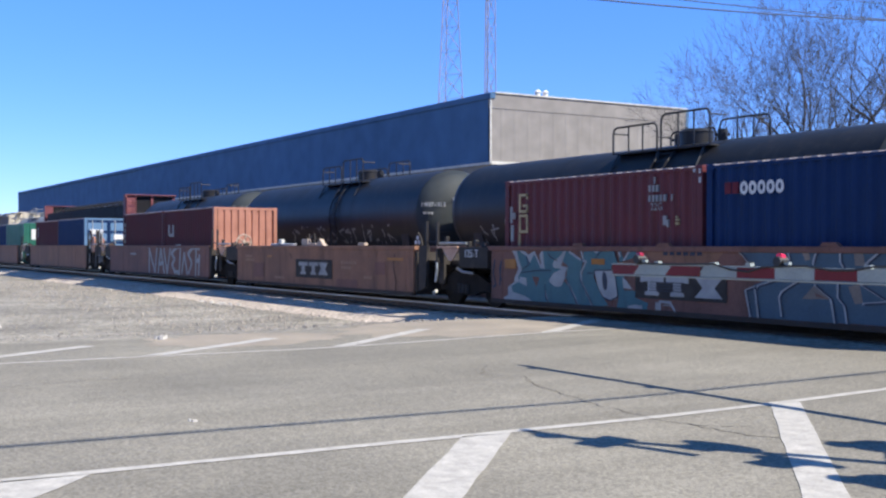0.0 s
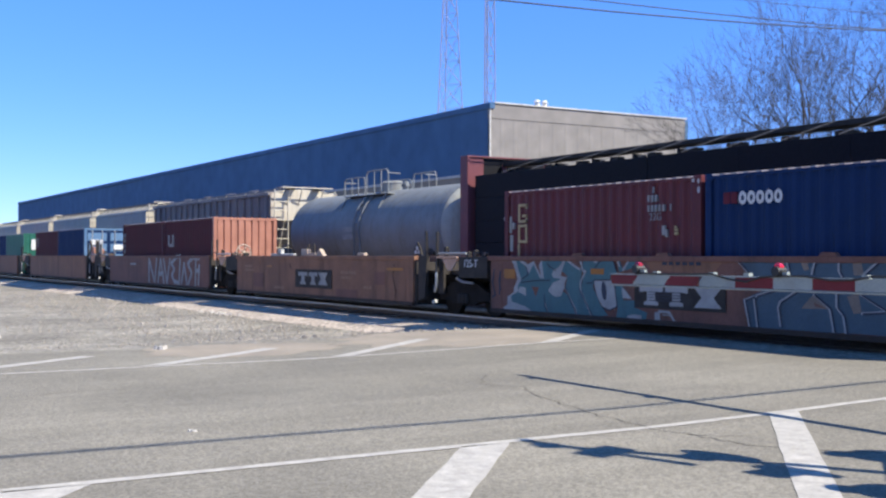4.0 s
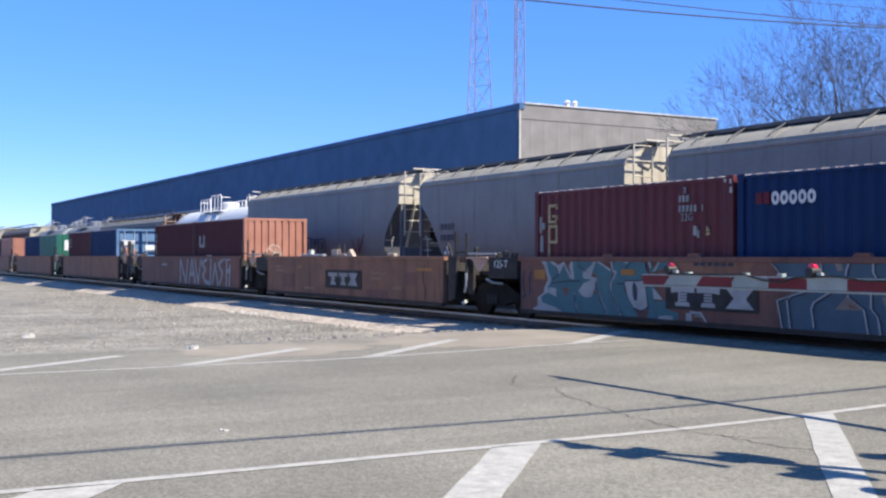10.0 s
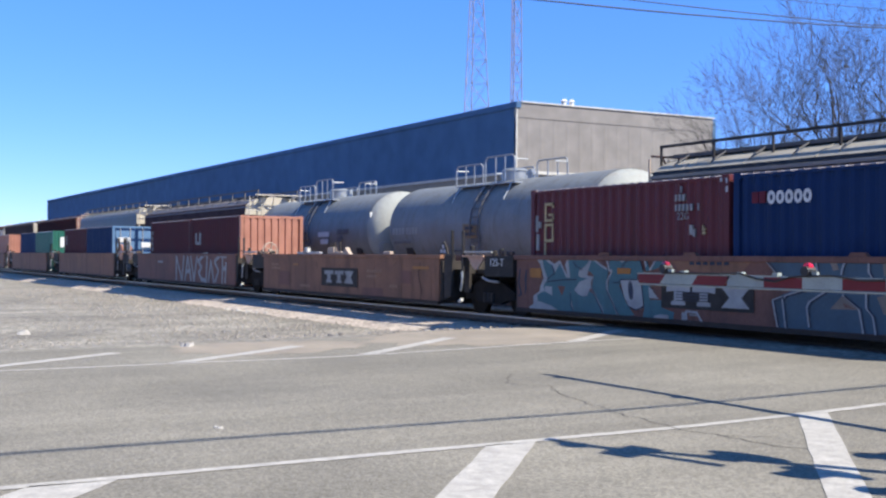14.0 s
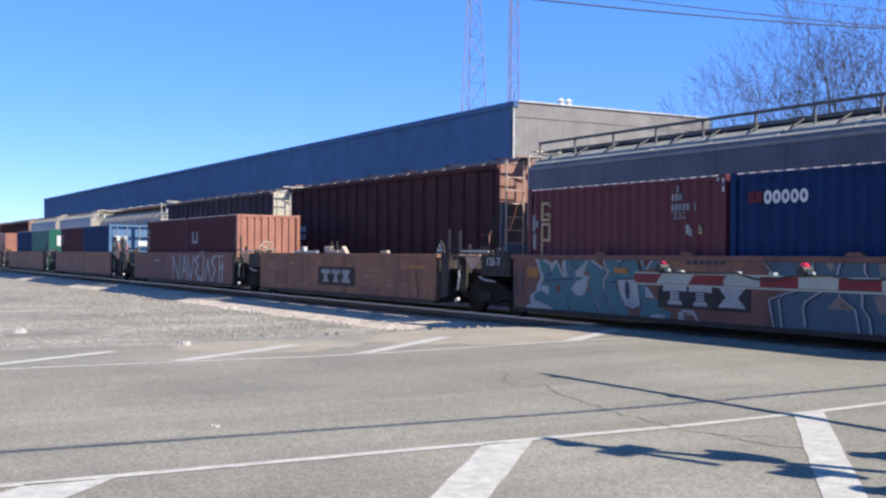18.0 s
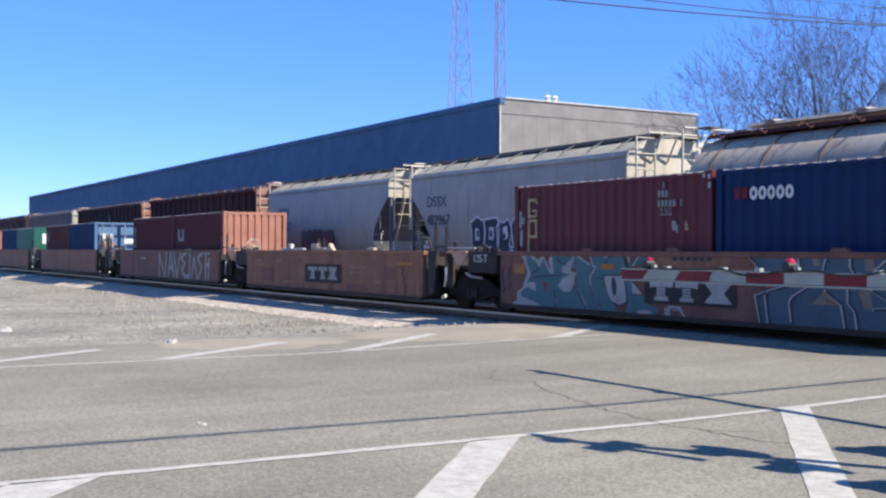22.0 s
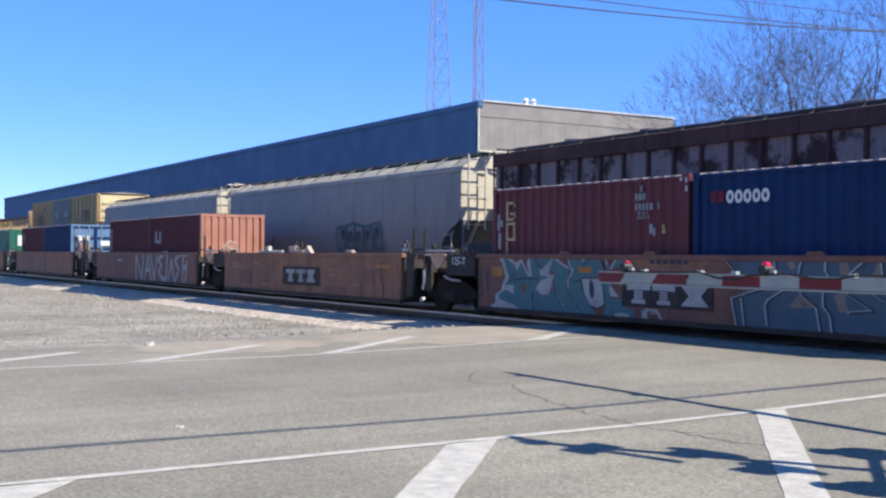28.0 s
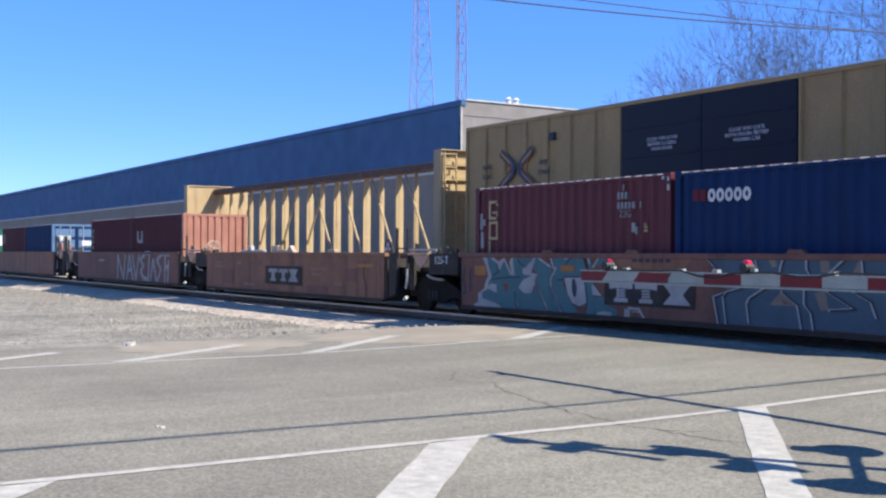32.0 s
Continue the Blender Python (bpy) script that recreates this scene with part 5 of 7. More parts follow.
    part("side_ladder", ld, ladder_paint or rail_paint, c)
    for s in (-1, 1):
        part("saddle", Geo().prism([(-1.2, 1.1), (1.2, 1.1), (1.35, zc - 0.6), (0.8, zc - r * 0.78), (-0.8, zc - r * 0.78), (-1.35, zc - 0.6)], "x", s * (h - 1.9) - 0.25, s * (h - 1.9) + 0.25), M_GRIME, c)
        part("end_platform", Geo().box(*sorted((s * (h - 0.4), s * (L / 2 + 0.25))), -1.45, 1.45, 1.02, 1.12), M_GRIME, c, bevel=0.01)
        part("end_railing", Geo().path([(s * (h + 0.3), -1.4, 1.12), (s * (h + 0.3), -1.4, 1.85), (s * (h + 0.3), -0.5, 1.85), (s * (h + 0.3), -0.5, 1.12)], 0.025, 5), rail_paint, c)
        part("end_railing", Geo().path([(s * (h + 0.3), 1.4, 1.12), (s * (h + 0.3), 1.4, 1.85), (s * (h + 0.3), 0.5, 1.85), (s * (h + 0.3), 0.5, 1.12)], 0.025, 5), rail_paint, c)
    part("sill", Geo().box(-h, h, -0.35, 0.35, 0.8, 1.08), M_GRIME, c)
    underframe(c, L, False)
    return c


def boxcar(L, top, label):
    c = thing("boxcar", label, "boxcar", "cars of the passing train")
    h, w = L / 2, 1.58
    z0, z1 = 1.1, top - 0.2
    door_l, door_r = -2.75, 2.65
    for q in (-1, 1):
        side = part("side_wall", Geo().box(-h, door_l, *sorted((q * w, q * (w - 0.08))), z0, z1), M_YELLOW, c, "ribbed yellow side")
        side2 = part("side_wall", Geo().box(door_r, h, *sorted((q * w, q * (w - 0.08))), z0, z1), M_YELLOW, c, "ribbed yellow side")
        for a, b, owner in ((-h, door_l, side), (door_r, h, side2)):
            k = 7
            for i in range(k + 1):
                x = a + 0.06 + i * (b - a - 0.12) / k
                part("side_post", Geo().prism([(x - 0.05, q * w), (x + 0.05, q * w), (x + 0.03, q * (w + 0.07)), (x - 0.03, q * (w + 0.07))], "z", z0, z1), M_YELLOW, owner)
        for a, b in ((door_l + 0.02, (door_l + door_r) / 2 - 0.01), ((door_l + door_r) / 2 + 0.01, door_r - 0.02)):
            d = part("door", Geo().box(a, b, *sorted((q * (w - 0.02), q * (w + 0.06))), z0 + 0.05, z1 - 0.02), M_DOOR, c, "black plug door", bevel=0.01)
            for i in range(5):
                z = z0 + 0.5 + i * 0.7
                part("door_rib", Geo().box(a + 0.1, b - 0.1, *sorted((q * (w + 0.06), q * (w + 0.075))), z, z + 0.06), M_DOOR, d)
        part("door_track", Geo().box(door_l - 2.5, door_r + 2.5, *sorted((q * w, q * (w + 0.1))), z0 - 0.05, z0 + 0.06), M_YELLOW, c)
        part("eave", Geo().box(-h, h, *sorted((q * (w - 0.1), q * (w + 0.04))), z1, z1 + 0.1), M_YELLOW, c)
    part("roof", Geo().prism([(-w - 0.02, z1 + 0.1), (w + 0.02, z1 + 0.1), (0, top)], "x", -h, h), M_HROOF, c)
    for s in (-1, 1):
        e = part("end_wall", Geo().box(*sorted((s * h, s * (h - 0.08))), -w + 0.03, w - 0.03, z0, z1), M_CREAM, c, "cream corrugated end")
        for i in range(8):
            z = z0 + 0.25 + i * 0.44
            part("end_corrugation", Geo().prism([(-w + 0.2, z), (w - 0.2, z), (w - 0.3, z + 0.2), (-w + 0.3, z + 0.2)], "x", *sorted((s * h, s * (h + 0.07)))), M_CREAM, e, bevel=0.02)
        ladder(c, s * (h + 0.14), -1.2, z0, z0 + 1.5, M_CREAM)
    part("underframe", Geo().box(-h, h, -1.45, 1.45, 0.95, 1.12), M_GRIME, c)
    underframe(c, L)
    return c


def centerbeam(L, top, paint, end_paint, label, load=False, posts=13):
    c = thing("centerbeam_flatcar", label, "flatcar", "cars of the passing train")
    h, z0 = L / 2, 1.1
    part("deck", Geo().box(-h, h, -1.5, 1.5, z0 - 0.1, z0), paint, c)
    for q in (-1, 1):
        part("side_sill", Geo().box(-h, h, *sorted((q * 1.5, q * 1.58)), z0 - 0.35, z0 + 0.04), paint, c, bevel=0.01)
    zt = top - 0.12
    # the empty car's chord is painted brown for the shade on its side
    tc = part("top_chord", Geo().box(-h + 0.3, h - 0.3, -0.3, 0.3, zt - (0.13 if load else 0.24), zt), paint if load else M_HOOP, c, "top chord of the centre beam", bevel=0.02)
    if load:
        for i in range(posts):
            x = -h + 1.2 + i * (L - 2.4) / (posts - 1)
            part("post", Geo().box(x - 0.05, x + 0.05, -0.2, 0.2, z0, zt - 0.2), paint, c)
            if i % 2 == 0 and i < posts - 1:
                x3 = x + (L - 2.4) / (posts - 1)
                part("diagonal", Geo().tube((x, -0.19, zt - 0.3), (x3, -0.19, z0 + 0.1), 0.04, 6), paint, c)
                part("diagonal", Geo().tube((x, 0.12, zt - 0.3), (x3, 0.12, z0 + 0.1), 0.03, 6), paint, c)
    else:
        # wide and narrow tapered risers take turns along the beam, with thin braces between
        for k in range(9):
            for x, deep, name in ((6.27 - 2.43 * k, 0.15, "riser"), (7.42 - 2.43 * k, 0.09, "stake")):
                pp = part("post", Geo().box(x - 0.05, x + 0.05, -0.04, 0.04, z0, zt - 0.2), paint, c)
                for q in (-1, 1):
                    part(name, Geo().prism([(q * 0.04, z0), (q * deep, z0), (q * deep, zt - 0.9), (q * deep * 0.6, zt - 0.4), (q * 0.06, zt - 0.24), (q * 0.04, zt - 0.2)], "x", x - 0.035, x + 0.035), paint, pp, "tapered riser plate")
        for k in range(4):
            for s in (-1, 1):
                x = s * (-0.5 + 2.43 * k)
                part("brace_rod", Geo().tube((x, -0.08, zt - 0.25), (x + s * 1.85, -0.1, z0 + 0.1), 0.045, 6), paint, c, "thin diagonal brace")
    for s in (-1, 1):
        b = part("bulkhead", Geo().box(*sorted((s * h, s * (h - 0.25))), -1.5, -0.98 if load else 1.5, z0, top), end_paint, c, "tall end bulkhead", bevel=0.015)
        if load:
            # panel is blackened, as the next car would shade it
            part("bulkhead_panel", Geo().box(*sorted((s * (h - 0.2), s * (h - 0.1))), -0.97, 1.36, z0, top - 0.02), M_WRAP, b, "recessed panel blackened for the shade there")
            part("bulkhead_stile", Geo().box(*sorted((s * (h - 0.1), s * (h - 0.02))), 0.02, 0.14, z0, top - 0.02), end_paint, b)
            part("bulkhead_post", Geo().box(*sorted((s * h, s * (h - 0.2))), 1.37, 1.5, z0, top), end_paint, b)
        for i in range(7 if not load else 0):
            z = z0 + 0.3 + i * 0.45
            part("bulkhead_rib", Geo().box(*sorted((s * h, s * (h + 0.1))), -1.4, 1.1, z, z + 0.14), end_paint, b, bevel=0.012)
        part("bulkhead_flange", Geo().box(*sorted((s * (h - 0.3), s * (h + 0.12))), -1.6, -1.5, z0, top), end_paint, b)
        part("bulkhead_cap", Geo().box(*sorted((s * (h - 0.3), s * (h + 0.14))), -1.6, 1.55, top, top + 0.05), end_paint, b, bevel=0.01)
        ladder(c, s * (h + 0.2), -1.25 if load else -1.3, z0, top - 0.05, end_paint, 0.54 if load else 0.42)
        if load:
            part("brace", Geo().tube((s * (h - 0.2), -0.2, top - 0.2), (s * (h - 1.4), -0.2, z0), 0.07, 6), end_paint, c)
    if load:
        rnd = random.Random(8)
        for q in (-1, 1):
            x = -h + 0.5
            while x < h - 1.2:
                ln = min(rnd.choice((2.44, 3.05, 3.66)), h - 0.45 - x)
                z = z0 + 0.03
                for k in range(4):
                    hh = 0.685
                    part("lumber_pack", Geo().box(x + 0.002, x + ln - 0.004, *sorted((q * 0.36, q * (1.46 + rnd.uniform(-0.006, 0.006)))), z, z + hh - 0.004), M_WRAP, c, "black-wrapped lumber bundle", bevel=0.012)
                    z += hh
                x += ln
        # lattice openings in the top of the beam
        for i in range(15):
            x = -h + 0.9 + i * (L - 1.8) / 14
            part("lattice_post", Geo().box(x - 0.17, x + 0.17, -0.12, 0.12, zt - 0.95, zt - 0.2), paint, c)
            if i:
                part("tie_strap", Geo().tube((x, -0.3, zt), (x - 0.5, -1.44, z0 + 2.79), 0.011, 4), M_HDARK, c, "grey tie-down strap")
    underframe(c, L)
    return c


CARS = []


def run(car, right, left):
    CARS.append((car, (right + left) / 2))
    return car


def bars(parent, rows, material, x, y, z, size=0.22, gap=0.1, name="lettering_bar"):
    """Unreadable lettering as plain bars; rows: widths of the bars in each line."""
    for j, row in enumerate(rows):
        u = x
        for wd in row:
            part(name, Geo().box(u, u + wd, y - 0.004, y + 0.004, z - j * (size + gap), z - j * (size + gap) + size), material, parent)
            u += wd + size * 0.35


def scrawl(parent, x, y, z, wide, high, material, seed, letters=7, w=0.06, name="graffiti", lay=None):
    """Spray-painted strokes that form no readable word."""
    rnd = random.Random(seed)
    for k in range(letters):
        g = Geo()
        a = x + wide * k / letters
        step = wide / letters
        pts = [(a + rnd.uniform(0, 0.2) * step, z + rnd.uniform(0, 0.15) * high)]
        for _ in range(rnd.randint(3, 5)):
            pts.append((a + rnd.uniform(0.0, 0.95) * step, z + rnd.uniform(0.0, 1.0) * high))
        g.strip(pts, w, lay or (lambda u, v: (u, y, v)))
        part(name, g, material, parent, "spray-painted scrawl", flip=False)


def throwup(parent, x, y, z, wide, high, fill, edge, seed, letters=5, lay=None, ring=0.88):
    """Bubble letters that form no readable word: a filled blob, a paler ring round it and a small counter."""
    rnd = random.Random(seed)
    put = lay or (lambda u, v: (u, y, v))
    step = wide / letters
    for k in range(letters):
        cx, cz = x + step * (k + 0.5), z + high * (0.5 + rnd.uniform(-0.05, 0.05))
        lean, wob = rnd.uniform(-0.12, 0.16), [rnd.uniform(0.8, 1.14) for _ in range(16)]

        def loop(scale, dx=0.0, dz=0.0, tall=1.0):
            out = []
            for i in range(16):
                a = math.tau * i / 16
                ca, sa = math.cos(a), math.sin(a)
                u = math.copysign(abs(ca) ** 0.4, ca) * step * 0.6 * wob[i] * scale
                v = math.copysign(abs(sa) ** 0.4, sa) * high * 0.5 * wob[(i * 5) % 16] * scale * tall
                out.append((cx + u + lean * v + dx, cz + v + dz))
            return out
        outer, inner = loop(1.0), loop(ring)
        if fill:
            part("graffiti_fill", Geo().add([Vector(put(*p)) + Vector((0, -0.001 * (k % 2), 0)) for p in outer], [tuple(range(16))]), fill, parent, "filled spray-painted letter", flip=False)
        for a, b in ((outer, inner), (loop(0.3, rnd.uniform(-0.1, 0.1) * step, rnd.uniform(-0.1, 0.15) * high, 1.3), loop(0.16, 0, 0, 1.3))):
            vs = [Vector(put(*p)) + Vector((0, -0.004 - 0.001 * (k % 2), 0)) for p in a + b]
            part("graffiti", Geo().add(vs, [(i, (i + 1) % 16, 16 + (i + 1) % 16, 16 + i) for i in range(16)]), edge, parent, "spray-painted letter outline", flip=False)


a_car = run(tank_car(18.0, 4.0, M_CBLACK, "long black tank car with roof platform", lit_head_paint=M_THEADK, mid=1.4), -13.6, -31.6)
b_car = run(tank_car(18.05, 4.0, M_CBLACK, "long black tank car with white lettering on its head", lit_head_paint=M_THEADK, mid=1.45), -31.75, -49.8)
c_car = run(tank_car(16.7, 4.0, M_CBLACK, "long black tank car with forward head greyed as sunlit and white stencils", lit_head_paint=M_THEADK, mid=0.6), -50.0, -66.7)
d_car = run(centerbeam(23.3, 4.46, M_GRIME, M_PURPLE, "centre-beam flatcar with maroon bulkheads, loaded with black-wrapped lumber", True), -68.6, -91.85)
e_car = run(tank_car(14.4, 3.85, M_TGREY, "grey tank car with weathered shell and forward head paled as sunlit", lit_head_paint=M_THEAD), -92.2, -106.6)
f_car = run(hopper(17.35, 4.38, M_HGB, "ribbed grey-brown covered hopper car with pale end", "flat", 19, M_ENDCREAM, "round", M_HDARK), -107.5, -124.95)
for k, (r, l) in enumerate(((-126.25, -137.9), (-139.3, -151.0), (-152.4, -164.1), (-165.5, -177.1))):
    run(hopper(11.65, 4.5, M_HGREY, "smooth-sided grey two-bay covered hopper car", "round", 0, M_ENDCREAM, roof_paint=M_HROOF), r, l)
run(hopper(11.5, 4.45, M_HGREY, "smooth-sided grey two-bay covered hopper car", "round", 0, M_ENDCREAM, roof_paint=M_HROOF), -178.65, -190.1)
l_car = run(hopper(16.2, 4.58, M_HGREY, "long pale grey covered hopper car with pale roof", "round", 0, M_ENDCREAM, roof_paint=M_HROOF), -191.6, -207.6)
m_car = run(tank_car(14.1, 4.0, M_TWHITE, "clean white tank car with white roof platform"), -208.0, -221.75)
n_car = run(hopper(16.9, 3.98, M_HBLACK, "black covered hopper car with beige roof and hand-railing", "round", 0, M_HBROWN, roof_paint=M_HROOF, rail_paint=M_HBLACK, railing=True, ladder_paint=M_TAN), -222.6, -239.6)
o_car = run(tank_car(14.1, 3.85, M_TGREY, "weathered slate-grey tank car with forward head paled as sunlit and silver railing", rail_paint=M_GALV, lit_head_paint=M_THEAD, ladder_paint=M_HDARK), -241.0, -255.1)
p_car = run(tank_car(14.0, 3.85, M_TGREY, "weathered slate-grey tank car with forward head paled as sunlit and pale lettering", rail_paint=M_GALV, lit_head_paint=M_THEAD, ladder_paint=M_HDARK), -255.0, -268.6)
q_car = run(hopper(18.6, 4.28, M_HBROWN, "long dark brown covered hopper car with pale ladders", "round", 0, M_ENDCREAM, roof_paint=M_HGB, rail_paint=M_WALK, railing=True), -269.3, -287.8)
r_car = run(hopper(17.1, 4.5, M_HDARK, "dark grey covered hopper car with spray-painted side", "round", 0, M_ENDCREAM, roof_paint=M_HGREY, rail_paint=M_WALK, railing=True), -289.6, -306.8)
s_car = run(hopper(17.0, 4.4, M_HRED, "ribbed oxide-red covered hopper car", "flat", 19, M_HPINK, "round", M_HGB, ladder_paint=M_TAN), -308.1, -325.2)
t_car = run(hopper(17.0, 4.4, M_HSOOT, "ribbed sooty brown covered hopper car with white end", "flat", 19, M_ENDCREAM, "round", M_HGB), -327.1, -344.1)
u_car = run(hopper(16.1, 4.45, M_HWARM, "grey cylindrical covered hopper car with rusty hoops", "tube", 10, M_ENDCREAM, "trough", M_HRED), -345.6, -362.0)
v_car = run(hopper(11.6, 4.45, M_HSILVER, "pale grey two-bay covered hopper car with dark lettering", "round", 0, M_ENDCREAM, roof_paint=M_HROOF, lit_sill=True), -363.8, -375.3)
w_car = run(hopper(11.6, 4.45, M_HSILVER, "pale grey two-bay covered hopper car with dark lettering and scrawl", "round", 0, M_ENDCREAM, roof_paint=M_HROOF, lit_sill=True), -376.8, -388.4)
x_car = run(hopper(17.2, 4.45, M_HRED, "ribbed oxide-red covered hopper car with white scrawl", "flat", 19, M_HPINK, "round", M_HGB, ladder_paint=M_TAN), -389.8, -407.0)
y_car = run(hopper(17.1, 4.45, M_HBROWN, "ribbed dark brown covered hopper car with pale ladder", "flat", 19, M_HPINK, "round", M_HGB, ladder_paint=M_TAN), -408.7, -425.8)
run(hopper(17.1, 4.5, M_HGB, "ribbed grey-brown covered hopper car with white end", "flat", 19, M_ENDCREAM, "round", M_HDARK), -427.4, -444.4)
aa_car = run(hopper(17.1, 4.55, M_HPATCH, "ribbed black covered hopper car with blotched pale dust", "flat", 19, M_HBROWN, "round", M_HBLACK, rib_paint=M_HBROWN), -445.9, -463.0)
bb_car = run(hopper(19.8, 4.58, M_HGREY, "long smooth grey covered hopper car with white end", "round", 0, M_ENDCREAM, roof_paint=M_HROOF, slope_from=2.1), -464.6, -484.4)
cc_car = run(hopper(19.9, 4.6, M_HGREY, "long smooth grey covered hopper car with spray-painted side", "round", 0, M_ENDCREAM, roof_paint=M_HROOF, slope_from=2.0, under=M_ENDCREAM), -485.9, -505.9)
dd_car = run(boxcar(19.3, 5.2, "yellow boxcar with wide black doors and cream ends"), -507.2, -526.5)
run(centerbeam(22.9, 4.55, M_CBEAM, M_CBEAM, "empty yellow centre-beam flatcar with tall bulkheads"), -528.05, -550.95)



# ---------------------------------------------------------------- lettering and marks on the standing train
FACE = -WELL_W - 0.009


def on_well(key):
    """Converts world x and z to the well's own space."""
    o = WELLS[key].matrix_basis.translation
    return lambda u, v: (u - o.x, FACE, v - o.z)


def layer(key, name, strokes, w, material, lift=0.0, label=""):
    put = on_well(key)
    for i, pts in enumerate(strokes):
        g = Geo().strip(pts, w, lambda u, v: tuple(a + b for a, b in zip(put(u, v), (0, -lift - 0.0002 * i, 0))))
        part(name, g, material, WELLS[key], label, flip=False)


def blocks(key, name, rects, material, lift=0.0, label=""):
    put = on_well(key)
    for a, b, c, d in rects:
        p, q = put(a, c), put(b, d)
        part(name, Geo().box(p[0], q[0], FACE - lift - 0.002, FACE - lift + 0.001, p[2], q[2]), material, WELLS[key], label)


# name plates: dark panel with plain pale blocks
blocks("a", "name_plate", [(-15.95, -13.65, 0.56, 0.99)], M_GRIME, 0.006, "black name panel")


def mark(key, a, b, c, e, material, lift, waist=0.0):
    """A plain pale block, wide at the top; with a waist it narrows in the middle."""
    put = on_well(key)
    m, q = (a + b) / 2, (b - a) / 2
    mid = (c + e) / 2
    poly = [(a, e), (b, e), (b, e - 0.12), (m + q * 0.36, e - 0.1), (m + q * 0.36, c + 0.08), (m + q * 0.6, c + 0.06), (m + q * 0.6, c), (m - q * 0.6, c), (m - q * 0.6, c + 0.06), (m - q * 0.36, c + 0.08), (m - q * 0.36, e - 0.1), (a, e - 0.12)] if not waist else [(a, e), (b, e), (m + waist, mid), (b, c), (a, c), (m - waist, mid)]
    pts = [put(u, v) for u, v in poly]
    return part("plate_mark", Geo().prism([(p[0], p[2]) for p in pts], "y", FACE - lift - 0.003, FACE - lift), material, WELLS[key], "pale plain block")


mark("a", -15.8, -15.18, 0.62, 0.97, M_MARK, 0.011)
mark("a", -15.12, -14.55, 0.62, 0.97, M_MARK, 0.011)
mark("a", -14.4, -13.74, 0.62, 0.97, M_MARK, 0.011, 0.14)
blocks("a", "stencil_bar", [(-15.55, -14.7, 0.70 + 0.05 * k, 0.715 + 0.05 * k) for k in range(4)], M_SPRAYD, 0.016, "dark stencil lines")
blocks("b", "name_plate", [(-31.45, -28.9, 0.56, 1.1)], M_GRIME, 0.006, "black name panel")
mark("b", -31.2, -30.55, 0.66, 1.02, M_GREYL, 0.011)
mark("b", -30.45, -29.85, 0.66, 1.02, M_GREYL, 0.011)
mark("b", -29.8, -29.15, 0.66, 1.02, M_GREYL, 0.011, 0.14)
for k, (xa, zz, n) in enumerate(((-28.3, 1.0, 6), (-28.3, 0.86, 4), (-35.6, 1.12, 4), (-35.6, 1.0, 5), (-26.9, 0.62, 3), (-33.1, 0.48, 5))):
    blocks("b", "stencil_bar", [(xa + 0.16 * i, xa + 0.16 * i + 0.11, zz, zz + 0.08) for i in range(n)], M_STENCIL, 0.004, "faint tan stencil")
for xa, xb, za, zb in ((-28.6, -27.3, 0.34, 0.58), (-34.9, -34.0, 0.5, 0.95), (-26.3, -25.7, 0.75, 1.08)):
    blocks("b", "repair_plate", [(xa, xb, za, zb)], M_WELLRED, 0.003, "welded repair plate")
# shade of dents, drawn as flat dark strips
layer("b", "crease", [[(-25.2, 1.28), (-25.28, 0.95), (-25.12, 0.62), (-25.16, 0.34)], [(-31.9, 1.27), (-31.75, 1.1)]], 0.035, M_SILL, 0.004, "dent drawn as a flat dark line")
blocks("a", "reflector", [(-20.2, -19.78, 1.02, 1.22)], M_REFL, 0.012, "amber reflector strip")
blocks("a", "reflector", [(-17.22, -16.82, 1.15, 1.26)], M_REFL, 0.016, "amber reflector strip")
blocks("b", "reflector", [(-25.6, -24.75, 1.13, 1.2)], M_REFL, 0.006, "amber reflector strip")
blocks("b", "reflector", [(-33.7, -33.3, 1.14, 1.2)], M_REFL, 0.006, "amber reflector strip")
blocks("c", "reflector", [(-49.5, -48.7, 1.1, 1.18)], M_GREYL, 0.006, "grey stencil line")
# spray paint on the nearest well: chunky teal forms edged in white


def spray(name, poly, material, lift, label):
    """One flat painted shape on the nearest well's side, in world x and z."""
    put = on_well("a")
    vs = [tuple(p + q for p, q in zip(put(u, v), (0, -lift, 0))) for u, v in poly]
    ob = part(name, Geo().add(vs, [tuple(range(len(vs)))]), material, WELLS["a"], label, flip=False)
    if ob.data.polygons[0].normal.y > 0:
        ob.data.flip_normals()
    return ob


TEAL = "teal spray-painted form"
PALE = "white spray-paint edging"
spray("graffiti_backing", [(-20.0, 1.45), (-19.68, 1.48), (-19.33, 1.32), (-19.13, 1.4), (-18.9, 1.13), (-18.47, 1.02), (-18.57, 0.87), (-18.73, 0.63), (-18.53, 0.36), (-19.15, 0.32), (-20.2, 0.31), (-20.24, 0.4), (-20.09, 0.45), (-20.09, 0.63), (-19.85, 0.74), (-19.85, 0.82), (-19.71, 1.02), (-19.85, 1.31)], M_SPRAYW, 0.001, PALE)
spray("graffiti_backing", [(-18.95, 1.3), (-18.83, 1.46), (-18.43, 1.48), (-18.04, 1.48), (-18.0, 1.43), (-18.14, 1.22), (-18.2, 1.1), (-17.98, 1.08), (-18.1, 0.9), (-18.13, 0.77), (-17.7, 0.36), (-18.63, 0.35), (-18.79, 0.63), (-18.84, 1.05)], M_SPRAYW, 0.002, PALE)
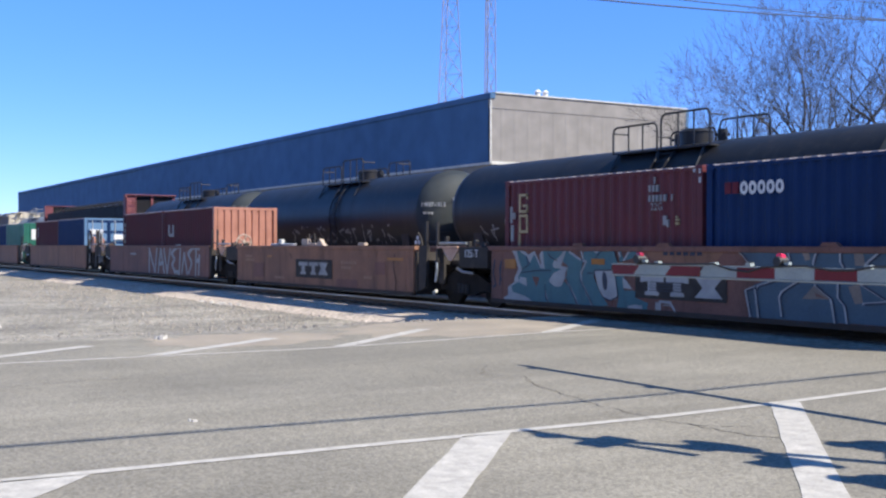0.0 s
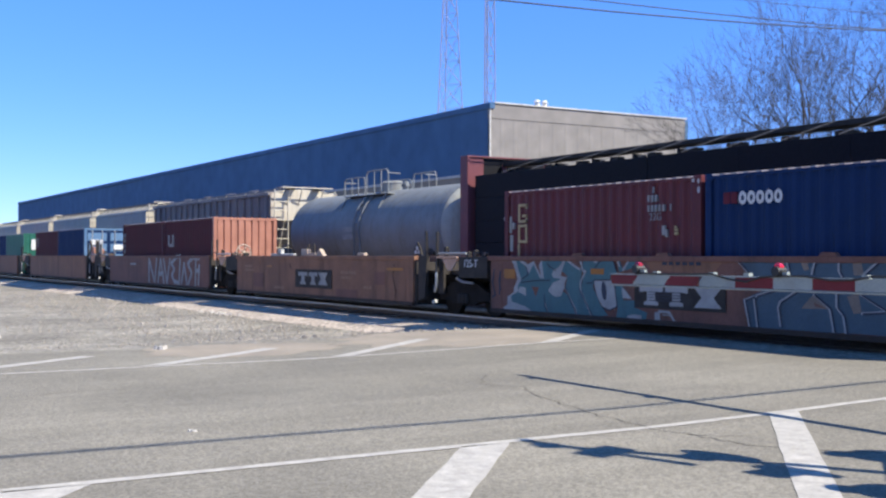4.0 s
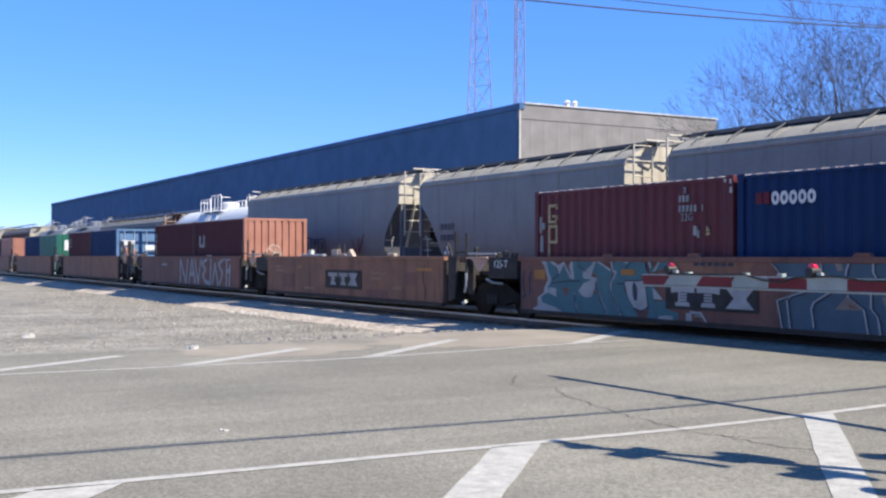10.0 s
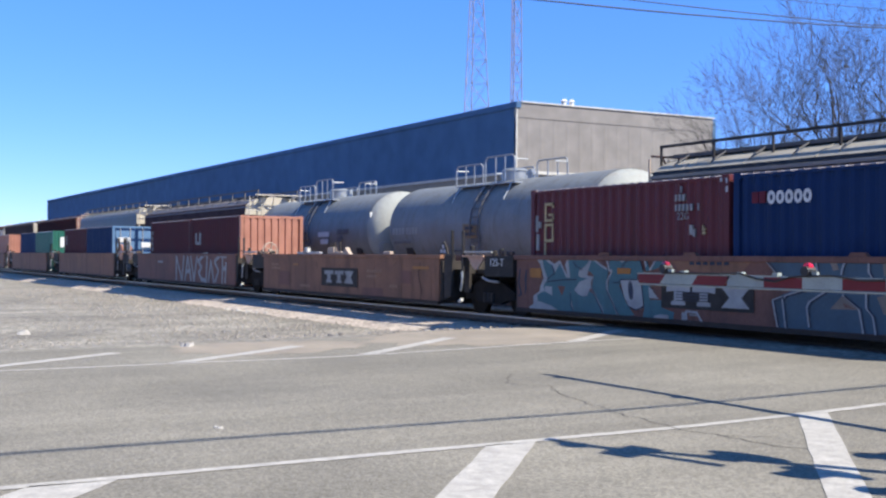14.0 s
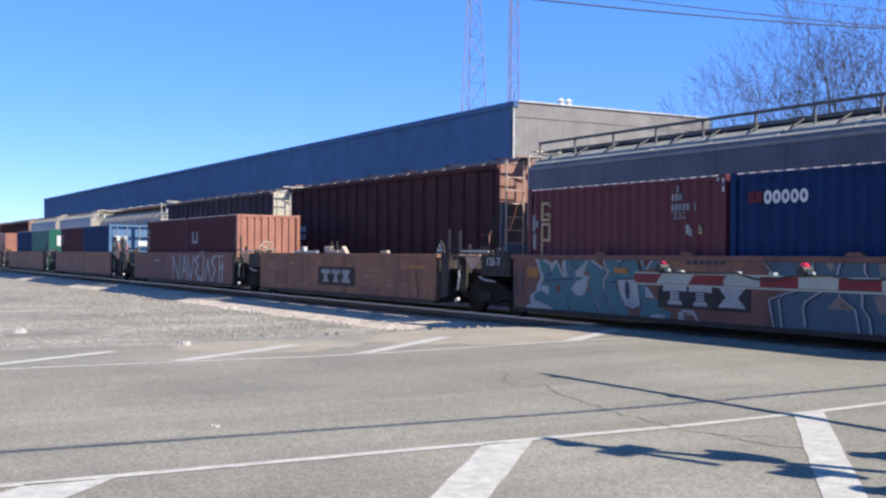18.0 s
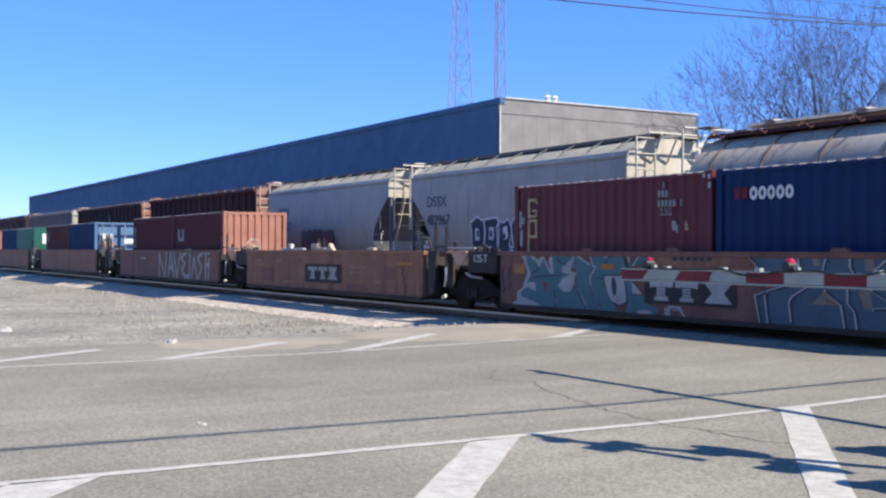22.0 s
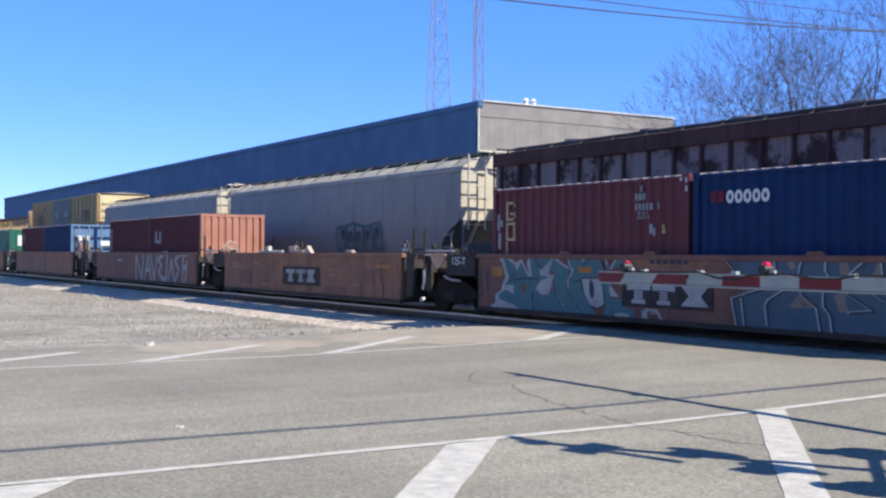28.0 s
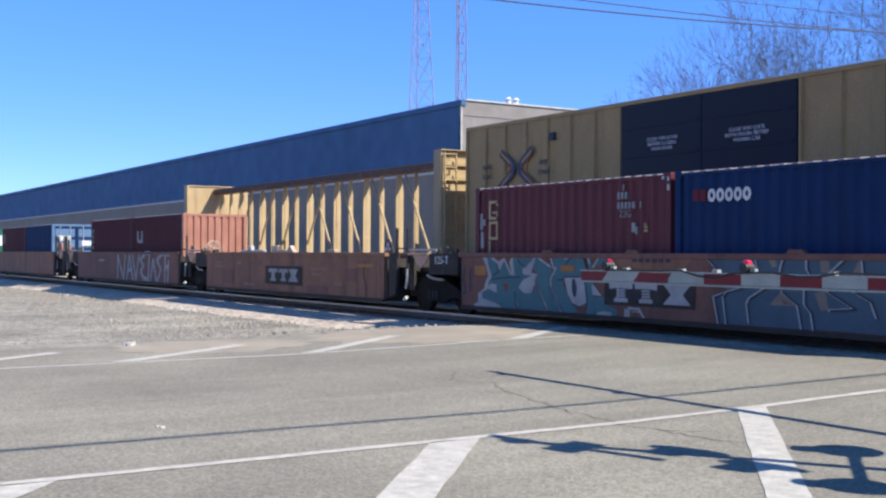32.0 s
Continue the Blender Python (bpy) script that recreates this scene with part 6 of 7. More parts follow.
spray("graffiti_form", [(-19.78, 1.45), (-19.4, 1.28), (-19.31, 1.12), (-19.13, 1.33), (-18.91, 1.05), (-18.51, 1.01), (-18.65, 0.87), (-18.76, 0.75), (-18.73, 0.48), (-18.63, 0.35), (-19.16, 0.35), (-19.43, 0.45), (-19.92, 0.53), (-19.95, 0.65), (-19.67, 0.76), (-19.71, 0.86), (-19.56, 1.0), (-19.68, 1.2)], M_TEAL, 0.004, TEAL)
spray("graffiti_form", [(-18.83, 1.39), (-18.45, 1.48), (-18.1, 1.45), (-18.18, 1.34), (-18.29, 1.27), (-18.44, 1.21), (-18.49, 1.11), (-18.43, 1.06), (-18.18, 1.04), (-18.45, 0.96), (-18.62, 0.8), (-18.5, 0.72), (-18.36, 0.68), (-18.18, 0.7), (-18.11, 0.8), (-17.88, 0.68), (-17.71, 0.36), (-18.62, 0.36), (-18.74, 0.63), (-18.76, 1.05)], M_TEAL, 0.005, TEAL)
spray("graffiti_form", [(-18.01, 1.45), (-17.7, 1.29), (-17.49, 1.22), (-17.55, 1.04), (-17.58, 0.86), (-17.43, 0.68), (-17.17, 0.33), (-17.64, 0.34), (-17.87, 0.63), (-18.03, 0.88), (-17.97, 1.1), (-18.15, 1.2)], M_TEAL, 0.006, TEAL)
spray("graffiti_form", [(-17.47, 1.47), (-17.23, 1.48), (-17.07, 1.4), (-16.89, 1.48), (-16.67, 1.48), (-16.55, 1.41), (-16.45, 1.19), (-16.64, 1.13), (-16.64, 1.04), (-17.11, 1.01), (-17.17, 0.92), (-16.94, 0.59), (-16.71, 0.38), (-17.15, 0.34), (-17.45, 0.71), (-17.55, 0.86), (-17.41, 1.22), (-17.49, 1.26)], M_TEAL, 0.007, TEAL)
spray("graffiti_form", [(-16.46, 1.47), (-16.28, 1.48), (-16.35, 1.37), (-16.27, 1.24), (-16.07, 1.47), (-15.92, 1.48), (-15.88, 1.31), (-16.39, 1.2)], M_TEAL, 0.004, TEAL)
spray("graffiti_form", [(-16.5, 0.96), (-16.27, 0.98), (-16.27, 0.68), (-15.96, 0.69), (-15.95, 0.56), (-15.6, 0.48), (-15.64, 0.33), (-16.48, 0.32), (-16.43, 0.54)], M_TEAL, 0.003, TEAL)
for chip in ([(-19.64, 0.85), (-19.4, 0.84), (-19.38, 0.66), (-19.67, 0.74)], [(-20.24, 0.39), (-19.77, 0.45), (-19.5, 0.43), (-19.16, 0.33), (-20.16, 0.3)], [(-18.44, 1.17), (-18.22, 1.31), (-18.14, 1.36), (-18.2, 1.18), (-18.35, 1.06), (-18.44, 1.09)],
             [(-18.07, 1.06), (-18.05, 0.88), (-18.22, 0.69), (-18.36, 0.7), (-18.47, 0.79), (-18.34, 0.93)], [(-16.31, 0.93), (-16.2, 0.87), (-16.02, 0.71), (-16.28, 0.72)], [(-16.15, 0.4), (-15.91, 0.44), (-15.83, 0.34), (-16.17, 0.33)]):
    spray("graffiti_patch", chip, M_SPRAYW, 0.0085, "white spray-paint patch")
spray("bare_patch", [(-19.19, 0.87), (-18.93, 0.86), (-19.04, 0.66)], M_WELLRED, 0.0085, "bare rust-red patch")
spray("graffiti_oval", [(-17.13, 1.02), (-16.94, 1.05), (-16.57, 1.04), (-16.5, 0.89), (-16.44, 0.61), (-16.5, 0.51), (-16.66, 0.48), (-16.87, 0.54), (-17.03, 0.73)], M_SPRAYW, 0.010, "white spray-painted loop")
spray("graffiti_oval", [(-16.82 + 0.075 * math.cos(math.tau * k / 14) - 0.02 * math.sin(math.tau * k / 14), 0.84 + 0.18 * math.sin(math.tau * k / 14)) for k in range(14)], M_SPRAYD, 0.0115, "dark centre of the loop")
EDGES = [[(-18.07, 1.48), (-18.01, 1.43), (-17.73, 1.3), (-17.57, 1.24)], [(-18.05, 0.88), (-17.88, 0.66), (-17.73, 0.48), (-17.66, 0.35)], [(-17.49, 1.22), (-17.39, 1.2), (-17.55, 0.99), (-17.54, 0.81), (-17.17, 0.33)],
         [(-17.57, 1.46), (-17.49, 1.25)], [(-17.22, 1.45), (-17.08, 1.39), (-16.94, 1.47)], [(-16.45, 1.48), (-16.38, 1.31)], [(-16.27, 1.24), (-16.07, 1.46)], [(-15.28, 0.52), (-15.01, 0.51), (-14.87, 0.34), (-15.27, 0.32), (-15.28, 0.52)]]
layer("a", "graffiti_edge", EDGES, 0.045, M_SPRAYW, 0.009, PALE)
FOLDS = [[(-17.09, 1.19), (-17.08, 1.29), (-16.95, 1.39), (-16.72, 1.46), (-16.55, 1.41), (-16.47, 1.24)], [(-17.35, 0.98), (-17.18, 0.98), (-17.11, 1.04), (-16.65, 1.05)], [(-16.5, 0.92), (-16.43, 0.56), (-16.65, 0.48), (-16.87, 0.53)], [(-18.35, 1.21), (-18.57, 1.29), (-18.65, 1.36)], [(-19.57, 0.94), (-19.09, 0.99), (-18.54, 1.01)],
         [(-19.4, 1.28), (-19.31, 1.12), (-19.56, 1.0)], [(-18.74, 0.72), (-18.72, 0.48), (-18.63, 0.37)], [(-18.03, 0.88), (-17.87, 0.63), (-17.64, 0.34)], [(-17.58, 0.86), (-17.43, 0.66), (-17.17, 0.36)]]
layer("a", "graffiti_fold", FOLDS, 0.026, M_SPRAYD, 0.012, "dark spray-paint line")
# the second piece: a blue field with tan wedges, pale lines and dark shadows
spray("graffiti_field", [(-13.48, 1.48), (-11.48, 1.485), (-7.3, 1.485), (-7.3, 0.36), (-11.09, 0.37), (-13.13, 0.34), (-13.27, 0.77), (-13.06, 0.88), (-12.75, 0.98), (-13.11, 1.18)], M_SPRAYB, 0.001, "blue sprayed field")
spray("tan_panel", [(-15.7, 1.47), (-13.65, 1.48), (-13.96, 1.19), (-14.36, 1.2), (-15.53, 1.25)], M_WELL, 0.001, "orange-brown trapezoid panel")
SWEEP = [[(-13.48, 1.48), (-13.29, 1.35), (-13.12, 1.18)], [(-12.37, 1.48), (-12.33, 1.33), (-12.32, 1.2)], [(-11.77, 1.48), (-11.85, 1.3), (-11.86, 1.23)], [(-11.36, 1.48), (-11.36, 1.28), (-11.3, 1.2)], [(-10.59, 1.48), (-10.91, 1.24)], [(-10.4, 1.47), (-10.36, 1.19)],
         [(-13.13, 0.36), (-13.24, 0.79), (-13.04, 0.85), (-12.96, 0.36)], [(-12.54, 0.98), (-12.97, 0.87), (-13.02, 0.81)], [(-12.14, 0.97), (-12.48, 0.79), (-12.53, 0.7), (-12.48, 0.41)], [(-11.83, 0.92), (-11.53, 0.73), (-11.45, 0.37)],
         [(-11.4, 0.97), (-11.4, 0.75), (-11.28, 0.63), (-11.23, 0.37)], [(-10.98, 0.95), (-10.5, 0.71), (-10.95, 0.67)], [(-10.52, 0.96), (-10.24, 0.83), (-10.14, 0.6)], [(-9.9, 1.46), (-9.7, 0.9), (-9.8, 0.4)], [(-9.4, 0.4), (-9.2, 1.1), (-8.7, 1.42)], [(-8.6, 0.4), (-8.3, 0.9), (-7.8, 0.5)]]
layer("a", "graffiti_line", SWEEP, 0.036, M_SPRAYW, 0.006, "pale spray-paint line")
layer("a", "graffiti_shadow", [[(a + 0.038, b - 0.01) for a, b in s] for s in SWEEP], 0.03, M_SPRAYD, 0.0105, "dark spray-paint line")
for wedge in ([(-12.76, 1.48), (-12.5, 1.48), (-12.4, 1.37), (-12.5, 1.36)], [(-12.12, 1.48), (-11.97, 1.48), (-11.91, 1.3), (-12.01, 1.28)], [(-11.12, 1.48), (-10.97, 1.48), (-10.91, 1.22), (-11.09, 1.22)], [(-10.55, 1.18), (-10.43, 1.41), (-10.37, 1.2)], [(-12.07, 0.7), (-11.83, 0.92), (-11.53, 0.71)], [(-11.21, 0.91), (-11.01, 0.96), (-10.95, 0.68), (-11.09, 0.66)]):
    spray("graffiti_wedge", wedge, M_SPRAYT, 0.004, "faded tan spray-paint wedge")
spray("graffiti_hole", [(-11.83, 0.8), (-11.59, 0.72), (-11.79, 0.74)], M_WELLRED, 0.0055, "bare rust-red wedge")
blocks("a", "stencil_bar", [(-16.0, -15.75, 0.36, 0.43), (-15.4, -15.3, 0.34, 0.5), (-15.22, -14.85, 0.33, 0.36), (-15.2, -14.95, 0.45, 0.47)], M_GREYL, 0.006, "faded pale stencil")
blocks("a", "faded_bar", [(-15.2 + 0.17 * k, -15.08 + 0.17 * k, 1.34, 1.41) for k in range(6)], M_SPRAYD, 0.008, "faded stencil bars")
scrawl(WELLS["a"], -6.8, FACE - 0.002, 0.5, 0.5, 0.6, M_SPRAYD, 4, 2, 0.05)
# tall white scrawl on the third well
TALL = [[(-46.69, 0.42), (-46.71, 1.39), (-45.88, 0.4), (-45.62, 1.37)], [(-45.44, 0.41), (-45.1, 1.39), (-44.62, 0.42)], [(-45.37, 0.75), (-44.73, 0.8)], [(-44.69, 1.37), (-44.22, 0.4), (-43.84, 1.39)], [(-43.12, 1.4), (-43.69, 1.19), (-43.25, 0.97), (-43.61, 0.74), (-43.19, 0.44)], [(-43.12, 1.45), (-42.55, 1.47), (-42.67, 0.43), (-43.1, 0.49)],
        [(-42.37, 0.44), (-42.08, 1.2), (-41.71, 0.42)], [(-41.15, 1.38), (-41.63, 1.2), (-41.18, 0.85), (-41.53, 0.45)], [(-41.08, 1.43), (-40.3, 1.41)], [(-40.69, 1.4), (-40.73, 0.38)], [(-40.3, 1.14), (-40.39, 0.45)], [(-40.61, 0.93), (-40.29, 0.97)]]
layer("c", "graffiti_stroke", TALL, 0.16, M_GREYL, 0.002, "tall pale spray-painted strokes")
# guides and brackets on the edge of the empty well, painted pale to look sunlit
ob = WELLS["b"]
o = ob.matrix_basis.translation
for name, a, b, hgt, mt in (("guide_bar", -33.6, -31.8, 0.07, M_TRIM), ("latch_box", -31.2, -30.75, 0.2, M_TAN), ("latch_bar", -30.75, -30.2, 0.08, M_TAN), ("guide_wedge", -27.45, -27.05, 0.08, M_TAN), ("guide_stub", -33.0, -32.75, 0.2, M_TRIM)):
    part(name, Geo().box(a - o.x, b - o.x, -1.36, -1.24, WELL_TOP, WELL_TOP + hgt), mt, ob, "container guide painted pale as sunlit", bevel=0.02)
part("guide_wedge", Geo().prism([(-30.2 - o.x, WELL_TOP), (-29.65 - o.x, WELL_TOP), (-29.9 - o.x, WELL_TOP + 0.2)], "y", -1.36, -1.24), M_TAN, ob, "container guide painted pale as sunlit")
for a in (-31.0, -30.6):
    part("pin", Geo().tube((a - o.x, -1.2, WELL_TOP), (a - o.x, -1.2, WELL_TOP + 0.35), 0.03, 6), M_GRIME, ob)
hub = Vector((-36.9 - o.x, -1.0, WELL_TOP + 0.12))
rim = [hub + Vector((0, 0.26 * math.cos(math.tau * k / 20), 0.26 * math.sin(math.tau * k / 20))) for k in range(21)]
wheel = part("brake_wheel", Geo().path(rim, 0.024, 6), M_TAN, ob, "tan brake wheel rim")
for k in range(5):
    part("spoke", Geo().tube(hub, rim[4 * k], 0.02, 5), M_TAN, wheel)
part("hub", Geo().tube(hub - Vector((0.05, 0, 0)), hub + Vector((0.05, 0, 0)), 0.06, 10), M_TAN, wheel)
part("brake_stand", Geo().box(-37.0 - o.x, -36.8 - o.x, -1.0, -0.85, WELL_LOW + 0.1, WELL_TOP + 0.1), M_GRIME, ob)
oa = WELLS["a"].matrix_basis.translation
for a in (-17.65, -15.2, -11.55):
    part("container_guide", Geo().prism([(a - 0.18 - oa.x, WELL_TOP), (a + 0.18 - oa.x, WELL_TOP), (a + 0.12 - oa.x, WELL_TOP + 0.06), (a - 0.12 - oa.x, WELL_TOP + 0.06)], "y", -1.45, -1.36), M_WELLRED, WELLS["a"])


# marks on the containers; world x and z turned into each box's own space
def on_box(key, name, rects, material, label="", depth=0.006):
    o = BOX[key].matrix_basis.translation
    shapes = [[r] for r in rects] if name != "letter_outline" else [rects]
    for piece in shapes:
        g = Geo()
        for a, b, c, d in piece:
            g.box(a - o.x, b - o.x, -1.219 - depth, -1.219 + 0.03, c - o.z, d - o.z)
        part(name, g, material, BOX[key], label)


def outline(a, b, c, d, t=0.055):
    return [(a, b, d - t, d), (a, b, c, c + t), (a, a + t, c + t, d - t), (b - t, b, c + t, d - t)]


on_box("red", "letter_outline", [r for i, r in enumerate(outline(-19.99, -19.66, 2.21, 2.61)) if i != 3] + [(-19.715, -19.66, 2.215, 2.36), (-19.715, -19.66, 2.5, 2.6), (-19.85, -19.66, 2.33, 2.38)], M_YELLOWL, "yellow outlined letter")
on_box("red", "letter_outline", outline(-19.99, -19.67, 1.78, 2.17), M_YELLOWL, "yellow outlined letter")
on_box("red", "stripe", [(-20.0, -19.94, 1.45, 1.76)], M_YELLOWL, "yellow stripe")
on_box("red", "paper_patch", [(-20.32, -20.24, 2.0, 2.35), (-20.26, -20.14, 2.08, 2.22), (-20.3, -20.2, 1.6, 1.95)], M_GREYL, "torn pale sticker")
on_box("red", "serial_bar", [(-15.84 + 0.1 * k, -15.785 + 0.1 * k, 2.49, 2.61) for k in range(3)] + [(-15.84 + 0.1 * k, -15.785 + 0.1 * k, 2.31, 2.43) for k in range(5)] + [(-15.24, -15.21, 2.31, 2.43)], M_GREYL, "pale serial bars")
oc = BOX["red"].matrix_basis.translation
words("22G", 0.19, M_GREYL, BOX["red"], on_side(-15.62 - oc.x, -1.226, 2.21 - oc.z), label="pale stencilled size code")
on_box("red", "notice", [(-15.45, -15.37, 1.88, 2.05), (-15.36, -15.31, 1.84, 1.98)], M_GREYL, "pale notice")
on_box("red", "notice", [(-15.12, -15.05, 1.88, 1.93), (-15.12, -15.05, 1.95, 1.99), (-15.12, -15.09, 2.0, 2.04)], M_YELLOWL, "yellow notice")
on_box("red", "lock_keeper", [(-14.54, -14.49, 2.60, 2.70), (-14.54, -14.5, 2.76, 2.84), (-14.68, -14.62, 2.79, 2.85)], M_LOCK, "pale worn lock keeper")
on_box("red", "corner_mark", [(-15.7, -15.68, 2.64, 2.76)], M_GREYL)
on_box("blue", "name_block", [(-13.92, -13.78, 2.38, 2.57), (-13.75, -13.62, 2.38, 2.57)], M_REDN, "dark red plain block")
for i in range(5):
    a = -13.57 + i * 0.192
    o = BOX["blue"].matrix_basis.translation
    cx, cz = a + 0.085 - o.x, 2.465 - o.z
    rings = [[(cx + rx * math.cos(math.tau * k / 18), -1.226, cz + rz * math.sin(math.tau * k / 18)) for k in range(18)] for rx, rz in ((0.032, 0.052), (0.088, 0.112))]
    part("name_block", Geo().loft(rings, cap=False), M_WHITE, BOX["blue"], "white plain ring shape", flip=False)
on_box("rust", "letter_mark", [(-44.75, -44.6, 1.9, 2.32), (-44.25, -44.1, 1.85, 2.32), (-44.65, -44.2, 1.85, 1.97)], M_GREYL, "pale block letter")
on_box("rust2", "serial_bar", [(-51.3, -51.2, 1.6 + 0.24 * k, 1.78 + 0.24 * k) for k in range(4)], M_GREYL, "pale serial bars")
on_box("mar", "serial_bar", [(-70.6, -70.4, 2.0 + 0.2 * k, 2.12 + 0.2 * k) for k in range(3)], M_GREYL, "pale serial bars")
part("placard", Geo().box(3.05, 3.075, -0.75, 0.35, 1.55, 2.2), M_WHITE, BOX["green"], "white placard on the end")
# plate added to suggest a sunlit patch on the green end
part("raised_panel", Geo().box(3.05, 3.072, -0.8, 0.6, 0.8, 1.2), M_CGREEN, BOX["green"])
part("door_sign", Geo().box(3.075, 3.09, 0.25, 0.95, 1.5, 1.75), M_WHITE, BOX["sky"], "white door sign")
part("door_sign", Geo().box(3.075, 3.09, -0.95, -0.3, 1.75, 2.0), M_WHITE, BOX["sky"], "white door sign")

# ---------------------------------------------------------------- lettering on the passing cars
def head_x(h, y, z, r=1.5, zc=2.5):
    """Where a tank's domed +x head lies at y and z."""
    q = min(1.0, math.hypot(y, z - zc) / r)
    steps = ((0.0, 0.02), (0.05, 0.35), (0.18, 0.66), (0.36, 0.86), (0.6, 0.975), (0.85, 1.0))
    for (d0, q0), (d1, q1) in zip(steps, steps[1:]):
        if q <= q1:
            return h - d0 - (d1 - d0) * max(0.0, q - q0) / (q1 - q0)
    return h - 0.85


def head_bars(car, h, y, z, widths, size, material):
    """Unreadable stencilling on a tank's domed head, a small plate for each bar."""
    for wd in widths:
        for part_y in (y + wd * 0.25, y + wd * 0.75):
            x = head_x(h, part_y, z)
            part("lettering_bar", Geo().box(x - 0.05, x + 0.03, part_y - wd * 0.25, part_y + wd * 0.25, z - size / 2, z + size / 2), material, car)
        y += wd + size * 0.35


for k, letter in enumerate("INEDIBLE"):
    y = -1.42 + 0.088 * k
    words(letter, 0.2, M_WHITE, b_car, pose(head_x(8.675, y, 2.78) + 0.03, y, 2.78, 90, 0, 50), label="white stencilled letter", stretch=0.8)
head_bars(b_car, 8.675, -1.4, 2.5, [0.07, 0.05, 0.07], 0.07, M_GREYL)
head_bars(b_car, 8.675, -0.5, 2.95, [0.12], 0.13, M_WHITE)
head_bars(c_car, 8.0, -1.43, 2.72, [0.1, 0.1, 0.1, 0.12], 0.12, M_GREYL)
head_bars(c_car, 8.0, -1.38, 2.54, [0.1, 0.16], 0.1, M_GREYL)
for k in range(3):
    head_bars(c_car, 8.0, -0.66, 2.8 - 0.16 * k, [0.2 - 0.03 * k], 0.1, M_GREYL)
for k, letter in enumerate("EAKT"):
    words(letter, 0.36, M_GREYL, c_car, pose(head_x(8.0, -1.22 + 0.27 * k, 3.15) + 0.04, -1.22 + 0.27 * k, 3.15, 90, 0, 60), label="grey sprayed letter", stretch=0.8)


def on_shell(u, v):
    return (u, -math.sqrt(max(0.01, 1.515 ** 2 - (v - 2.5) ** 2)), v)


for car, s0, k in ((b_car, -3.0, 3), (b_car, 1.7, 6), (a_car, -6.5, 9)):
    scrawl(car, s0, 0, 1.5, 4.4, 0.75, M_GREYL, k, 8, 0.05, lay=on_shell)
bars(c_car, [[0.5]], M_PLAC, -2.8, -1.512, 2.1, 0.32)
for x in (-6.0, -3.6, 0.2, 3.5):
    bars(c_car, [[0.06]], M_SPRAYW, x, -1.512, 2.15, 0.45)
bars(e_car, [[0.9], [0.9]], M_GREYL, -1.2, -1.512, 2.3, 0.18)
bars(f_car, [[0.3, 0.2, 0.3], [0.25, 0.25, 0.25]], M_DARKL, -6.6, -1.63, 2.1, 0.25)
for i, (car, x) in enumerate(CARS[6:11]):
    bars(car, [[0.18, 0.18, 0.18, 0.16], [0.16, 0.16, 0.16, 0.16, 0.16]], M_REDF if i == 0 else M_DARKL, -4.1, -1.595, 2.3, 0.2, 0.16)
    bars(car, [[0.4, 0.3], [0.3, 0.5, 0.2], [0.5]], M_DARKL, 2.8, -1.595, 1.9, 0.1, 0.06)
bars(l_car, [[0.26, 0.26, 0.26], [0.24, 0.24, 0.24, 0.24]], M_DARKL, -6.6, -1.595, 2.3, 0.26, 0.14)
throwup(l_car, -3.0, -1.585, 1.5, 4.4, 0.7, None, M_BLUEL, 31, 6, ring=0.84)
scrawl(l_car, 4.0, -1.58, 1.5, 1.2, 0.8, M_REDL, 32, 2, 0.09)
bars(m_car, [[0.6], [0.7]], M_DARKL, -1.6, -1.51, 1.6, 0.12)
bars(n_car, [[0.25, 0.25, 0.25], [0.3, 0.3]], M_GREYL, 3.0, -1.595, 2.5, 0.22)
for car in (o_car, p_car):
    tint = M_SPRAYW if car is o_car else M_GREYL
    bars(car, [[0.16, 0.16, 0.16, 0.16]], tint, -5.75, -1.512, 2.12, 0.24)
    bars(car, [[0.14, 0.14, 0.14, 0.14]], tint, -4.7, -1.512, 2.12, 0.24)
    bars(car, [[0.2, 0.4, 0.3, 0.3]], M_DARKL, -5.6, -1.512, 1.8, 0.08)
    placard = part("placard", Geo().box(-0.75, 0.1, -1.522, -1.512, 1.95, 2.4), M_PLAC, car, "faded amber placard with dark lettering")
    bars(placard, [[0.5], [0.16, 0.16, 0.16]], M_SPRAYD, -0.6, -1.526, 2.22, 0.1, 0.09)
    for k in range(4):
        part("lettering_bar", Geo().box(5.9 + 0.01 * k, 5.96 + 0.01 * k, -1.43 + 0.16 * k, -1.31 + 0.16 * k, 2.82, 3.0), M_WHITE, car)
bars(p_car, [[1.15]], M_WHITE, 1.2, -1.512, 2.12, 0.2)
bars(p_car, [[0.75]], M_WHITE, 1.45, -1.512, 1.82, 0.2)
bars(p_car, [[0.5, 0.5], [0.5]], M_DARKL, 3.1, -1.512, 2.2, 0.2)
bars(q_car, [[0.3, 0.3, 0.3, 0.3], [0.28, 0.28, 0.28, 0.28, 0.28]], M_DARKL, -7.6, -1.595, 2.75, 0.3, 0.25)
throwup(r_car, -1.3, -1.596, 1.45, 4.4, 1.0, M_SPRAYD, M_HDARK, 44, 7)
throwup(r_car, -1.2, -1.603, 1.95, 4.6, 0.95, M_SPRAYD, M_SPRAYB, 41, 8, ring=0.86)
bars(r_car, [[0.3, 0.3, 0.3], [0.28, 0.28, 0.28, 0.28, 0.28]], M_DARKL, -6.8, -1.595, 2.65, 0.3, 0.2)
scrawl(q_car, 2.0, -1.6, 1.6, 4.0, 0.8, M_SPRAYD, 42, 6, 0.08)
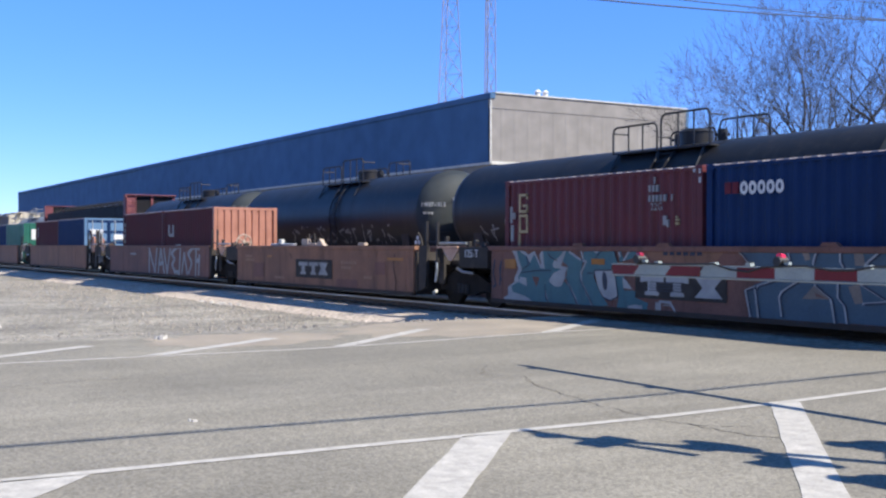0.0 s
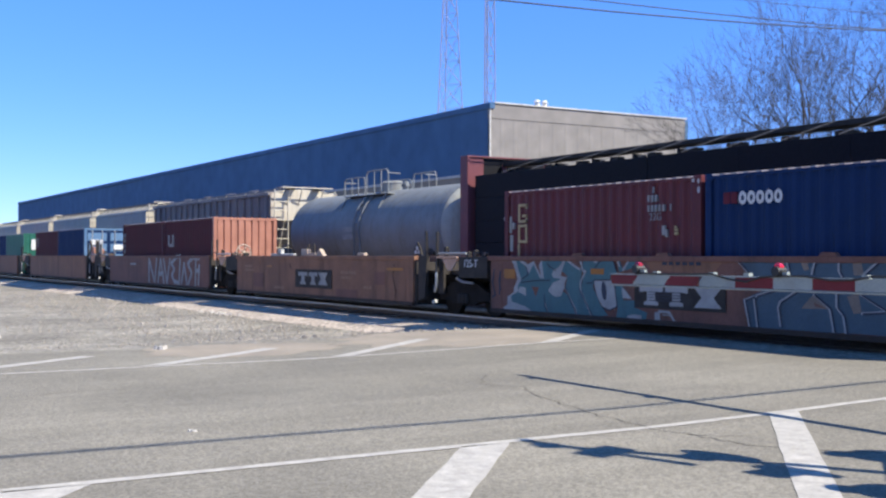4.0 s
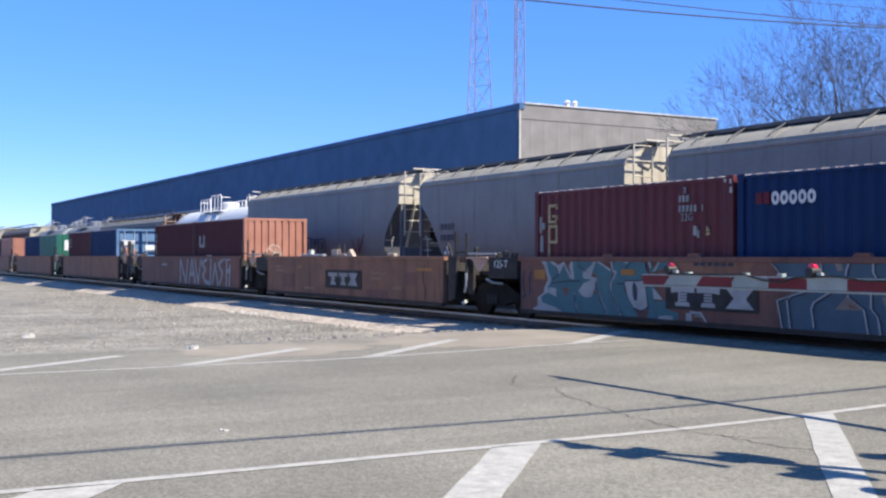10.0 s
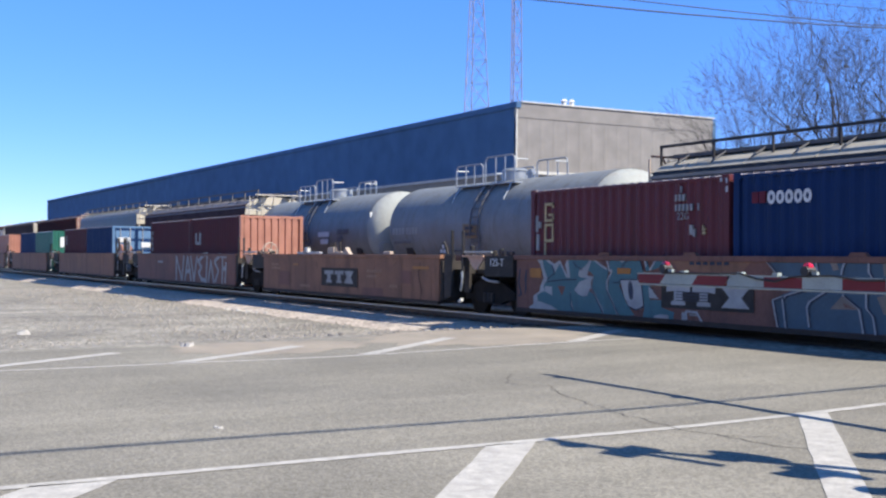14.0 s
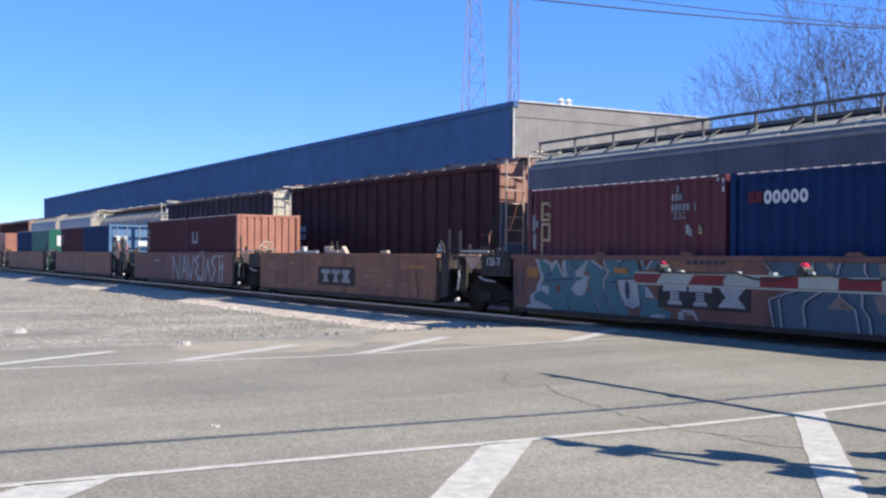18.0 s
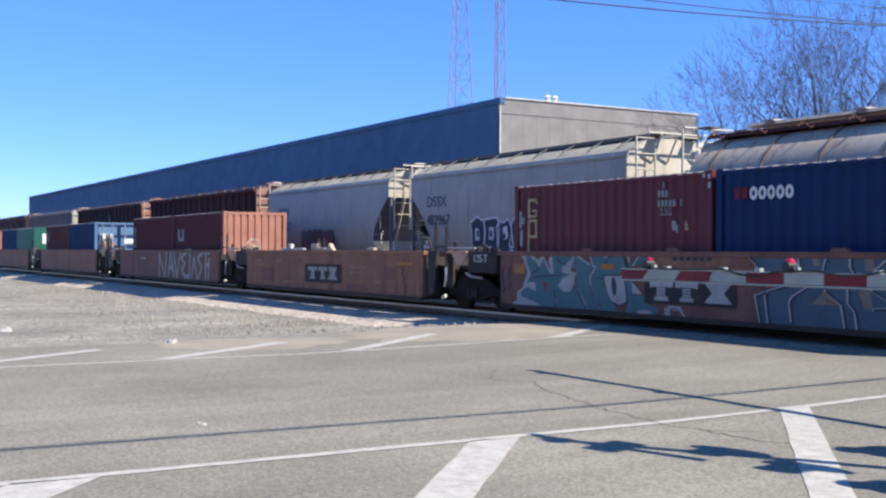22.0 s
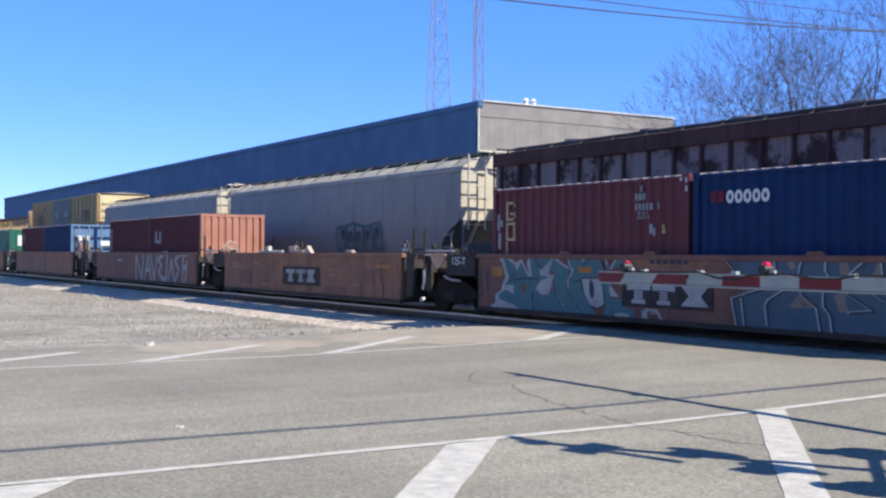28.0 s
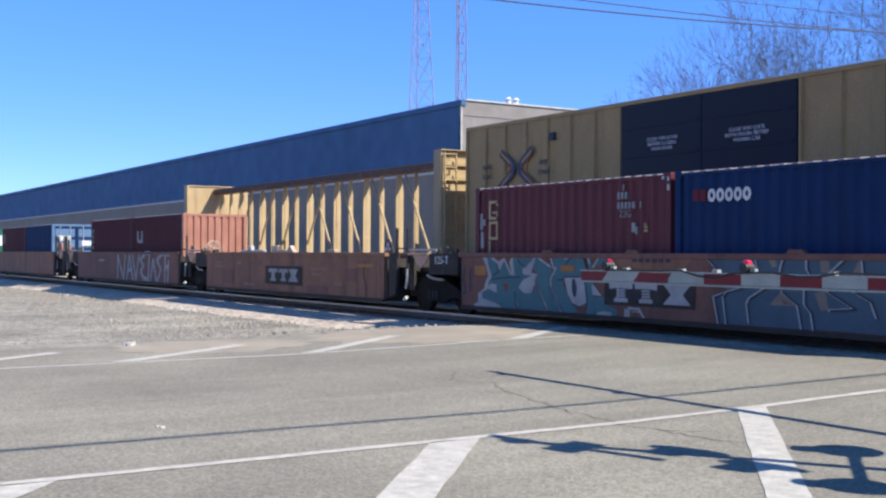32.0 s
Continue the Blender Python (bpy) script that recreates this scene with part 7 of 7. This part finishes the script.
bars(s_car, [[0.2, 0.2, 0.2], [0.2, 0.2, 0.2]], M_GREYL, -7.3, -1.63, 2.3, 0.22)
bars(t_car, [[0.2, 0.2], [0.2, 0.2, 0.2]], M_GREYL, -7.2, -1.63, 2.2, 0.2)
throwup(u_car, -3.6, 0, 1.5, 5.5, 0.8, M_DARKL, M_BLUEL, 43, 8, lambda u, v: (u, -math.sqrt(1.62 ** 2 - (v - 2.6) ** 2), v))
bars(u_car, [[0.3, 0.3, 0.3], [0.3, 0.3, 0.3]], M_GREYL, -7.0, -1.63, 2.2, 0.28)
for car, n in ((v_car, "482967"), (w_car, "481527")):
    words("DSSX", 0.48, M_BLUEL, car, on_side(-3.9, -1.597, 3.0), stretch=1.15)
    words(n, 0.48, M_BLUEL, car, on_side(-3.8, -1.597, 2.4), stretch=1.05)
throwup(v_car, -1.7, -1.6, 1.4, 4.4, 1.0, M_SPRAYD, M_WHITE, 52, 6)
throwup(w_car, -1.9, -1.6, 1.4, 3.0, 0.8, M_DARKL, M_REDL, 51, 6)
for k, letter in enumerate("AKEO"):
    words(letter, 0.95, M_SPRAYW, x_car, on_side(-4.2 + 1.0 * k, -1.615, 2.2), label="white sprayed letter")
scrawl(x_car, -7.0, -1.615, 1.4, 2.2, 0.6, M_GREYL, 66, 4, 0.06)
scrawl(y_car, -3.0, -1.615, 1.5, 2.4, 0.6, M_GREYL, 67, 4, 0.05)
bars(y_car, [[0.12], [0.12]], M_GREYL, 1.0, -1.615, 3.2, 0.5)
bars(aa_car, [[0.3, 0.3]], M_GREYL, -6.9, -1.615, 2.2, 0.35)
scrawl(aa_car, -2.0, -1.615, 1.5, 2.0, 1.0, M_TEAL, 62, 3, 0.1)
throwup(bb_car, 1.3, -1.6, 1.5, 3.4, 0.95, None, M_TEAL, 63, 5, ring=0.8)
throwup(bb_car, 1.36, -1.604, 1.52, 3.4, 0.95, None, M_SPRAYD, 63, 5, ring=0.93)
bars(bb_car, [[0.24, 0.24, 0.24, 0.24], [0.22, 0.22, 0.22, 0.22, 0.22, 0.22]], M_DARKL, -8.6, -1.597, 2.4, 0.24, 0.16)
scrawl(bb_car, -6.6, -1.6, 1.6, 2.2, 0.7, M_SPRAYD, 64, 5, 0.05)
bars(cc_car, [[0.26, 0.26, 0.26, 0.26], [0.24, 0.24, 0.24, 0.24, 0.24]], M_DARKL, -8.4, -1.597, 2.2, 0.24, 0.16)
scrawl(cc_car, 2.5, -1.6, 1.5, 1.4, 0.5, M_SPRAYD, 65, 3, 0.05)
for s in (-1, 1):
    for k in range(10):
        part("end_louvre", Geo().prism([(-1.1, 2.2 + 0.19 * k), (1.1, 2.2 + 0.19 * k), (1.1, 2.32 + 0.19 * k), (-1.1, 2.32 + 0.19 * k)], "x", *sorted((s * 7.95, s * 8.05))), M_TWHITE, u_car, "white louvre slat")
# boxcar
BX = -1.654
for a, b in ((5.75, 6.33), (6.42, 7.0)):
    m = (a + b) / 2
    part("name_block", Geo().prism([(a, 4.12), (b, 4.12), (b, 3.98), (m + 0.1, 3.9), (m + 0.1, 3.5), (m - 0.1, 3.5), (m - 0.1, 3.9), (a, 3.98)], "y", BX - 0.004, BX), M_REDF, dd_car, "faded red plain block")
part("name_block", Geo().prism([(7.08, 4.12), (7.66, 4.12), (7.47, 3.81), (7.66, 3.5), (7.08, 3.5), (7.27, 3.81)], "y", BX - 0.004, BX), M_REDF, dd_car, "faded red plain block")
words("Railcar Pooling", 0.42, M_DARKL, dd_car, on_side(6.6, BX, 3.2), label="black slogan", stretch=1.1)
words("Experts", 0.42, M_DARKL, dd_car, on_side(6.4, BX, 2.72), label="black slogan", stretch=1.1)
# two curved strands that meet at the middle, over a straight cross
for q in (-1, 1):
    for wide, mt, lift in ((0.24, M_REDF, 0.0), (0.06, M_CBEAM, 0.003)):
        for za, zb in ((4.2, 3.9), (3.66, 3.12)):
            g = Geo().strip([(-7.08 + q * (abs(za - 3.77) * 1.15 + 0.2) * (1 if za > 4 else 0.55), za), (-7.08 + q * (abs(zb - 3.77) * 1.15 + 0.2) * (0.75 if za > 4 else 1.0), zb)], wide, lambda u, v: (u, BX - 0.002 - lift, v))
            part("emblem_leg", g, mt, dd_car, "faded red leg of the emblem", flip=False)
    arc = [(-7.08 + q * (0.11 + 0.55 * abs(v - 3.76) / 0.5 * min(1.0, abs(v - 3.76) / 0.42)), v) for v in (4.24, 4.14, 4.02, 3.88, 3.76, 3.6, 3.44, 3.28)]
    for wide, mt, lift in ((0.16, M_BLUEF, 0.004), (0.05, M_SPRAYB, 0.007)):
        edge = [(u + d, v) for d in (-wide / 2, wide / 2) for u, v in arc]
        n = len(arc)
        band = Geo().add([(u, BX - 0.002 - lift, v) for u, v in edge], [(i, i + 1, n + i + 1, n + i) for i in range(n - 1)])
        part("emblem_strand", band, mt, dd_car, "curved blue strand of the emblem", flip=False)
words("next\nload", 0.27, M_SPRAYD, dd_car, on_side(-8.5, BX, 3.74), label="dark words")
words("any\nroad", 0.27, M_SPRAYD, dd_car, on_side(-5.84, BX, 3.74), label="dark words")
part("hook_plate", Geo().box(-5.56, -5.38, BX - 0.02, BX + 0.06, 4.4, 4.6), M_SPRAYD, dd_car, "small dark plate")
bars(dd_car, [[0.24, 0.24, 0.24, 0.24]], M_DARKL, -8.8, BX, 2.1, 0.26, 0.14)
bars(dd_car, [[0.2, 0.2, 0.2, 0.2, 0.2, 0.2]], M_GREYL, -8.8, BX, 1.72, 0.24, 0.14)
words("CLOSE THIS DOOR\nBEFORE CLOSING\nMAIN DOOR", 0.115, M_WHITE, dd_car, on_side(-1.3, -1.66, 3.98), label="white stencilled notice", stretch=1.05)
words("CLOSE AND LOCK\nBOTH DOORS BEFORE\nMOVING CAR", 0.115, M_WHITE, dd_car, on_side(1.3, -1.66, 3.98), label="white stencilled notice", stretch=1.05)
throwup(dd_car, 2.9, BX, 1.3, 5.4, 0.85, None, M_SPRAYD, 71, 7)
throwup(dd_car, -7.5, BX, 1.3, 4.2, 0.85, M_SPRAYW, M_SPRAYD, 72, 6)
bars(dd_car, [[0.08], [0.12]], M_WHITE, -1.0, -1.66, 2.2, 0.3)
# reflective dots on the wrapped load
for i in range(8):
    part("pale_tag", Geo().box(-9.5 + 2.6 * i, -9.4 + 2.6 * i, -1.5, -1.485, 2.45, 2.56), M_GREYL, d_car)
    part("pale_tag", Geo().box(-9.2 + 2.6 * i, -9.13 + 2.6 * i, -1.5, -1.485, 1.75, 1.83), M_GREYL, d_car)

# ---------------------------------------------------------------- stones and litter
def lumps(name, n, area, size, material, seed, label, category):
    rnd = random.Random(seed)
    g = Geo()
    for _ in range(n):
        x, y = rnd.uniform(*area[0]), rnd.uniform(*area[1])
        s = size * rnd.uniform(0.4, 1.3)
        z = height(x, y)
        base = [(x + s * math.cos(a) * rnd.uniform(0.6, 1.1), y + s * math.sin(a) * rnd.uniform(0.6, 1.1), z - 0.01) for a in (math.tau * k / 5 for k in range(5))]
        topv = [(x + (p[0] - x) * 0.55, y + (p[1] - y) * 0.55, z + s * rnd.uniform(0.5, 1.0)) for p in base]
        g.add(base + topv, [(k, (k + 1) % 5, 5 + (k + 1) % 5, 5 + k) for k in range(5)] + [(9, 8, 7, 6, 5)])
    ob = part(name, g, material)
    return tagged(ob, label, category, kind="stuff")


lumps("gravel_stones", 2600, ((-60, -19), (7.5, 13.0)), 0.045, M_STONE, 1, "loose grey stones along the track shoulder", "gravel")
lumps("gravel_stones", 1400, ((-45, -19), (-2, 8.0)), 0.03, M_STONE, 2, "loose small stones over the gravel lot", "gravel")
lumps("rubble", 45, ((-35.5, -32.5), (11.9, 12.7)), 0.07, M_LITTER, 3, "pale broken stones beside the track", "rubble")
lumps("rubble", 40, ((-50.5, -46.5), (11.9, 12.6)), 0.07, M_LITTER, 4, "pale broken stones beside the track", "rubble")


def scrap(x, y, size, seed, label):
    rnd = random.Random(seed)
    t = thing("litter", label, "litter", m=pose(x, y, height(x, y) + 0.005))
    for k in range(3):
        g = Geo()
        n = 7
        cx, cy = rnd.uniform(-size, size) * 0.6, rnd.uniform(-size, size) * 0.6
        ring = [(cx + size * 0.6 * math.cos(math.tau * i / n) * rnd.uniform(0.5, 1), cy + size * 0.6 * math.sin(math.tau * i / n) * rnd.uniform(0.5, 1)) for i in range(n)]
        vs = [(a, b, 0.0) for a, b in ring] + [(a * 0.8, b * 0.8, size * rnd.uniform(0.1, 0.55)) for a, b in ring] + [(cx, cy, size * 0.3)]
        g.add(vs, [(i, (i + 1) % n, n + (i + 1) % n, n + i) for i in range(n)] + [(n + i, n + (i + 1) % n, 2 * n) for i in range(n)])
        part("scrap_piece", g, M_LITTER, t)
    return t


scrap(-17.6, 5.32, 0.14, 1, "crumpled white plastic scrap on the gravel")
scrap(-9.22, 3.05, 0.045, 2, "small scrap of pale paper on the asphalt")
scrap(-26.2, 4.25, 0.22, 3, "pale debris lying on the gravel")
scrap(-27.0, 3.6, 0.16, 4, "pale debris lying on the gravel")

# ties under the standing train
tie = Geo().box(-0.115, 0.115, -0.85, 1.3, -0.17, -0.09).data("tie", M_TIE)
for i in range(150):
    part("tie", tie, M_TIE, track_near, m=pose(-19.6 - 0.58 * i, random.Random(i).uniform(-0.03, 0.03), 0, 0, 0, random.Random(i).uniform(-0.8, 0.8)))
g = Geo()
for i in range(150):
    g.box(-19.7 - 0.58 * i, -19.47 - 0.58 * i, -1.3, 1.3, -0.17, -0.09)
tagged(part("ties", g, M_TIE, track_far, "wooden ties"), kind="stuff")
bed = part("ballast", Geo().prism([(12.1, -0.34), (12.7, -0.20), (13.5, -0.10), (21.5, -0.10), (21.9, -0.25)], "x", -420, -18.9), M_BALLAST)
tagged(bed, "grey crushed-stone ballast under both tracks", "ballast", kind="structure")


def motions():
    """The passing train runs to +x at 15.5 to 15.8 m/s."""
    for car, x in CARS:
        walk(car, [(t, pose(x + s, TRACK2, RAIL_Z)) for t, s in ((0, 0.0), (4, 62.1), (8, 124.33), (12, 186.41), (16, 248.21), (20, 310.28), (24, 372.71), (28, 435.48), (32, 498.58))])


motions()
